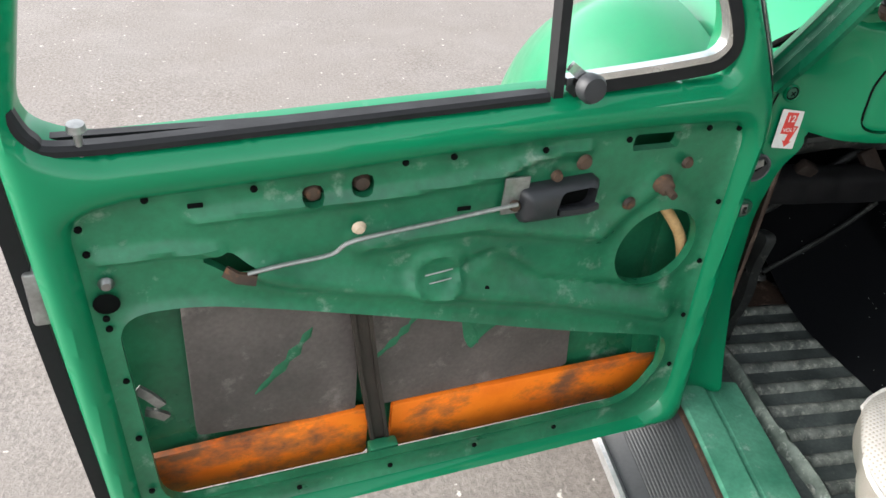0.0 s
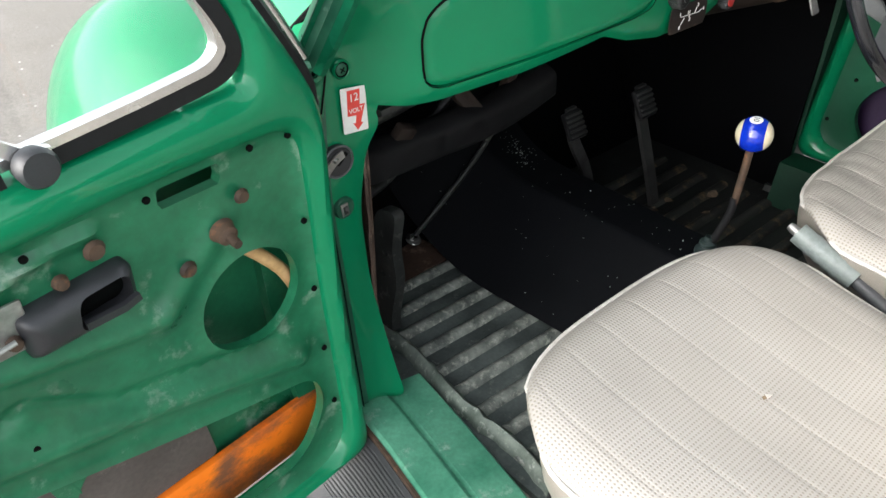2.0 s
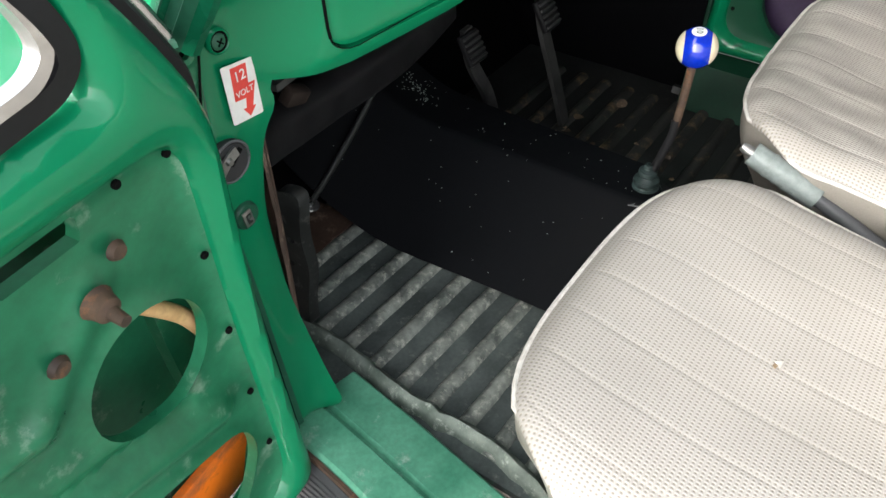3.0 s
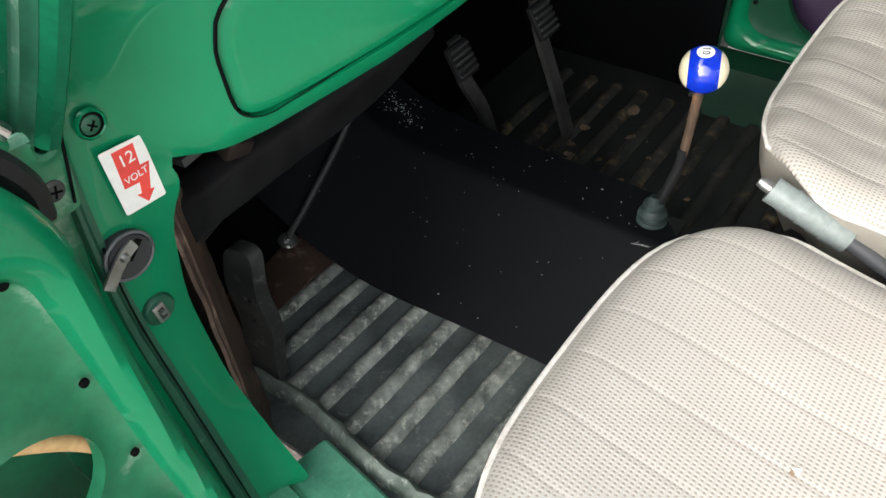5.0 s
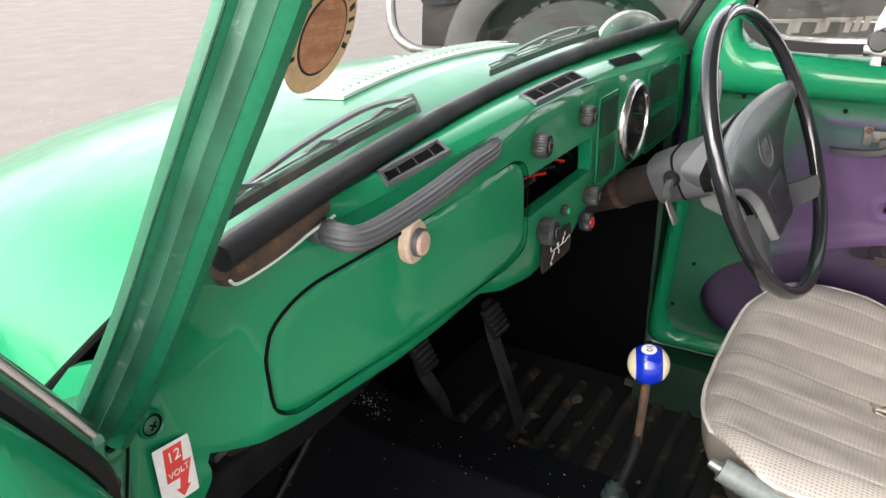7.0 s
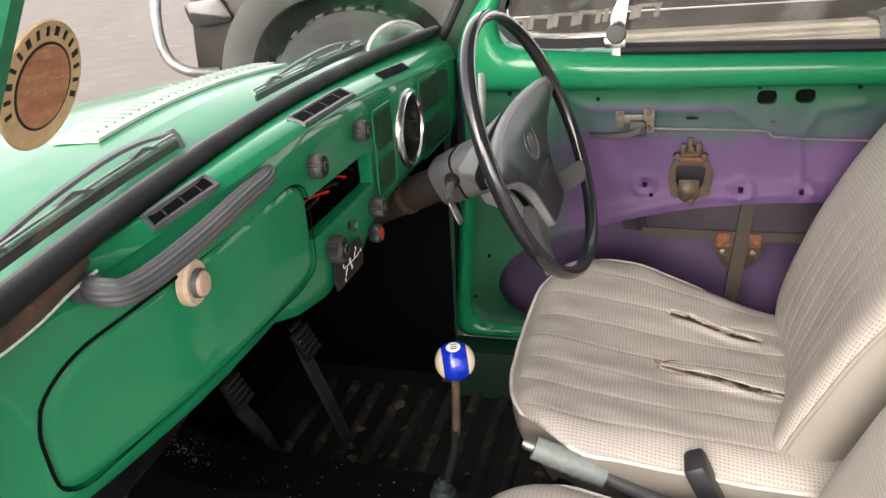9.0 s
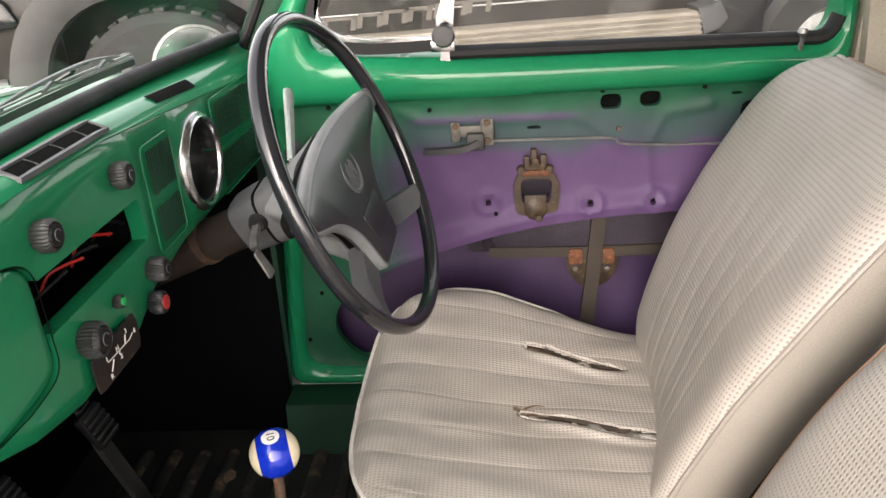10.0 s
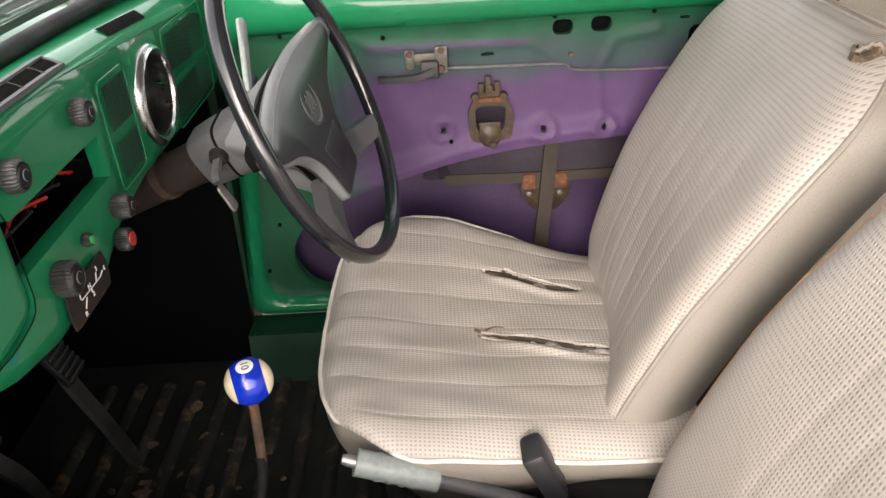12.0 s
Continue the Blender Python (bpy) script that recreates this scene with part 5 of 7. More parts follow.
    part("inner_panel", pressed(recess, [big, circ, slot, diamond, *tops], rel, 0.0065, 0.014), PRIMER, door, "scuffed matt green inner door panel")
    skin = sheet(lambda u, v: Vector((-0.075 + 0.90 * u, -0.066 - 0.03 * math.sin(math.pi * v), -0.560 + 0.585 * v)), 14, 12, 0.004)
    part("outer_skin", skin, PRIMER, door)
    # sound pads and the orange-sprayed foot of the skin
    def pad(pts, n, th, mat, name, label=""):
        return part(name, xf(slab(rounded(pts, 0.01, 3), th, 0.001), Matrix(((1, 0, 0, 0), (0, 0, 1, n), (0, 1, 0, 0), (0, 0, 0, 1)))), mat, door, label)
    pad([(0.487, -0.462), (0.714, -0.447), (0.716, -0.19), (0.487, -0.17)], -0.064, 0.006, PAD, "sound_pad", "grey-brown bitumen sound pad")
    pad([(0.128, -0.452), (0.470, -0.458), (0.470, -0.17), (0.150, -0.28)], -0.064, 0.006, PAD, "sound_pad", "grey-brown bitumen sound pad")
    pad([(0.468, -0.553), (0.79, -0.553), (0.80, -0.470), (0.468, -0.453)], -0.062, 0.010, ORANGE, "lower_skin", "steel sprayed bright orange with dirty stains")
    pad([(-0.055, -0.553), (0.430, -0.553), (0.430, -0.457), (-0.055, -0.458)], -0.062, 0.010, ORANGE, "lower_skin", "steel sprayed bright orange with dirty stains")
    for a, b, wd in (((0.632, -0.386), (0.553, -0.280), 0.0055), ((0.466, -0.362), (0.402, -0.284), 0.0045), ((0.30, -0.365), (0.335, -0.300), 0.003)):
        line = [(a[0] + (b[0] - a[0]) * t - 0.006 * math.sin(3.1 * t), -0.0578, a[1] + (b[1] - a[1]) * t) for t in np.linspace(0, 1, 9)]
        part("streak", sweep(line, lambda t: [(q * wd * (0.25 + math.sin(math.pi * t) ** 0.6) * (1 + 0.5 * math.sin(t * 23)), h) for q, h in ((-1, 0), (-0.5, 0.0009), (0.5, 0.0009), (1, 0))], up=(0, 1, 0)), PRIMER, door, "thin streak of bare green paint")
    bare = rounded([(0.338, -0.285), (0.246, -0.305), (0.275, -0.335), (0.296, -0.352), (0.310, -0.378), (0.325, -0.35)], 0.012, 4)
    pad(bare, -0.0605, 0.0032, PRIMER, "bare_patch", "patch of bare green paint between the pads")
    part("glass_channel", sweep([(0.512, -0.032, -0.12), (0.478, -0.034, -0.36), (0.444, -0.036, -0.56)], [(-0.014, -0.006), (-0.014, 0.006), (-0.009, 0.006), (-0.008, 0.0), (0.008, 0.0), (0.009, 0.006), (0.014, 0.006), (0.014, -0.006)], up=(0, 1, 0)), STRAP, door, "brown steel window channel")
    part("channel_foot", box(0.452, -0.022, -0.525, 0.045, 0.02, 0.05, 0.004), PRIMER, door)
    # latch rod, its bracket and the inner door handle
    rod = spline([(0.642, 0.010, -0.124), (0.60, 0.010, -0.118), (0.547, 0.010, -0.112), (0.520, 0.011, -0.096), (0.42, 0.012, -0.083), (0.318, 0.014, -0.070)], 5)
    part("latch_rod", tube(rod, 0.0028, 8, up=(0, 1, 0)), STEEL, door, "thin bare steel latch rod")
    part("rod_clip", sweep([(0.665, -0.002, -0.125), (0.652, 0.006, -0.131), (0.632, 0.010, -0.134)], [(-0.007, -0.002), (-0.007, 0.003), (0.007, 0.003), (0.007, -0.002)], up=(0, 1, 0)), RUST, door)
    plate = part("handle_plate", box(0.318, 0.004, -0.063, 0.034, 0.004, 0.052, 0.004), STEEL, door)
    part("bolt", disc_at((0.318, 0.006, -0.076), (0, 1, 0), [(0, 0.007), (0.006, 0.006), (0.008, 0.0)], 10), RUST, plate)
    part("bolt", disc_at((0.266, 0.004, -0.040), (0, 1, 0), [(0, 0.008), (0.006, 0.007), (0.008, 0.0)], 10), RUST, plate)
    cup = rounded([(0.310, -0.102), (0.313, -0.054), (0.208, -0.047), (0.203, -0.052), (0.204, -0.094), (0.215, -0.100)], [0.008, 0.009, 0.008, 0.008, 0.01, 0.01], 5)
    grip = rounded([(0.268, -0.092), (0.262, -0.058), (0.212, -0.054), (0.210, -0.086)], [0.014, 0.010, 0.008, 0.012], 5)
    part("inner_handle", xf(pressed(cup, [grip], lambda q: 0.016 * (1 - np.exp(-_near(q, cup)[0] / 0.007)), 0.004, 0.022), Matrix.Translation((0, 0.008, 0))), PLASTIC, door, "dark grey plastic inner door handle")
    # plate behind the grip, coloured as the recess's shade
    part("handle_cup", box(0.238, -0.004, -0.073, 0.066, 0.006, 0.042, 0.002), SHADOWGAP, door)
    part("handle_bar", sweep([(0.208, 0.022, -0.080), (0.225, 0.024, -0.083), (0.262, 0.022, -0.084)], [(-0.004, -0.003), (-0.004, 0.003), (0.004, 0.003), (0.004, -0.003)], up=(0, 1, 0)), PLASTIC, door)
    for v in (-0.166, -0.181):
        part("scratch", sweep([(0.424, 0.0035, v - 0.003), (0.406, 0.0045, v), (0.388, 0.0035, v + 0.002)], [(-0.0012, 0), (0, 0.0008), (0.0012, 0)], up=(0, 1, 0)), STEEL, door)
    for a, b in (((0.778, -0.31), (0.752, -0.345)), ((0.772, -0.352), (0.748, -0.368))):
        part("latch_part", sweep([(a[0], -0.030, a[1]), ((a[0] + b[0]) / 2, -0.026, (a[1] + b[1]) / 2 + 0.006), (b[0], -0.030, b[1])], [(-0.006, -0.003), (-0.006, 0.003), (0.006, 0.003), (0.006, -0.003)], up=(0, 1, 0)), STEEL, door, "bare metal latch part")
    # window winder stub, bolts, holes
    part("winder_spindle", disc_at((0.100, 0.004, -0.070), (0.05, 1, -0.1), [(0, 0.030), (0.005, 0.030), (0.006, 0.016), (0.011, 0.013), (0.013, 0.003), (0.015, 0.0)], 18), RUST, door)
    for u, v, r in ((0.229, -0.026, 0.011), (0.145, -0.096, 0.010), (0.070, -0.042, 0.009)):
        part("stud", disc_at((u, 0.003, v), (0, 1, 0), [(0, 0.005), (r * 0.7, 0.005), (r, 0.0)], 12), RUST, door)
    for u, v in ((0.565, -0.038), (0.509, -0.031)):
        part("guide_stud", disc_at((u, -0.012, v), (0, 1, 0), [(0, 0.010), (0.008, 0.008), (0.011, 0.0)], 12), RUST, door)
    for u, v in ((0.513, -0.085), (0.787, -0.119)):
        part("bolt", disc_at((u, 0.002, v), (0, 1, 0), [(0, 0.006), (0.005, 0.006), (0.008, 0.002), (0.009, 0.0)], 10), BEIGE if u < 0.6 else STEEL, door)
    part("lock_hole", disc_at((0.790, 0.003, -0.145), (0, 1, 0), [(0, 0.0015), (0.012, 0.0015), (0.014, 0.0)], 16), SHADOWGAP, door)
    edge = [(0.803, -0.047), (0.738, -0.020), (0.630, -0.019), (0.463, -0.004), (0.405, -0.002), (0.287, -0.004), (0.171, 0.000), (0.052, 0.007), (0.003, 0.003), (-0.007, -0.112), (-0.012, -0.216), (-0.019, -0.322), (-0.028, -0.43), (0.80, -0.078), (0.793, -0.165), (0.792, -0.180), (0.785, -0.262), (0.783, -0.362), (0.779, -0.466), (0.719, -0.533), (0.584, -0.529), (0.447, -0.526), (0.309, -0.524), (0.168, -0.524), (0.335, -0.205)]
    screw_holes(door, edge, 0.004)
    for u, v, w in ((0.690, -0.032, 0.016), (0.384, -0.074, 0.018)):
        part("slot", box(u, 0.0035, v, w, 0.002, 0.006, 0.001), SHADOWGAP, door)
    hosep = spline([(-0.030, -0.046, -0.300), (-0.014, -0.034, -0.245), (0.000, -0.029, -0.210), (0.018, -0.028, -0.178), (0.054, -0.030, -0.134), (0.085, -0.034, -0.105)], 6)
    part("hose", tube(hosep, 0.0085, 12, up=(0, 1, 0)), HOSE, door, "pale tan hose inside the door")
    # window seals, divider, quarter light
    low = [(0.842, 0.006, 0.085), (0.828, 0.006, 0.055), (0.795, 0.006, 0.042), (0.60, 0.006, 0.050), (0.30, 0.006, 0.066)]
    part("window_seal", sweep(spline(low, 8), [(-0.007, -0.010), (-0.007, 0.002), (-0.003, 0.006), (0.003, 0.006), (0.006, 0.0), (0.006, -0.010)], up=(0, 1, 0)), BLACK, door, "black rubber window seal")
    part("window_seal", sweep([(0.83, -0.020, 0.042), (0.60, -0.020, 0.044), (0.30, -0.020, 0.058)], [(-0.005, -0.006), (-0.005, 0.006), (0.005, 0.006), (0.005, -0.006)], up=(0, 1, 0)), BLACK, door)
    part("divider", sweep([(0.284, -0.006, 0.050), (0.300, -0.006, 0.20), (0.34, -0.006, 0.45)], [(-0.006, -0.010), (-0.006, 0.010), (0.006, 0.010), (0.006, -0.010)], up=(0, 1, 0)), BLACK, door)
    qpath = [(0.27, 0.0, 0.074), (0.12, 0.0, 0.088), (0.066, 0.0, 0.10), (0.062, 0.0, 0.135), (0.11, 0.0, 0.215), (0.20, 0.0, 0.34), (0.31, 0.0, 0.42)]
    part("quarter_seal", sweep(spline(qpath, 8), [(-0.008, -0.010), (-0.008, 0.010), (0.008, 0.010), (0.008, -0.010)], up=(0, 1, 0)), BLACK, door)
    part("quarter_frame", sweep(spline([(u + 0.012, 0.002, v + 0.010) for u, _, v in qpath], 8), [(-0.005, -0.007), (-0.005, 0.007), (0.004, 0.008), (0.005, -0.007)], up=(0, 1, 0)), CHROME, door, "chrome quarter-light frame")
    q = rounded([(0.282, 0.085), (0.080, 0.105), (0.075, 0.14), (0.20, 0.345), (0.325, 0.43)], 0.015, 4)
    pane = part("quarter_pane", xf(slab(q, 0.003), Matrix(((1, 0, 0, 0), (0, 0, 1, -0.006), (0, 1, 0, 0), (0, 0, 0, 1)))), GLASS, door)
    pane.visible_shadow = False
    part("catch", sweep([(0.283, 0.012, 0.105), (0.268, 0.016, 0.094), (0.245, 0.016, 0.086)], [(-0.006, -0.004), (-0.006, 0.004), (0.006, 0.004), (0.006, -0.004)], up=(0, 1, 0)), CHROME, door)
    part("catch_knob", disc_at((0.262, 0.018, 0.084), (0, 1, 0.1), [(0, 0.022), (0.014, 0.021), (0.017, 0.016), (0.016, 0.004), (0.008, 0.0)], 20), PLASTIC, door, "black round quarter-light knob")
    part("lock_pin", disc_at((0.787, 0.006, 0.052), (0, 0.1, 1), [(0, 0.020), (0.008, 0.019), (0.009, 0.012), (0.004, 0.010), (0.004, -0.02)], 14), STEEL, door)
    front = [(0.125, 0.335), (0.064, 0.231), (0.004, 0.131), (-0.026, 0.080), (-0.045, 0.046), (-0.0520, 0.024), (-0.050, 0.002)]
    part("front_rubber", sweep(spline([(u, -0.026, v) for u, v in front], 6), [(-0.009, -0.008), (-0.010, 0.004), (-0.005, 0.010), (0.004, 0.010), (0.009, 0.004), (0.009, -0.008)], up=(0, 1, 0)), BLACK, door, "black rubber on the front edge of the door")
    part("front_lip", sweep(spline([(u - 0.013, -0.048, v + 0.004) for u, v in front[:5]], 6), [(-0.006, -0.034), (-0.009, 0.0), (-0.002, 0.012), (0.005, 0.014), (0.008, -0.034)], up=(0, 1, 0)), GREEN, door, "painted front lip of the door")
    part("front_trim", sweep(spline([(u - 0.0185, -0.044, v + 0.010) for u, v in front[:5]], 6), circle(0.0068, 10), up=(0, 1, 0)), CHROME, door, "chrome strip on the front edge")
    # rear edge: weatherstrip, latch; front edge gap
    part("weatherstrip", sweep(spline([(0.868, -0.030, 0.30), (0.876, -0.030, 0.10), (0.870, -0.030, -0.05), (0.858, -0.030, -0.25), (0.834, -0.030, -0.575)], 6), [(-0.010, -0.014), (-0.010, 0.012), (0.008, 0.014), (0.010, -0.014)], up=(0, 1, 0)), BLACK, door, "black rubber strip on the door edge")
    part("latch", box(0.856, -0.022, -0.140, 0.020, 0.022, 0.070, 0.004), STEEL, door)


build_left_door()


# ---- right door, shut: u runs forward from y = -1, v is height ----
DOOR_R = Matrix(((0, -1, 0, 0.590), (1, 0, 0, -1.0), (0, 0, 1, 0), (0, 0, 0, 1)))


def build_right_door():
    door = thing("door_2", "shut car door without trim, green blown over with purple paint", "car door", DOOR_R, kind="structure")
    outer = rounded([(-0.045, 0.40), (-0.06, 1.10), (0.02, 1.33), (0.16, 1.42), (0.52, 1.42), (0.72, 1.28), (0.885, 1.05), (0.875, 0.9), (0.92, 0.40)], [0.04, 0.05, 0.1, 0.1, 0.1, 0.1, 0.06, 0.1, 0.04], 7)
    recess = rounded([(0.0, 0.43), (-0.012, 0.962), (0.86, 0.953), (0.85, 0.8), (0.885, 0.44)], [0.05, 0.04, 0.04, 0.2, 0.06], 7)
    window = rounded([(-0.02, 1.022), (-0.035, 1.08), (0.04, 1.31), (0.17, 1.385), (0.50, 1.385), (0.68, 1.26), (0.805, 1.10), (0.79, 1.035), (0.55, 1.022)], [0.03, 0.04, 0.08, 0.08, 0.08, 0.08, 0.05, 0.04, 0.2], 7)
    def rim(q):
        d = np.minimum.reduce([_near(q, p)[0] for p in (outer, recess, window)])
        return 0.004 + 0.022 * (1 - np.exp(-d / 0.011))
    part("frame", pressed(outer, [recess, window], rim, 0.008, 0.05), GREEN, door, "glossy green door frame")
    big = rounded([(0.03, 0.455), (0.03, 0.735), (0.19, 0.745), (0.36, 0.733), (0.50, 0.710), (0.68, 0.660), (0.79, 0.60), (0.825, 0.53), (0.78, 0.455)], [0.05, 0.05, 0.1, 0.1, 0.1, 0.1, 0.06, 0.06, 0.07], 7)
    ovals = [rect(0.293, 0.925, 0.328, 0.951, 0.012), rect(0.229, 0.927, 0.264, 0.953, 0.012)]
    sq = [rect(0.513, 0.761, 0.523, 0.773, 0.002), rect(0.336, 0.757, 0.346, 0.769, 0.002), rect(0.230, 0.757, 0.240, 0.769, 0.002)]
    slots = [rect(0.425, 0.897, 0.449, 0.903, 0.002), rect(0.10, 0.941, 0.118, 0.946, 0.002)]
    reg = rounded([(0.410, 0.766), (0.459, 0.766), (0.462, 0.812), (0.407, 0.812)], 0.012, 4)
    latch_hole = rect(0.04, 0.86, 0.10, 0.93, 0.015)
    def rel(q):
        r = line_relief(q, [(0.72, 0.655), (0.62, 0.690), (0.50, 0.726), (0.40, 0.748), (0.2, 0.762)], 0.016, 0.012)
        r += line_relief(q, [(0.66, 0.935), (0.63, 0.918), (0.50, 0.915), (0.37, 0.918), (0.33, 0.895), (0.29, 0.86)], 0.009, 0.0035)
        r += line_relief(q, [(0.24, 0.78), (0.25, 0.86), (0.22, 0.915), (0.15, 0.925)], 0.008, 0.004)
        r += line_relief(q, [(0.70, 0.80), (0.70, 0.92)], 0.016, 0.007)
        for u, v in ((0.518, 0.767), (0.341, 0.763), (0.235, 0.763)):
            d = np.abs(np.hypot(q[:, 0] - u, q[:, 1] - v) - 0.019)
            r += 0.005 * np.exp(-((d / 0.006) ** 2))
        d1, d3 = _near(q, big)[0], _near(q, recess)[0]
        r += 0.006 * np.exp(-d1 / 0.010) + 0.006 * np.exp(-d3 / 0.008)
        return r - 0.004
    part("inner_panel", pressed(recess, [big, *ovals, *sq, *slots, reg, latch_hole], rel, 0.0058, 0.014), OVERSPRAY, door, "inner door panel sprayed purple over green")
    part("outer_skin", sheet(lambda u, v: Vector((-0.045 + 0.96 * u, -0.066 - 0.03 * math.sin(math.pi * v), 0.40 + 0.62 * v)), 14, 12, 0.004), PURPLE, door, "dark purple inner face of the door skin")
    # added black plates behind the holes paint the shade inside the door
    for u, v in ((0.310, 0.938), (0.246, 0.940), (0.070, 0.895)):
        part("hole_shade", box(u, -0.030, v, 0.062, 0.006, 0.085, 0.002), SHADOWGAP, door)
    # window channel, cross bar and rusty brackets
    part("glass_channel", sweep([(0.318, -0.030, 0.76), (0.330, -0.030, 0.62), (0.345, -0.030, 0.45)], [(-0.013, -0.006), (-0.013, 0.006), (0.013, 0.006), (0.013, -0.006)], up=(0, 1, 0)), STRAP, door, "brown steel window channel")
    part("cross_bar", sweep([(0.52, -0.040, 0.655), (0.35, -0.038, 0.652), (0.02, -0.036, 0.655)], [(-0.004, -0.010), (-0.004, 0.010), (0.004, 0.010), (0.004, -0.010)]), STRAP, door)
    part("lowered_glass", xf(slab(rounded([(0.015, 0.656), (0.56, 0.656), (0.58, 0.95), (0.03, 0.95)], 0.01, 3), 0.004, 0.0008), Matrix(((1, 0, 0, 0), (0, 0, 1, -0.044), (0, 1, 0, 0), (0, 0, 0, 1)))), DUSTYGLASS, door, "dusty window glass wound down into the door")
    plate = [(0.331 + 0.048 * math.cos(a), 0.640 - 0.062 * math.sin(a)) for a in np.linspace(math.pi, 0, 16)] + [(0.372, 0.662), (0.290, 0.662)]
    part("bracket", xf(slab(plate, 0.004, 0.0008), Matrix(((1, 0, 0, 0), (0, 0, 1, -0.0385), (0, 1, 0, 0), (0, 0, 0, 1)))), OLDRUST, door, "oily rusty half-round bracket")
    for u in (0.304, 0.362):
        part("bracket_tab", xf(slab(rounded([(-0.013, -0.014), (0.013, -0.014), (0.012, 0.016), (-0.012, 0.016)], 0.005, 3), 0.005, 0.001), Matrix(((1, 0, 0, u), (0, 0, 1, -0.034), (0, 1, 0, 0.644), (0, 0, 0, 1)))), ORANGERUST, door, "orange rusted tab")
        part("bolt", disc_at((u, -0.034, 0.620), (0, 1, 0), [(0, 0.006), (0.005, 0.005), (0.006, 0.0)], 10), STEEL, door)
    # window winder mechanism
    frame_reg = rounded([(0.398, 0.745), (0.470, 0.745), (0.475, 0.80), (0.455, 0.84), (0.415, 0.84), (0.393, 0.80)], 0.015, 4)
    part("winder_frame", xf(pressed(frame_reg, [reg], lambda q: 0.004 + 0 * q[:, 0], 0.005, 0.008), Matrix.Translation((0, 0.004, 0))), OLDRUST, door, "rusty window winder frame")
    part("winder_gear", disc_at((0.436, 0.004, 0.757), (0, 1, 0), [(0, 0.012), (0.010, 0.011), (0.020, 0.006), (0.021, 0.0)], 20), OLDRUST, door)
    part("winder_plate", box(0.436, 0.008, 0.772, 0.038, 0.004, 0.022, 0.002), OLDRUST, door)
    for u, v in ((0.436, 0.845), (0.412, 0.83), (0.460, 0.83), (0.43, 0.74)):
        part("bolt", disc_at((u, 0.006, v), (0, 1, 0), [(0, 0.009), (0.006, 0.008), (0.008, 0.0)], 10), OLDRUST, door)
    for du, h in ((-0.012, 0.020), (0.004, 0.030), (0.016, 0.018)):
        part("winder_tooth", box(0.434 + du, 0.008, 0.836 + h / 2, 0.010, 0.010, h, 0.002), OLDRUST, door)
    part("winder_bar", box(0.434, 0.010, 0.824, 0.050, 0.008, 0.010, 0.002), ORANGERUST, door, "orange rusted bar")
    # door pull with its mounting plate and the rod
    part("pull_plate", box(0.548, 0.006, 0.900, 0.052, 0.005, 0.020, 0.003), DULLZINC, door, "bare metal latch plate")
    part("pull_plate", box(0.515, 0.007, 0.898, 0.022, 0.006, 0.046, 0.003), DULLZINC, door)
    part("pull_plate", box(0.568, 0.007, 0.900, 0.016, 0.006, 0.034, 0.003), DULLZINC, door)
    for u, v in ((0.568, 0.910), (0.515, 0.914), (0.515, 0.884)):
        part("bolt", disc_at((u, 0.010, v), (0, 1, 0), [(0, 0.004), (0.005, 0.003), (0.006, 0.0)], 10), RUST, door)
    part("pull_lever", sweep(spline([(0.53, 0.022, 0.885), (0.555, 0.026, 0.876), (0.60, 0.026, 0.873), (0.622, 0.024, 0.874)], 4), [(-0.005, -0.006), (-0.005, 0.006), (0.005, 0.006), (0.005, -0.006)], up=(0, 1, 0)), PLASTIC, door, "black inner door pull")
    part("pull_body", box(0.535, 0.014, 0.884, 0.030, 0.014, 0.030, 0.004), GREYMETAL, door)
    part("latch_rod", tube(spline([(0.505, 0.012, 0.884), (0.40, 0.010, 0.882), (0.31, 0.010, 0.880), (0.28, 0.010, 0.868), (0.10, 0.010, 0.862)], 5), 0.0022, 7, up=(0, 1, 0)), STEEL, door)
    part("bolt", disc_at((0.297, 0.002, 0.893), (0, 1, 0), [(0, 0.004), (0.003, 0.004), (0.0045, 0.0)], 10), SCRAP, door)
    screw_holes(door, [(0.668, 0.960), (0.550, 0.961), (0.325, 0.958), (0.162, 0.957), (0.61, 0.938), (0.78, 0.95), (0.505, 0.748), (0.84, 0.85), (0.835, 0.60), (0.87, 0.50)], 0.003)
    # quarter light, seals, lock pin
    seal = [(-0.03, 0.010, 1.06), (-0.012, 0.010, 1.030), (0.05, 0.010, 1.028), (0.30, 0.010, 1.030), (0.57, 0.010, 1.032)]
    part("window_seal", sweep(spline(seal, 8), [(-0.010, -0.010), (-0.010, 0.004), (-0.004, 0.009), (0.004, 0.009), (0.010, 0.0), (0.010, -0.010)], up=(0, 1, 0)), BLACK, door, "black rubber window seal")
    part("divider", sweep([(0.578, 0.0, 1.02), (0.562, 0.0, 1.15), (0.53, 0.0, 1.39)], [(-0.008, -0.008), (-0.008, 0.012), (0.008, 0.012), (0.008, -0.008)], up=(0, 1, 0)), CHROME, door, "chrome window divider bar")
    qp = [(0.585, 0.004, 1.046), (0.68, 0.004, 1.044), (0.755, 0.004, 1.052), (0.788, 0.004, 1.085), (0.77, 0.004, 1.14), (0.68, 0.004, 1.25), (0.56, 0.004, 1.35)]
    part("quarter_seal", sweep(spline(qp, 8), [(-0.009, -0.010), (-0.009, 0.008), (0.009, 0.008), (0.009, -0.010)], up=(0, 1, 0)), BLACK, door)
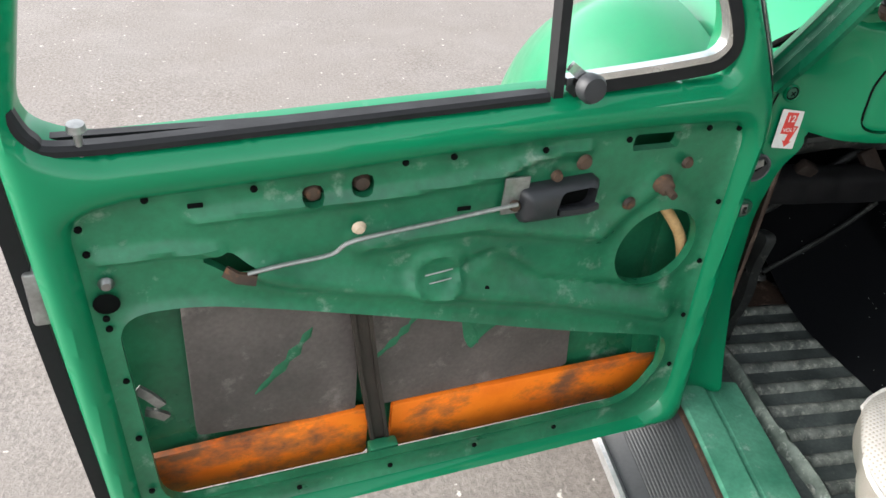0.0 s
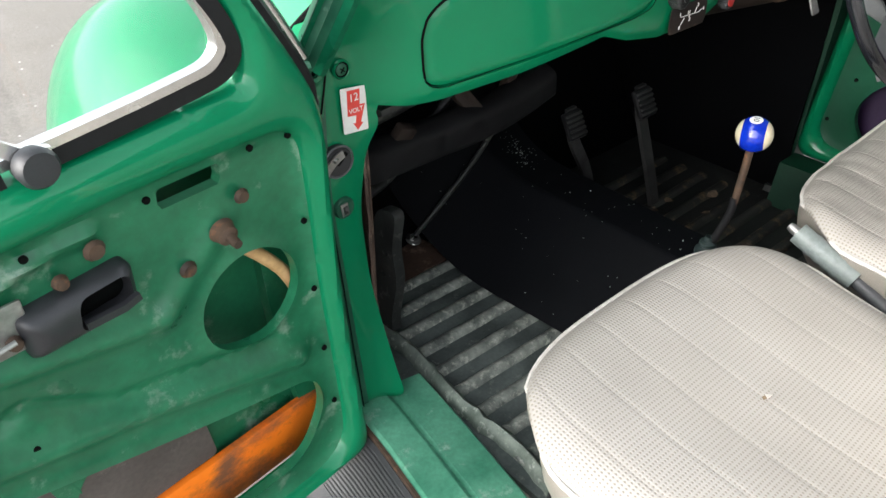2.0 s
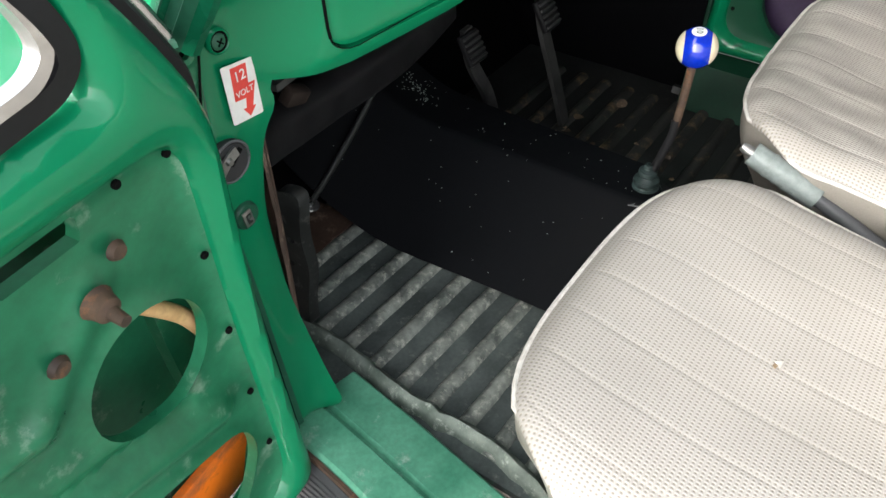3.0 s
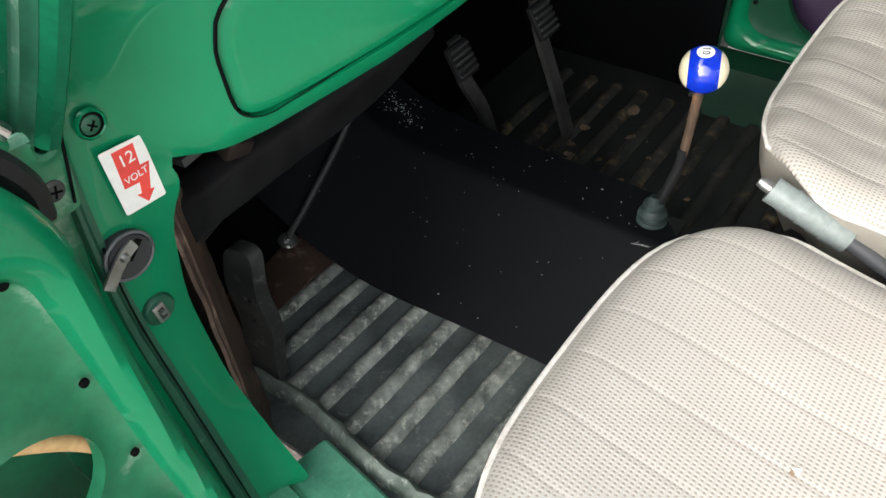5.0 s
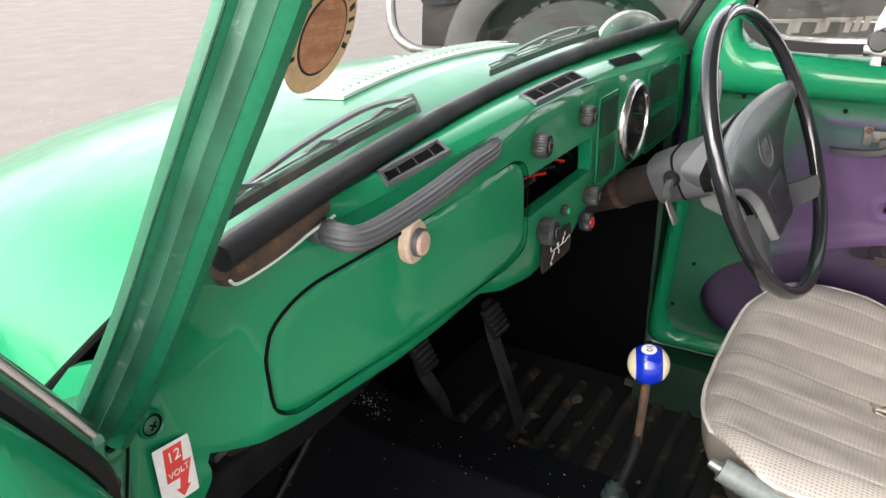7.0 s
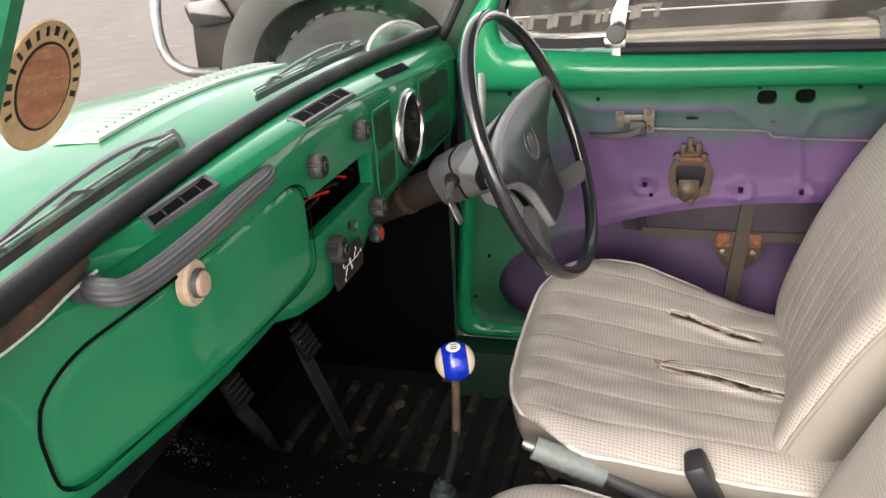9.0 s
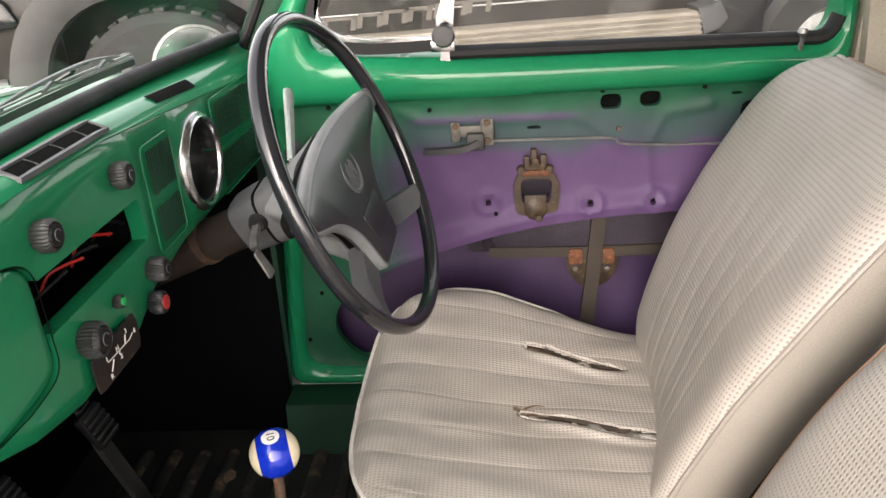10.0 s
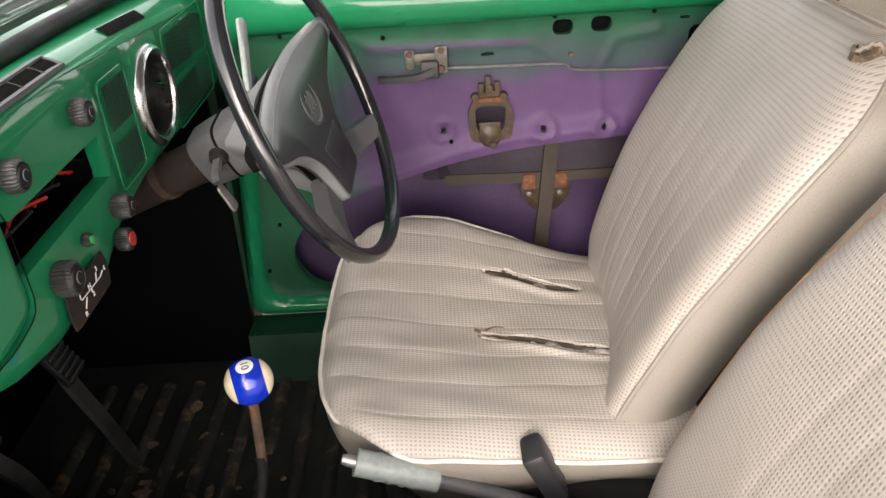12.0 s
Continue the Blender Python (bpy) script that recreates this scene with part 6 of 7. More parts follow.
    part("quarter_frame", sweep(spline([(u - 0.010, 0.006, v + 0.012) for u, _, v in qp], 8), [(-0.003, -0.006), (-0.003, 0.006), (0.003, 0.006), (0.003, -0.006)], up=(0, 1, 0)), CHROME, door, "chrome quarter-light frame")
    q = rounded([(0.575, 1.055), (0.75, 1.06), (0.776, 1.09), (0.67, 1.25), (0.54, 1.36)], 0.02, 4)
    p1 = part("quarter_pane", xf(slab(q, 0.003), Matrix(((1, 0, 0, 0), (0, 0, 1, -0.004), (0, 1, 0, 0), (0, 0, 0, 1)))), GLASS, door)
    q2 = rounded([(-0.02, 1.03), (0.56, 1.03), (0.52, 1.385), (0.16, 1.385), (0.03, 1.30)], 0.02, 4)
    p2 = part("side_pane", xf(slab(q2, 0.003), Matrix(((1, 0, 0, 0), (0, 0, 1, -0.010), (0, 1, 0, 0), (0, 0, 0, 1)))), GLASS, door)
    p1.visible_shadow = p2.visible_shadow = False
    part("catch", box(0.580, 0.020, 1.045, 0.040, 0.012, 0.018, 0.004), CHROME, door)
    part("catch", sweep([(0.585, 0.016, 1.05), (0.582, 0.020, 1.09), (0.570, 0.018, 1.12)], [(-0.006, -0.004), (-0.006, 0.004), (0.006, 0.004), (0.006, -0.004)], up=(0, 1, 0)), CHROME, door)
    part("catch_knob", disc_at((0.577, 0.026, 1.062), (0, 1, 0.1), [(0, 0.022), (0.015, 0.021), (0.018, 0.016), (0.017, 0.004), (0.008, 0.0)], 22), PLASTIC, door, "black round quarter-light knob")
    part("lock_pin", disc_at((0.025, 0.016, 1.020), (0, 0.1, 1), [(0, 0.025), (0.006, 0.024), (0.008, 0.018), (0.006, 0.014), (0.0045, 0.010), (0.004, -0.012)], 14), STEEL, door)


build_right_door()


# ---- seats ----
def build_seat(x0, x1, dx, dy, torn, label):
    """A woven vinyl bucket seat: cushion with piping, backrest with panels; x0..x1 across."""
    seat = thing("car_seat", label, "car seat", Matrix.Translation((dx, dy, 0)), group="front seats")
    w = x1 - x0
    y0, y1 = -0.275, -0.80
    def plan(a, b):
        # a across, b from front to back; the front corners are round, the back is a little narrower
        front = 0.085 * max(0.0, 1 - (1 - abs(2 * a - 1) ** 3.2) ** 0.5) * (1 - b) ** 3
        inset = 0.045 * (1 - min(1.0, b / 0.22)) ** 2 + 0.028 * b
        return x0 + inset + (w - 2 * inset) * a, y0 + (y1 - y0) * b - front
    def height(a, b):
        return 0.582 - 0.060 * b
    tears = [(0.755, 0.695, 0.47, 0.78, 0.013), (0.465, 0.345, 0.44, 0.97, 0.015)] if torn else []
    def run(tear, b):
        """The tear's way across the cushion, a little wavy."""
        ga, gb, b0, b1, _ = tear
        return ga + (gb - ga) * (b - b0) / (b1 - b0) + 0.005 * math.sin(b * 25)
    def ease(a, b, t):
        t = min(1.0, max(0.0, (t - a) / (b - a)))
        return t * t * (3 - 2 * t)
    def top(u, v):
        # u across, v front to back
        x, y = plan(u, v)
        e = min(u, 1 - u) * w
        f = min(v, (1 - v) * 4) * 0.52
        fill = (1 - math.exp(-e / 0.024)) * (1 - math.exp(-f / 0.024))
        lines = (0.10, 0.23, 0.36, 0.49, 0.62, 0.75, 0.88)
        groove = (0.0011 if torn else 0.0008) * sum(math.exp(-(((u - g) * w) / 0.0028) ** 2) for g in lines)
        wr = 0.003 * noise.noise(Vector((x * 9, y * 9, 2.0)))
        dish = 0.020 * math.sin(math.pi * min(1.0, v)) * math.sin(math.pi * u)
        z = height(u, v) + 0.034 * fill - dish - groove + wr
        if torn:
            z += 0.004 * noise.noise(Vector((x * 22, y * 12, 5.0)))
            z += u ** 4 * (0.046 * (1 - ease(0.30, 0.85, v)) - 0.022 * ease(0.5, 1.0, v))
            for tear in tears:
                _, _, b0, b1, d = tear
                if b0 - 0.05 < v < b1 + 0.05:
                    t = max(0.0, min(1.0, (v - b0) / (b1 - b0)))
                    wdt = 0.012 * math.sin(math.pi * t) ** 0.5 + 0.001
                    off = (u - run(tear, v)) * w
                    z -= 0.006 * math.exp(-((off / wdt) ** 2)) * (1 if 0 < t < 1 else 0)
                    z += 0.007 * math.exp(-(((off + 0.018) / 0.010) ** 2)) * math.sin(math.pi * t)
        return Vector((x, y, z))
    cover = sheet(top, 190, 150)
    for tear in tears:
        g, _, b0, b1, d = tear
        gone = []
        for fc in cover.faces:
            c = fc.calc_center_median()
            b = (y0 - c.y) / (y0 - y1)
            if b0 < b < b1:
                t = (b - b0) / (b1 - b0)
                off = c.x - top(run(tear, b), b).x
                if abs(off) < d * 0.9 * math.sin(math.pi * t) ** 0.6 * (0.8 + 0.5 * noise.noise(Vector((b * 22, g * 7, 0)))):
                    gone.append(fc)
        bmesh.ops.delete(cover, geom=gone, context="FACES")
    cush = part("cushion_cover", cover, WEAVE_FLAT, seat, "woven beige vinyl, torn along two seams" if torn else "clean woven beige vinyl", sharp=180)
    ring_pts = [top(0.0, t) for t in np.linspace(1, 0.0, 20)] + [top(t, 0.0) for t in np.linspace(0.06, 0.94, 18)] + [top(1.0, t) for t in np.linspace(0.0, 1, 20)]
    part("piping", tube([p + Vector((0, 0, 0.001)) for p in ring_pts], 0.0034, 8), PIPING, cush, "white piping")
    def skirt(u, v):
        k = u * (len(ring_pts) - 1)
        i = min(int(k), len(ring_pts) - 2)
        p = ring_pts[i].lerp(ring_pts[i + 1], k - i)
        c = Vector(((x0 + x1) / 2, (y0 + y1) / 2, 0))
        q = Vector((p.x, p.y, 0)).lerp(c, 0.10 * v + 0.10 * v * v)
        q.z = p.z - 0.17 * v * (1 - 0.5 * min(1.0, max(0.0, (y0 - p.y) / 0.40)))
        out = (Vector((p.x, p.y, 0)) - c).normalized() * 0.008 * math.sin(math.pi * min(1, v * 1.4))
        return q + out
    part("cushion_side", sheet(skirt, 80, 10), VINYL_SIDE, seat, "smooth grey-beige vinyl side")
    for tear in tears:
        g, _, b0, b1, d = tear
        pts = [top(run(tear, v), v) + Vector((0, 0, -0.0115 + 0.002 * math.sin(v * 90))) for v in np.linspace(b0 - 0.01, b1 + 0.01, 16)]
        part("torn_stuffing", sweep(pts, lambda t: [(-0.030, -0.012), (-0.030, 0.000), (-0.014, 0.003), (0.0, 0.005 + 0.002 * math.sin(t * 40)), (0.010, 0.001), (0.030, -0.002), (0.030, -0.012)]), BACKING, cush, "brown-grey backing cloth in a tear")
        slit = [top(run(tear, v) + 0.006 / w, v) + Vector((0, 0, -0.0050)) for v in np.linspace(b0 + 0.05 * (b1 - b0), b1 - 0.02, 20)]
        part("torn_slit", sweep(slit, lambda t: [(-0.0030 * math.sin(math.pi * t) ** 0.5 - 0.0004, -0.002), (-0.002 * math.sin(math.pi * t), 0.0016), (0.003, 0.0016), (0.004, -0.002)]), STUFFING, cush, "dark slit")
        for sd, lift in ((-1, 0.002), (1, 0.001)):
            lip = []
            for v in np.linspace(b0 + 0.01, b1 - 0.01, 30):
                t = (v - b0) / (b1 - b0)
                c = top(run(tear, v) + sd * (0.013 * math.sin(math.pi * t) ** 0.5 + 0.001) / w, v)
                c.z = top(run(tear, v) + sd * 0.030 / w, v).z + lift * (0.2 + 0.9 * noise.noise(Vector((v * 30, g * 9, sd))))
                lip.append(c)
            part("torn_lip", sweep(lip, lambda t: [(-0.0022, -0.0030), (-0.0016, -0.0004), (0.0006, 0.0002 + 0.0008 * math.sin(t * 31)), (0.0022, -0.0012 + 0.001 * math.sin(t * 19)), (0.0016, -0.0035)]), WEAVE_FLAT, cush, "curled torn vinyl edge")
        if g < 0.5:
            curl = [top(run(tear, b0 + 0.015) + 0.016 / w * k, b0 + 0.015 + 0.06 * k) + Vector((0.006 * (1 - k), 0, 0.002 + 0.005 * math.sin(math.pi * (0.25 + 0.7 * k)))) for k in np.linspace(0, 1, 9)]
            part("torn_flap", sweep(curl, lambda t: [(-0.005 + 0.003 * t, -0.0008), (-0.004 + 0.003 * t, 0.0010), (0.003 - 0.001 * t, 0.002), (0.004 - 0.002 * t, 0.001)]), FOAM, cush, "curled brown-edged flap")
        if g < 0.5:
            fold = [top(run(tear, v) + (0.003 + (0.0045 - 0.0035 * i / 11) * k) / w, v) + Vector((0, 0, 0.0015 + 0.003 * k * (1 - i / 11))) for i, v in enumerate(np.linspace(b0 - 0.010, b0 + 0.11, 12)) for k in (0.0, 1.0)]
            bm = bmesh.new()
            vs = [bm.verts.new(p) for p in fold]
            for i in range(0, len(vs) - 2, 2):
                bm.faces.new((vs[i], vs[i + 1], vs[i + 3], vs[i + 2]))
            bmesh.ops.solidify(bm, geom=list(bm.faces), thickness=0.0012)
            part("folded_flap", bm, FOAM, cush, "folded brown flap of torn vinyl")
            for q, (va, vb) in enumerate(((0.28, 0.55), (0.42, 0.74), (0.60, 0.97))):
                fray = [top(run(tear, v) - (0.004 - 0.004 * q) / w + 0.003 * noise.noise(Vector((v * 40, q, 1))) / w, v) + Vector((0, 0, -0.001 + 0.003 * noise.noise(Vector((v * 35, q, 5))))) for v in (b0 + (b1 - b0) * (va + (vb - va) * i / 17) for i in range(18))]
                part("frayed_cloth", sweep(fray, lambda t: [(-0.006 * math.sin(math.pi * t) ** 0.6 - 0.0008, -0.0015), (-0.003, 0.0010 + 0.001 * math.sin(t * 37)), (0.0035 * math.sin(math.pi * t) + 0.001, 0.0012), (0.005 * math.sin(math.pi * t) + 0.001, -0.0018)]), PIPING, cush, "pale frayed cloth")
        rag = [top(run(tear, v) + 0.006 * math.sin(v * 60) / w, v) + Vector((0, 0, -0.002 + 0.004 * math.sin(v * 70))) for v in np.linspace(b0 + 0.35 * (b1 - b0), b0 + 0.72 * (b1 - b0), 14)]
        part("rag", sweep(rag, lambda t: [(-0.004, -0.001), (-0.002, 0.002 * math.sin(t * 20)), (0.003, 0.001), (0.004, -0.002)]), VINYL_SIDE, cush, "frayed pale backing cloth")
    # base frame and pan
    part("seat_base", box((x0 + x1) / 2, -0.565, 0.385, w - 0.10, 0.42, 0.15, 0.03), BLACK, seat, "black seat base")
    for sx in (x0 + 0.08, x1 - 0.08):
        part("runner", box(sx, -0.56, 0.318, 0.03, 0.5, 0.034, 0.004), GREYMETAL, seat)
    # backrest: leaning panel with a rounded top
    def spine(v):
        return Vector((0, -0.735 - 0.055 * v - 0.165 * v * v, 0.50 + 0.53 * v))
    def width(v):
        return (w - 0.045) * (1 - 0.02 * v - 0.30 * max(0.0, v - 0.5) ** 2.0)
    def face(u, v, back=0.0):
        s = spine(v)
        wv = width(v)
        round_top = max(0.0, (v - 0.80) / 0.20)
        wv *= math.sqrt(max(0.0, 1 - 0.55 * round_top ** 2.6))
        xa, xb = (x0 + x1) / 2 - wv / 2, (x0 + x1) / 2 + wv / 2
        if torn:
            xa += 0.06 * (1 - v) ** 1.5
            xb -= 0.10 * max(0.0, 1 - v / 0.15) ** 1.5
        else:
            xb += 0.024 + 0.06 * max(0.0, 1 - v / 0.8)
        x = xa + (xb - xa) * u
        e = min(u, 1 - u) * wv
        edge = 0.024 * math.exp(-e / 0.016) + 0.024 * math.exp(-(1 - v) * 0.55 / 0.016)
        groove = 0.0014 * sum(math.exp(-(((u - g) * w) / 0.004) ** 2) for g in (0.22, 0.32, 0.42, 0.52, 0.62, 0.72)) * (1 / (1 + math.exp((v - 0.74) * 60)))
        wr = 0.003 * noise.noise(Vector((x * 8, v * 5, 7.0)))
        tilt = Vector((0, 0.93, 0.36))
        bolster = 0.068 * max(0.0, 1 - u * 1.6) ** 2 * (1 - v) ** 0.9 if torn else 0.0
        return Vector((x, s.y + bolster, s.z)) + tilt * (0.03 - edge - groove + wr)
    back = part("backrest_cover", sheet(face, 90, 80), WEAVE_BACK, seat, "woven beige vinyl backrest" + (" with a worn patch at the top" if torn else ""), sharp=180)
    rim = [face(0.0, v) for v in np.linspace(0, 1, 24)] + [face(t, 1.0) for t in np.linspace(0.04, 0.96, 20)] + [face(1.0, v) for v in np.linspace(1, 0, 24)]
    part("piping", tube(rim, 0.0036, 8), TAN if not torn else VINYL_SIDE, back, "tan piping" if not torn else "pale beige piping")
    if True:
        part("piping", tube([p + Vector((0, -0.014, -0.004)) for p in rim], 0.0028, 8), TAN, back, "tan piping")
    def side(u, v):
        k = u * (len(rim) - 1)
        i = min(int(k), len(rim) - 2)
        p = rim[i].lerp(rim[i + 1], k - i)
        c = Vector(((x0 + x1) / 2, 0, 0))
        q = p + Vector((0, -0.93, -0.36)) * 0.10 * v
        q.x += (c.x - p.x) * 0.10 * v * v
        q.x += (0.010 if p.x > c.x else -0.010) * math.sin(math.pi * v)
        return q
    part("backrest_side", sheet(side, 90, 8), VINYL_SIDE, seat, "smooth grey-beige vinyl side")
    def rear(u, v):
        k = face(u, v)
        return Vector(((x0 + x1) / 2 + (k.x - (x0 + x1) / 2) * 0.9, k.y - 0.085, k.z - 0.04))
    part("backrest_rear", sheet(rear, 20, 20), VINYL_SIDE, seat)
    if torn:
        patch = [face(u, 0.965 + 0.012 * math.sin(u * 60)) + Vector((0, 0.004, 0.003)) for u in np.linspace(0.012, 0.105, 14)]
        part("worn_patch", sweep(patch, lambda t: [(-0.009 * math.sin(math.pi * t) - 0.001, -0.004), (-0.003, 0.001 + 0.002 * math.sin(t * 30)), (0.003, 0.0015 + 0.001 * math.sin(t * 47)), (0.009 * math.sin(math.pi * t) + 0.001, -0.004)]), SCRAP, back, "worn-through brown stuffing")
        for sd in (-1, 1):
            lip = [p + Vector((0, 0.002 * sd, sd * 0.008 * math.sin(math.pi * i / 13) + 0.0025 * noise.noise(Vector((i * 0.9, sd, 2))))) for i, p in enumerate(patch)]
            part("torn_lip", sweep(lip, lambda t: [(-0.002, -0.002), (-0.001, 0.0015), (0.0015, 0.002 + 0.001 * math.sin(t * 41)), (0.002, -0.002)]), BACKING, back, "curled torn vinyl edge")
    else:
        # a small nick with a lifted corner
        p = top(0.49, 0.435) + Vector((0, 0, 0.0015))
        nick = part("small_tear", xf(slab([(-0.004, -0.002), (0.003, -0.003), (0.004, 0.001), (-0.001, 0.002)], 0.0008), Matrix.Translation(p)), FOAM, cush, "small dark tear")
        part("tear_flap", xf(slab([(-0.006, -0.002), (0.004, -0.003), (0.002, 0.006)], 0.0010), Matrix.Translation(p + Vector((0.002, -0.004, 0.004))) @ Matrix.Rotation(-0.5, 4, "X")), PIPING, nick)
    return seat


build_seat(-0.010, 0.560, 0.0, -0.012, True, "beige woven vinyl driver's seat with torn cushion seams")
build_seat(-0.640, -0.070, 0.0, 0.005, False, "beige woven vinyl passenger seat with white piping")


# ---- steering ----
WHEEL_C, WHEEL_N, WHEEL_R = Vector((0.245, -0.325, 0.948)), Vector((-0.095, -0.922, 0.374)).normalized(), 0.203


def build_steering():
    z = WHEEL_N
    x = (Vector((1, 0, 0)) - z * z.x).normalized()
    y = z.cross(x)
    m = Matrix((x, y, z)).transposed().to_4x4() @ Matrix.Rotation(radians(6.5), 4, "Z")
    m.translation = WHEEL_C
    wh = thing("steering_wheel", "black four-spoke steering wheel with a dark grey padded hub", "steering wheel", m)
    rim = [Vector((WHEEL_R * math.cos(a), WHEEL_R * math.sin(a), 0)) for a in np.linspace(0, 2 * math.pi, 97)[:-1]]
    part("rim", sweep(rim, [(0.0098 * math.cos(a), 0.0112 * math.sin(a)) for a in np.linspace(0, 2 * math.pi, 15)[:-1]], True), RIM, wh, "shiny black grip rim")
    hub = rounded([(-0.172, 0.016), (-0.172, 0.040), (-0.06, 0.060), (0.06, 0.060), (0.182, 0.044), (0.186, 0.020), (0.098, -0.014), (0.060, -0.052), (0.046, -0.118), (-0.046, -0.118), (-0.060, -0.052), (-0.098, -0.014)], [0.008, 0.012, 0.06, 0.06, 0.012, 0.008, 0.04, 0.03, 0.012, 0.012, 0.03, 0.04], 6)
    face = xf(slab(hub, 0.022, 0.007), Matrix.Translation((0, 0, -0.032)))
    for vt in face.verts:
        vt.co.z += 0.010 * (abs(vt.co.x) / 0.17) ** 2
    pad = part("hub_pad", face, SHADEPAD, wh, "padded grey hub with two broad upper spokes, face darkened as in shade")
    gap = xf(slab([(x * 0.88, y * 0.88) for x, y in hub], 0.018), Matrix.Translation((0, 0, -0.0480)))
    part("hub_gap", gap, SHADOWGAP, pad)
    # pale strip round the pad paints the light on its bevel
    part("pad_edge_light", sweep([(x * 0.985, y * 0.985, -0.0175 + 0.010 * (x / 0.17) ** 2) for x, y in hub], [(-0.0050, -0.008), (-0.0048, 0.001), (-0.002, 0.0045), (0.003, 0.0055), (0.004, -0.008)], True, up=(0, 0, 1)), LITHUB, pad, "edge of the pad with light painted along it")
    low = rounded([(-0.042, -0.112), (0.042, -0.112), (0.056, -0.050), (0.110, -0.004), (0.135, 0.030), (0.05, 0.056), (-0.05, 0.056), (-0.135, 0.030), (-0.110, -0.004), (-0.056, -0.050)], 0.016, 4)
    def cone(t):
        k = 1 - 0.62 * t
        return [(x * k, y * (1 - 0.45 * t)) for x, y in low]
    part("hub_shell", sweep([(0, 0, -0.115), (0, 0, -0.090), (0, 0, -0.066), (0, 0, -0.045)], lambda t: cone(1 - t), up=(0, 1, 0)), LITHUB, pad, "grey hub shell, painted lighter where light falls")
    part("hub_recess", xf(slab(rounded([(-0.032, -0.085), (0.032, -0.085), (0.040, -0.042), (-0.040, -0.042)], 0.008, 3), 0.003, 0.001), Matrix.Translation((0, 0, -0.0095))), PLASTIC, pad)
    for sx in (-1, 1):
        part("spoke_tip", xf(box(sx * 0.184, 0.031, -0.008, 0.020, 0.030, 0.020, 0.006), Matrix()), GREYPLASTIC, wh)
        part("spoke", sweep(spline([(sx * 0.036, -0.090, -0.036), (sx * 0.100, -0.112, -0.026), (sx * 0.154, -0.124, -0.004)], 5), lambda t: [(-0.020 + 0.004 * t, -0.012), (-0.020 + 0.004 * t, 0.010), (0.020 - 0.004 * t, 0.010), (0.020 - 0.004 * t, -0.012)]), GREYPLASTIC, wh)
    badge = part("badge", xf(lathe([(0, 0.0), (0.024, 0.0), (0.026, 0.002), (0.029, 0.002), (0.030, -0.002)], 36), Matrix.Translation((0.0, 0.006, -0.0070))), GREYPLASTIC, pad, "round grey badge with plain relief")
    for i in range(5):
        part("badge_bar", box(-0.012 + 0.006 * i, 0.006 + 0.004 * (i % 2), -0.0060, 0.0035, 0.020, 0.0022, 0.0006), GREYPLASTIC, pad)
    # column
    col = thing("steering_column", "dark grey plastic steering column cover with stalk and ignition key", "steering column", m)
    part("cover", sweep([(0, 0.0, -0.080), (0, -0.002, -0.11), (0, -0.003, -0.150), (0, -0.004, -0.172)], lambda t: rounded([(-0.044 + 0.006 * t, -0.040 + 0.004 * t), (0.044 - 0.006 * t, -0.040 + 0.004 * t), (0.044 - 0.006 * t, 0.042 - 0.006 * t), (-0.044 + 0.006 * t, 0.042 - 0.006 * t)], 0.026, 5), up=(0, 1, 0)), GREYPLASTIC, col)
    part("cover_split", sweep([(0, -0.002, -0.128), (0, -0.002, -0.131)], rounded([(-0.0425, -0.0385), (0.0425, -0.0385), (0.0425, 0.0405), (-0.0425, 0.0405)], 0.026, 5), up=(0, 1, 0)), SHADOWGAP, col)
    part("tube", tube([(0, -0.006, -0.165), (0, -0.010, -0.33), (0, -0.016, -0.55)], 0.029, 22, up=(0, 1, 0)), BROWNDARK, col, "grimy brown column tube")
    part("clamp", tube([(0, -0.006, -0.238), (0, -0.006, -0.250)], 0.033, 22, up=(0, 1, 0)), RUST, col)
    part("stalk", sweep(spline([(0.030, 0.040, -0.085), (0.075, 0.070, -0.082), (0.105, 0.089, -0.081), (0.128, 0.103, -0.080)], 6), lambda t: [(a * (0.005 + 0.006 * t) * math.sqrt(max(0.05, 1 - max(0.0, (t - 0.85) / 0.15) ** 2)), b * 0.004) for a, b in ((-1, -0.5), (-1, 0.5), (-0.7, 1), (0.7, 1), (1, 0.5), (1, -0.5), (0.7, -1), (-0.7, -1))]), GRIPGREY, col, "pale grey wiper stalk")
    part("stalk_knob", disc_at((0.10, 0.020, -0.12), (0.9, 0.2, 0.1), [(0, 0.03), (0.010, 0.028), (0.012, 0.010), (0.008, 0.0)], 16), PLASTIC, col)
    k = part("ignition_key", sweep([(-0.046, 0.006, -0.135), (-0.082, 0.002, -0.130), (-0.094, -0.004, -0.128)], [(-0.005, -0.003), (-0.005, 0.003), (0.005, 0.003), (0.005, -0.003)], up=(0, 1, 0)), STEEL, col, "steel ignition key")
    part("key_bow", xf(slab(rounded([(-0.009, -0.022), (0.009, -0.022), (0.007, 0.016), (-0.007, 0.016)], 0.004, 3), 0.003, 0.0006), Matrix.Translation((-0.098, -0.022, -0.128))), STEEL, k)
    part("lock_barrel", disc_at((-0.042, 0.006, -0.135), (-1, 0, 0), [(0, 0.010), (0.010, 0.009), (0.013, 0.0)], 16), BLACK, col)


build_steering()


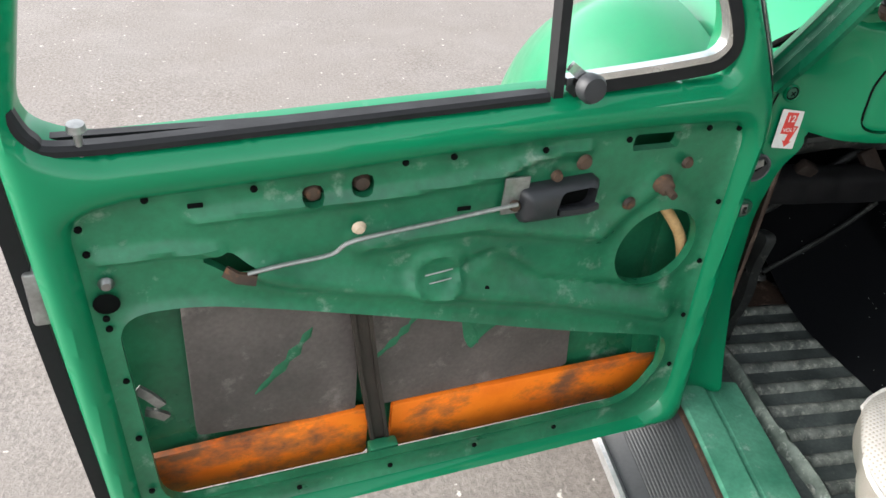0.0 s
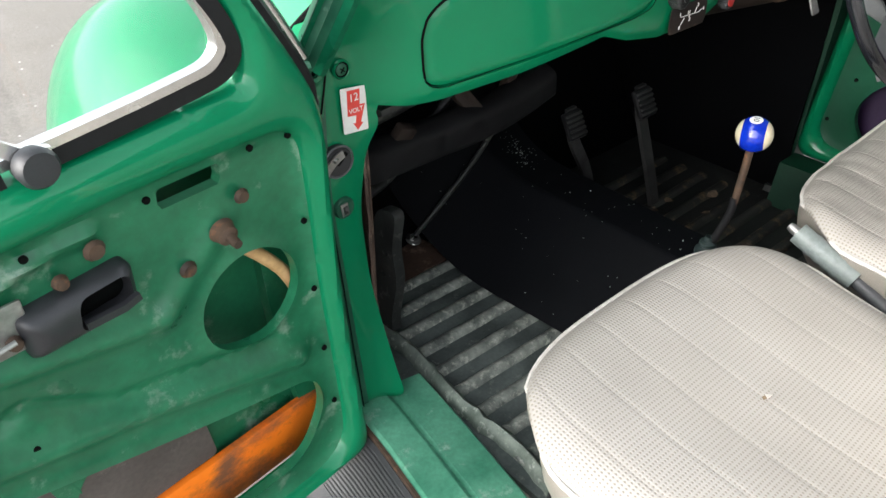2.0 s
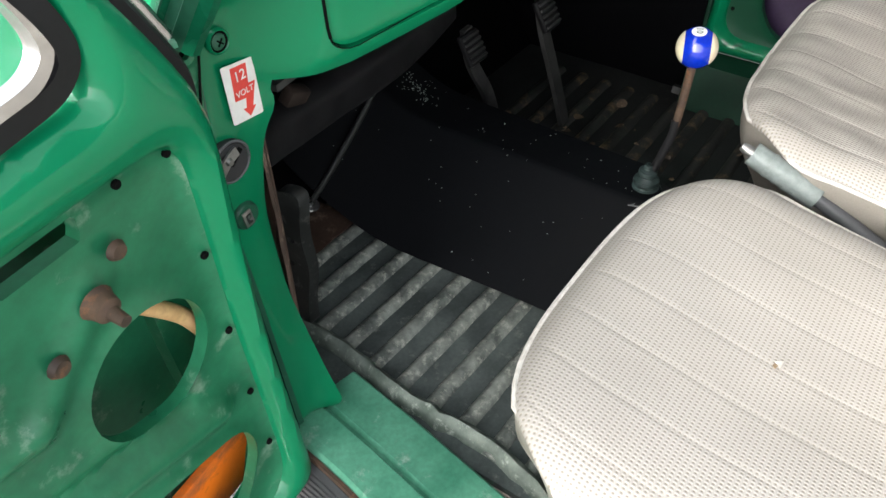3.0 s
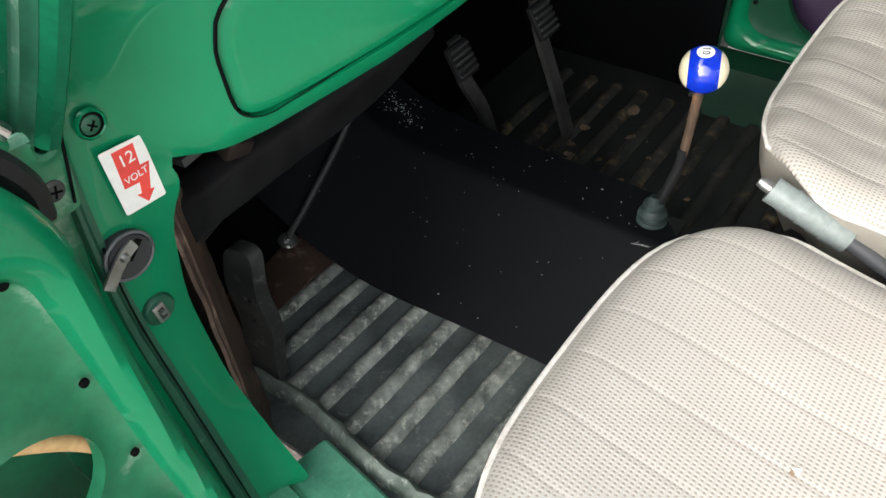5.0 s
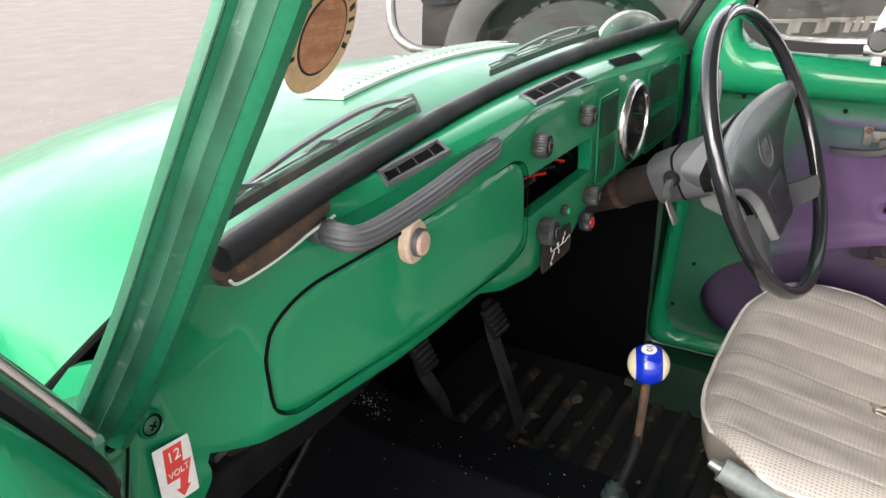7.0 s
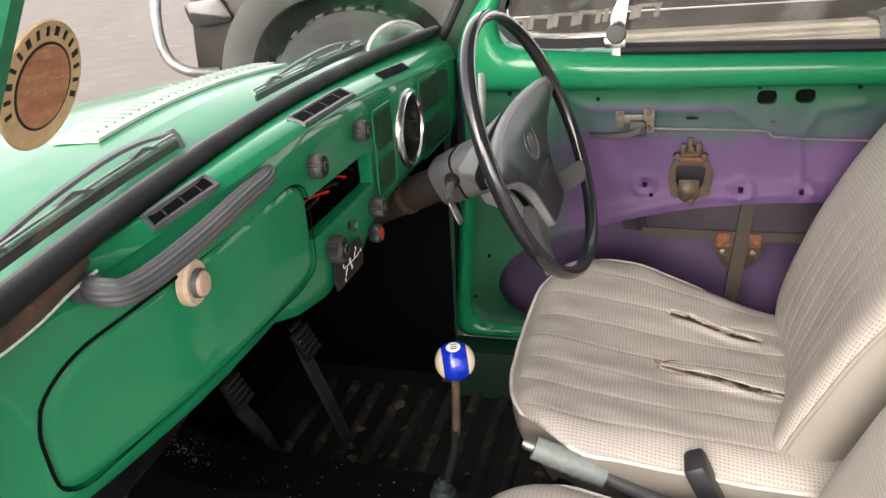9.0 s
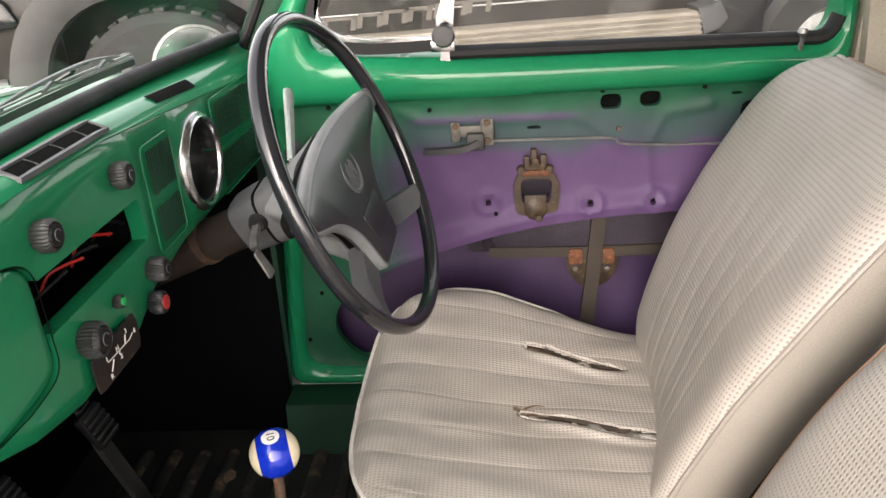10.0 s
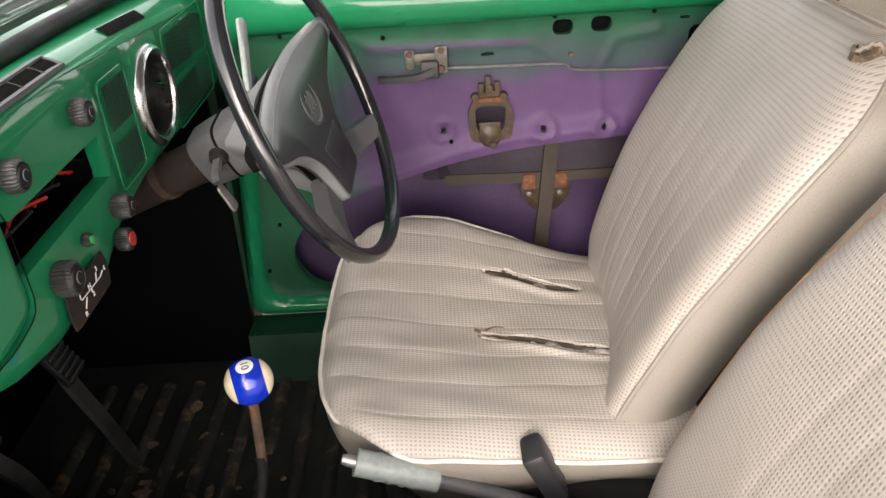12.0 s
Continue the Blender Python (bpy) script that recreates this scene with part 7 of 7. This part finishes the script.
# ---- gear lever, handbrake, pedals, mat ----
def build_gear_lever():
    g = thing("gear_lever", "gear lever with a blue and ivory striped pool ball knob", "gear lever")
    top, bot = Vector((0.015, -0.239, 0.695)), Vector((0.002, -0.210, 0.46))
    part("rod", tube(spline([bot, bot.lerp(top, 0.35) + Vector((0.006, -0.010, 0)), bot.lerp(top, 0.7) + Vector((0.004, -0.006, 0)), top], 6), 0.0062, 12, up=(0, 1, 0)), RUST, g, "rusty brown steel rod")
    part("boot", xf(lathe([(0.034, 0.0), (0.036, 0.006), (0.034, 0.014), (0.025, 0.018), (0.024, 0.022), (0.028, 0.028), (0.027, 0.036), (0.018, 0.041), (0.016, 0.045), (0.020, 0.050), (0.019, 0.058), (0.011, 0.063), (0.009, 0.072), (0.006, 0.073)], 28), Matrix.Translation((0.002, -0.210, 0.440)) @ Matrix.Scale(0.74, 4)), GREENBOOT, g, "grey-green ringed rubber boot")
    part("base_plate", box(0.0, -0.205, 0.437, 0.075, 0.09, 0.006, 0.002), BLACK, g)
    for p, q in (((-0.050, -0.205), (-0.043, -0.236)), ((-0.043, -0.236), (-0.012, -0.247)), ((-0.050, -0.207), (-0.034, -0.222))):
        part("cut_edge", sweep([(*p, 0.4455), ((p[0] + q[0]) / 2, (p[1] + q[1]) / 2, 0.4475), (*q, 0.4455)], lambda t: [(-0.0012 * math.sin(math.pi * t) - 0.0002, -0.001), (0, 0.0008), (0.0012 * math.sin(math.pi * t) + 0.0002, -0.001)]), GREYPLASTIC, g)
    part("sleeve", tube(spline([bot, bot.lerp(top, 0.35) + Vector((0.006, -0.010, 0)), bot.lerp(top, 0.5) + Vector((0.005, -0.008, 0))], 6), 0.0067, 12, up=(0, 1, 0)), BLACK, g, "black lower half of the rod")
    # ball: stripe runs over the top, ivory caps at both sides
    side = Vector((0.34, -0.94, 0.06)).normalized()
    turn = side.to_track_quat("Z", "Y").to_matrix().to_4x4()
    R = 0.0286
    def zone(a0, a1, n=12):
        return lathe([(R * math.sin(a0 + (a1 - a0) * i / n), R * math.cos(a0 + (a1 - a0) * i / n)) for i in range(n + 1)], 48)
    m = Matrix.Translation(top) @ turn
    band = math.radians(52)
    part("ball_stripe", xf(zone(band, math.pi - band), m), BLUE, g, "glossy blue stripe")
    part("ball_cap", xf(zone(0.0, band), m), IVORY, g, "ivory side of the ball")
    part("ball_cap", xf(zone(math.pi - band, math.pi), m), IVORY, g, "ivory side of the ball")
    spot_dir = Vector((-0.10, -0.30, 0.95)).normalized()
    spot_dir = (spot_dir - side * spot_dir.dot(side)).normalized()
    sm = Matrix.Translation(top) @ Matrix((side, spot_dir.cross(side), spot_dir)).transposed().to_4x4()
    rs = R + 0.0003
    spot = part("number_spot", xf(lathe([(rs * math.sin(a), rs * math.cos(a)) for a in np.linspace(0, 0.36, 8)], 28), sm), WHITE, g, "white number spot")
    words("number", "10", 0.0125, INK, spot, sm @ Matrix.Rotation(radians(-90), 4, "Z") @ Matrix.Translation((0, 0, R - 0.0002)), 0.0006)


build_gear_lever()


def build_handbrake():
    h = thing("handbrake", "handbrake lever with a pale grey-green grip", "handbrake")
    a, b, c = Vector((0.0, -0.352, 0.572)), Vector((0.0, -0.452, 0.535)), Vector((0.0, -0.70, 0.405))
    part("lever", tube(spline([b, b.lerp(c, 0.5) + Vector((0, 0, 0.008)), c], 5), 0.0105, 12, up=(1, 0, 0)), GREYPLASTIC, h)
    part("grip", tube(spline([a, a.lerp(b, 0.5), b], 4), 0.0175, 14, up=(1, 0, 0)), GRIPGREY, h, "pale grey-green ribbed grip")
    for t in (0.25, 0.4, 0.55, 0.7):
        p = a.lerp(b, t)
        part("grip_ridge", tube([p, p + (b - a).normalized() * 0.006], 0.0186, 14, up=(1, 0, 0)), GRIPGREY, h)
    part("button", disc_at(a, a - b, [(0, 0.018), (0.006, 0.017), (0.008, 0.010), (0.008, -0.004)], 14), STEEL, h)
    part("pivot", box(0.0, -0.70, 0.385, 0.05, 0.09, 0.07, 0.008), GREYMETAL, h)
    k = thing("seat_belt_buckle", "black plastic seat belt buckle between the seats", "belt buckle")
    part("casing", xf(box(0, 0, 0, 0.048, 0.030, 0.085, 0.008), Matrix.Translation((0.0, -0.585, 0.545)) @ Matrix.Rotation(radians(-25), 4, "X")), PLASTIC, k)
    part("stem", sweep([(0.0, -0.60, 0.51), (0.0, -0.63, 0.36)], [(-0.014, -0.003), (-0.014, 0.003), (0.014, 0.003), (0.014, -0.003)], up=(1, 0, 0)), BLACK, k)


build_handbrake()


def build_pedals():
    for x, y, z, lean in ((0.150, 0.225, 0.510, 0.02), (0.258, 0.130, 0.560, 0.04)):
        p = thing("pedal", "worn grey steel pedal with a ribbed rubber pad", "pedal", group="foot pedals")
        part("arm", sweep(spline([(x + 0.03, y - 0.05, 0.312), (x + 0.02, y - 0.03, 0.40), (x + 0.005, y, z - 0.04), (x, y + 0.01, z + 0.03)], 5), [(-0.014, -0.005), (-0.014, 0.005), (0.014, 0.005), (0.014, -0.005)], up=(0, 1, 0)), GREYMETAL, p)
        pad = part("pad", xf(box(0, 0, 0, 0.055, 0.014, 0.062, 0.005), Matrix.Translation((x - 0.01, y - 0.012, z)) @ Matrix.Rotation(radians(-28), 4, "X")), BLACK, p)
        for i in range(5):
            part("pad_rib", xf(box(0, -0.008, -0.022 + 0.011 * i, 0.050, 0.004, 0.005, 0.001), Matrix.Translation((x - 0.01, y - 0.012, z)) @ Matrix.Rotation(radians(-28), 4, "X")), GREYMETAL, pad)


build_pedals()


def build_mat():
    def f(u, v):
        # long edge from the left foot corner back to the seat; front part climbs the toe board
        a = Vector((-0.232, 0.30, 0)).lerp(Vector((-0.190, -0.42, 0)), v)
        b = Vector((0.075, 0.30, 0)).lerp(Vector((0.055, -0.19, 0)), v)
        p = a.lerp(b, u)
        bump = 0.140 * min(1.0, u / 0.62)
        z = FLOOR_Z + 0.012 + bump
        if v < 0.25:
            k = (0.25 - v) / 0.25
            p.y += 0.10 * k
            z += 0.12 * k * k
        p.z = z + 0.003 * noise.noise(Vector((p.x * 6, p.y * 6, 1)))
        return p
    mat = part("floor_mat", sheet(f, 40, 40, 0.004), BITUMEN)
    tagged(mat, "black bituminous board laid over the floor tunnel, flecked with chips", "floor mat")
    rnd = random.Random(4)
    chips = bmesh.new()
    for i in range(150):
        u, v = (rnd.gauss(0.80, 0.045), rnd.gauss(0.15, 0.03)) if i < 80 else (rnd.uniform(0.05, 0.95), rnd.uniform(0.02, 0.9))
        p = f(min(max(u, 0.02), 0.98), min(max(v, 0.01), 0.95)) + Vector((0, 0, 0.0035))
        s = rnd.uniform(0.00028, 0.0006)
        mm = Matrix.Translation(p) @ Matrix.Rotation(rnd.uniform(0, 3), 4, "Z") @ Matrix.Diagonal((s * rnd.uniform(1, 2.2), s, s * 0.5, 1))
        bmesh.ops.create_cube(chips, size=2.0, matrix=mm)
    ob = part("paint_chips", chips, MINT)
    tagged(ob, "pale paint chips scattered over the black board", "paint chips", kind="stuff")


build_mat()


def build_scraps():
    rnd = random.Random(11)
    bm = bmesh.new()
    for i in range(42):
        x, y = rnd.gauss(0.20, 0.10), rnd.gauss(-0.02, 0.12)
        if x < 0.10 or x > 0.5:
            continue
        n, r = rnd.randint(5, 8), rnd.uniform(0.004, 0.016)
        turn = Matrix.Translation((x, y, FLOOR_Z + 0.012)) @ Euler((rnd.uniform(-0.5, 0.5), rnd.uniform(-0.5, 0.5), rnd.uniform(0, 6))).to_matrix().to_4x4()
        vs = [bm.verts.new(turn @ Vector((r * rnd.uniform(0.5, 1.3) * math.cos(6.283 * j / n), 0.6 * r * rnd.uniform(0.5, 1.3) * math.sin(6.283 * j / n), rnd.uniform(-0.002, 0.004)))) for j in range(n)]
        c = bm.verts.new(turn @ Vector((0, 0, 0.003)))
        for j in range(n):
            bm.faces.new((vs[j], vs[(j + 1) % n], c))
    ob = part("floor_scraps", bm, SCRAP, sharp=180)
    tagged(ob, "torn brown scraps of old matting on the driver's floor", "scraps", kind="stuff")


build_scraps()


def build_small_fittings():
    st = thing("sticker", "white sticker with a red jagged arrow and lettering", "sticker", Matrix.Translation((-0.5745, -0.0050, 0.8435)) @ Matrix.Rotation(radians(90), 4, "X") @ Matrix.Rotation(radians(1), 4, "Z"))
    part("paper", slab(rounded([(-0.0185, -0.029), (0.0185, -0.033), (0.0185, 0.026), (-0.0185, 0.031)], 0.002, 3), 0.0006), WHITE, st)
    part("red_print", xf(slab([(-0.009, 0.026), (0.010, 0.024), (0.008, 0.004), (0.016, 0.003), (0.008, -0.020), (0.0115, -0.021), (0.0025, -0.029), (-0.004, -0.018), (0.000, -0.019), (0.002, -0.009), (-0.011, -0.007)], 0.0003), Matrix.Translation((0, 0, 0.0006))), RED, st, "red jagged arrow")
    words("lettering", "12", 0.0145, WHITE, st, Matrix.Translation((0.0, 0.015, 0.0011)), 0.0002)
    words("lettering", "VOLT", 0.0085, WHITE, st, Matrix.Translation((0.002, -0.002, 0.0011)), 0.0002)
    def plate(name, label, cat, p, n, r, mat, depth=0.006):
        t = thing(name, label, cat)
        part("washer", disc_at(p, n, [(0, depth * 0.6), (r * 0.9, depth), (r, depth * 0.5), (r * 1.05, -0.004)], 22), mat, t)
        return t
    s = plate("screw", "dark cross-head screw sunk in a hole of the pillar", "screw", (-0.587, -0.0035, 0.897), (0, -1, 0), 0.0098, SHADOWGAP, 0.0012)
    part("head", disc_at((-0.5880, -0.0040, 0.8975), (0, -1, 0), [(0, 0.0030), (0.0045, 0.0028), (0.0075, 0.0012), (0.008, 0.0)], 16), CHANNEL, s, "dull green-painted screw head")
    for turn in (0.7, -0.87):
        part("cross_slot", xf(box(0, 0, 0, 0.008, 0.0012, 0.0014), Matrix.Translation((-0.5880, -0.0070, 0.8975)) @ Matrix.Rotation(turn, 4, "Y")), SHADOWGAP, s)
    part("hole_rim", disc_at((-0.587, -0.0035, 0.897), (0, -1, 0), [(0.0096, 0.0012), (0.0106, 0.0022), (0.0120, 0.0006), (0.0122, -0.002)], 26), GREEN, s)
    c = plate("door_check", "steel door check strap in an oval black rubber", "door check", (-0.605, -0.001, 0.781), (0, -1, 0), 0.021, PLASTIC)
    part("rubber_lip", sweep([(-0.605 + 0.0215 * math.cos(a), -0.006, 0.781 + 0.021 * math.sin(a)) for a in np.linspace(0, 2 * math.pi, 29)[:-1]], circle(0.0016, 6), True), GREYPLASTIC, c)
    part("slot", xf(box(0, 0, 0, 0.020, 0.002, 0.007, 0.001), Matrix.Translation((-0.600, -0.0062, 0.784)) @ Matrix.Rotation(-0.7, 4, "Y")), SHADOWGAP, c)
    part("strap", sweep(spline([(-0.598, -0.0075, 0.791), (-0.610, -0.0085, 0.787), (-0.622, -0.0095, 0.779), (-0.634, -0.0105, 0.769)], 4), [(-0.0055, -0.0013), (-0.0055, 0.0013), (0.0055, 0.0013), (0.0055, -0.0013)], up=(0, 1, 0)), STEEL, c)
    part("pin", disc_at((-0.611, -0.0095, 0.786), (0, -1, 0), [(0, 0.004), (0.0028, 0.004), (0.0045, 0.0)], 12), STEEL, c)
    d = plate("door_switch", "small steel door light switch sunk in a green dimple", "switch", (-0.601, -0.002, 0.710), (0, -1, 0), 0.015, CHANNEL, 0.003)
    part("switch_plate", xf(box(0, 0, 0, 0.012, 0.003, 0.020, 0.003), Matrix.Translation((-0.602, -0.0055, 0.709)) @ Matrix.Rotation(-0.12, 4, "Y")), STEEL, d)
    part("switch_slot", xf(box(0, 0, 0, 0.006, 0.001, 0.012, 0.0004), Matrix.Translation((-0.602, -0.0074, 0.709)) @ Matrix.Rotation(-0.12, 4, "Y")), GRIME, d)
    part("plunger", disc_at((-0.602, -0.0070, 0.7115), (0, -1, 0), [(0, 0.004), (0.0022, 0.004), (0.0028, 0.0)], 10), STEEL, d)
    h = plate("drain_hole", "dark hole low in the pillar", "hole", (-0.562, 0.003, 0.365), (0, -1, 0), 0.009, SHADOWGAP, 0.002)
    n = thing("floor_bolt", "shiny bolt and washer on the toe board", "bolt")
    part("washer", disc_at((-0.229, 0.320, 0.328), (0, -0.3, 1), [(0, 0.003), (0.015, 0.003), (0.017, 0.0)], 20), STEEL, n)
    part("nut", disc_at((-0.229, 0.320, 0.331), (0, -0.3, 1), [(0, 0.010), (0.006, 0.010), (0.009, 0.008), (0.009, 0.0)], 6), CHROME, n)
    # discs on the windscreen
    b = thing("windscreen_sticker", "round sand and wood coloured sticker with dark ring lettering", "sticker")
    p, nn = Vector((-0.500, -0.140, 1.196)), Vector((0.12, -0.93, -0.36))
    part("disc", disc_at(p, nn, [(0, 0.0012), (0.0405, 0.0012), (0.0415, 0.0)], 40), SAND, b)
    part("centre", disc_at(p + nn.normalized() * 0.0010, nn, [(0, 0.0010), (0.0262, 0.0010), (0.0270, 0.0)], 36), WOOD, b)
    part("ring_line", disc_at(p + nn.normalized() * 0.0006, nn, [(0.0262, 0.0012), (0.0280, 0.0012), (0.0280, 0.0)], 36), INK, b)
    turn = nn.to_track_quat("Z", "Y").to_matrix().to_4x4()
    for i in range(15):
        a = radians(-20 + 220 * i / 14)
        part("ring_mark", xf(box(0.0345, 0, 0.0014, 0.0058, 0.0026 if i % 3 else 0.0040, 0.0006), Matrix.Translation(p) @ turn @ Matrix.Rotation(a, 4, "Z")), INK, b)
    e = thing("door_mirror", "round chrome-backed door mirror outside the windscreen", "door mirror")
    pm, nm = Vector((0.668, 0.022, 1.010)), Vector((-0.86, -0.50, 0.08))
    part("mirror_glass", disc_at(pm, nm, [(0, 0.002), (0.070, 0.002), (0.071, 0.0)], 40), CHROME, e)
    part("shell", disc_at(pm, nm, [(0.071, 0.003), (0.076, 0.002), (0.076, -0.006), (0.060, -0.030), (0.030, -0.045), (0, -0.048)], 40), STEEL, e, "dull chrome mirror shell")
    part("stem", tube(spline([pm + Vector((0.0, 0.03, -0.02)), (0.665, 0.04, 0.96), (0.650, 0.02, 0.90)], 5), 0.007, 10), CHROME, e)


build_small_fittings()


# ---- dark pickup parked alongside: s forward along its side, n towards this car ----
TRUCK = Matrix(((-0.188, -0.982, 0, 2.90), (0.982, -0.188, 0, -0.30), (0, 0, 1, 0), (0, 0, 0, 1)))


def build_truck():
    t = thing("pickup_truck", "dark grey pickup parked alongside with a cream metal side step", "pickup truck", TRUCK)
    def arch(c, r):
        return [(c + r * 0.98 * math.copysign(abs(math.cos(a)) ** 0.8, math.cos(a)), 0.44 + r * 1.02 * abs(math.sin(a)) ** 0.8) for a in np.linspace(0, math.pi, 22)]
    lower = [(2.08, 0.52)] + arch(1.25, 0.54) + arch(-1.87, 0.54) + [(-2.9, 0.52), (-2.9, 1.20), (-1.0, 1.20), (0.9, 1.20), (2.02, 1.10)]
    def swell(q):
        return 0.05 * np.sin(np.clip((q[:, 1] - 0.5) / 0.7, 0, 1) * math.pi) - 0.10 * np.clip((q[:, 0] - 1.5) / 0.6, 0, 1) ** 2 + line_relief(q, [(-2.9, 0.93), (2.0, 0.93)], 0.03, 0.012)
    part("body_side", pressed(lower, [], swell, 0.05, 0.03), TRUCKBODY, t)
    for c in (1.25, -1.87):
        flare = [Vector((x, 0.05, z)) for x, z in arch(c, 0.60)]
        part("wheel_arch", sweep(flare, [(-0.08, -0.03), (-0.075, 0.035), (0.0, 0.045), (0.07, 0.02), (0.075, -0.03)], up=(0, 1, 0)), FLARE, t, "dull grey wheel arch flare")
        hub = Matrix.Translation((c, -0.10, 0.455)) @ Matrix.Rotation(radians(90), 4, "X")
        tyre = part("tyre", xf(lathe([(0.25, -0.13), (0.40, -0.15), (0.44, -0.11), (0.445, 0.11), (0.40, 0.15), (0.25, 0.13)], 44), hub), TYRE, t)
        for i in range(36):
            block = box(0.447, 0, 0.04 * (-1) ** i, 0.02, 0.045, 0.13, 0.004)
            part("tread_block", xf(block, hub @ Matrix.Rotation(2 * math.pi * i / 36, 4, "Z")), TYRE, tyre)
        part("rim", xf(lathe([(0.0, -0.02), (0.10, -0.05), (0.20, -0.03), (0.245, -0.11), (0.245, 0.1), (0.0, 0.08)], 32), hub), STEEL, t)
        part("wheel_well", box(c, -0.62, 0.70, 1.16, 0.5, 0.5, 0.1), BLACK, t)
    # cab with side windows, load bed, front
    cab = pressed(rounded([(-1.0, 1.20), (0.95, 1.20), (0.30, 1.72), (-0.95, 1.74)], 0.10, 4), [rounded([(-0.30, 1.25), (0.70, 1.25), (0.22, 1.64), (-0.30, 1.65)], 0.06, 4), rounded([(-0.92, 1.25), (-0.38, 1.25), (-0.38, 1.65), (-0.88, 1.65)], 0.06, 4)], lambda q: -0.25 * (q[:, 1] - 1.2), 0.05, 0.03)
    part("cab_side", cab, TRUCKBODY, t)
    part("side_glass", xf(slab([(-0.95, 1.22), (0.80, 1.22), (0.25, 1.68), (-0.90, 1.68)], 0.004), Matrix(((1, 0, 0, 0), (0, -0.25, 1, 0.27), (0, 1, 0, 0), (0, 0, 0, 1)))), SMOKED, t, "dark side glass")
    part("roof", box(-0.34, -0.78, 1.745, 1.3, 1.30, 0.05, 0.02), TRUCKBODY, t)
    part("bonnet", box(1.42, -0.85, 1.13, 1.15, 1.55, 0.10, 0.04), TRUCKBODY, t)
    part("front", box(2.02, -0.85, 0.82, 0.12, 1.5, 0.60, 0.05), TRUCKBODY, t)
    part("far_side", box(-0.4, -1.68, 0.88, 5.0, 0.05, 0.65, 0.02), TRUCKBODY, t)
    part("tail", box(-2.88, -0.85, 0.86, 0.06, 1.5, 0.66, 0.02), TRUCKBODY, t)
    part("chassis", box(-0.4, -0.85, 0.50, 4.6, 1.2, 0.14, 0.02), BLACK, t)
    part("sill_band", sweep([(0.66, 0.02, 0.785), (-1.22, 0.02, 0.785)], rounded([(-0.02, -0.036), (0.02, -0.036), (0.03, 0.036), (-0.02, 0.036)], 0.01, 3)), BLACK, t)
    part("sill_trim", sweep([(0.64, 0.045, 0.824), (-1.20, 0.045, 0.824)], circle(0.006, 8)), STEEL, t)
    # side step: a ribbed cream metal board with a moulded end
    part("side_step", sweep([(0.62, 0.10, 0.690), (-1.10, 0.10, 0.690)], rounded([(-0.10, -0.052), (0.10, -0.052), (0.07, 0.050), (-0.10, 0.050)], 0.015, 3)), STEPALU, t, "cream metal side step")
    for i, (n, z) in enumerate(((0.182, 0.722), (0.190, 0.700), (0.197, 0.676), (0.204, 0.652))):
        part("step_rib", sweep([(0.62, n, z), (-1.10, n, z)], [(-0.006, -0.005), (-0.006, 0.005), (0.006, 0.005), (0.006, -0.005)]), STEPALU if i % 2 else STEPGROOVE, t)
    part("step_end", sweep([(-1.10, 0.10, 0.70), (-1.16, 0.10, 0.712), (-1.20, 0.08, 0.735)], lambda q: [(x * (1 - 0.3 * q), y * (1 - 0.2 * q)) for x, y in rounded([(-0.11, -0.065), (0.11, -0.065), (0.08, 0.060), (-0.11, 0.060)], 0.02, 3)]), FLARE, t, "moulded grey step end")
    part("mud_guard", box(-1.33, 0.0, 0.72, 0.24, 0.22, 0.26, 0.03), BLACK, t)
    # plain slanting blocks in place of the side print
    for i, w in enumerate((0.150, 0.105, 0.100, 0.100, 0.030, 0.105, 0.100)):
        c = 0.50 - (0.0, 0.135, 0.247, 0.357, 0.432, 0.510, 0.622)[i]
        z = 0.790 + 0.055 * (0.50 - c)
        for k in ((-0.42, 0.42) if w > 0.05 else (0.0,)):
            part("side_mark", xf(slab([(c + k * w + 0.012, z - 0.030), (c + k * w - 0.012, z - 0.030), (c + k * w - 0.024, z + 0.030), (c + k * w, z + 0.030)], 0.003), Matrix(((1, 0, 0, 0), (0, 0, 1, 0.054), (0, 1, 0, 0), (0, 0, 0, 1)))), TRUCKPRINT, t, "pale slanting side marking")
        if w > 0.05:
            part("side_mark", xf(slab([(c + 0.46 * w - 0.018, z + 0.016), (c - 0.46 * w - 0.018, z + 0.016), (c - 0.46 * w - 0.024, z + 0.030), (c + 0.46 * w - 0.024, z + 0.030)], 0.003), Matrix(((1, 0, 0, 0), (0, 0, 1, 0.054), (0, 1, 0, 0), (0, 0, 0, 1)))), TRUCKPRINT, t, "pale slanting side marking")
    part("headlamp", xf(slab(rounded([(1.80, 0.88), (2.02, 0.86), (2.05, 0.98), (1.86, 1.00)], 0.04, 4), 0.05, 0.015), Matrix(((1, 0, 0, 0), (0, 0, 1, 0.0), (0, 1, 0, 0), (0, 0, 0, 1)))), SMOKED, t, "dark glass headlamp")
    part("bumper_bar", tube(spline([(2.16, -0.02, 1.16), (2.18, 0.06, 0.92), (2.16, 0.07, 0.74), (2.06, 0.06, 0.66), (1.94, 0.0, 0.64)], 8), 0.026, 14, up=(0, 1, 0)), STEEL, t, "bent steel guard bar")


build_truck()
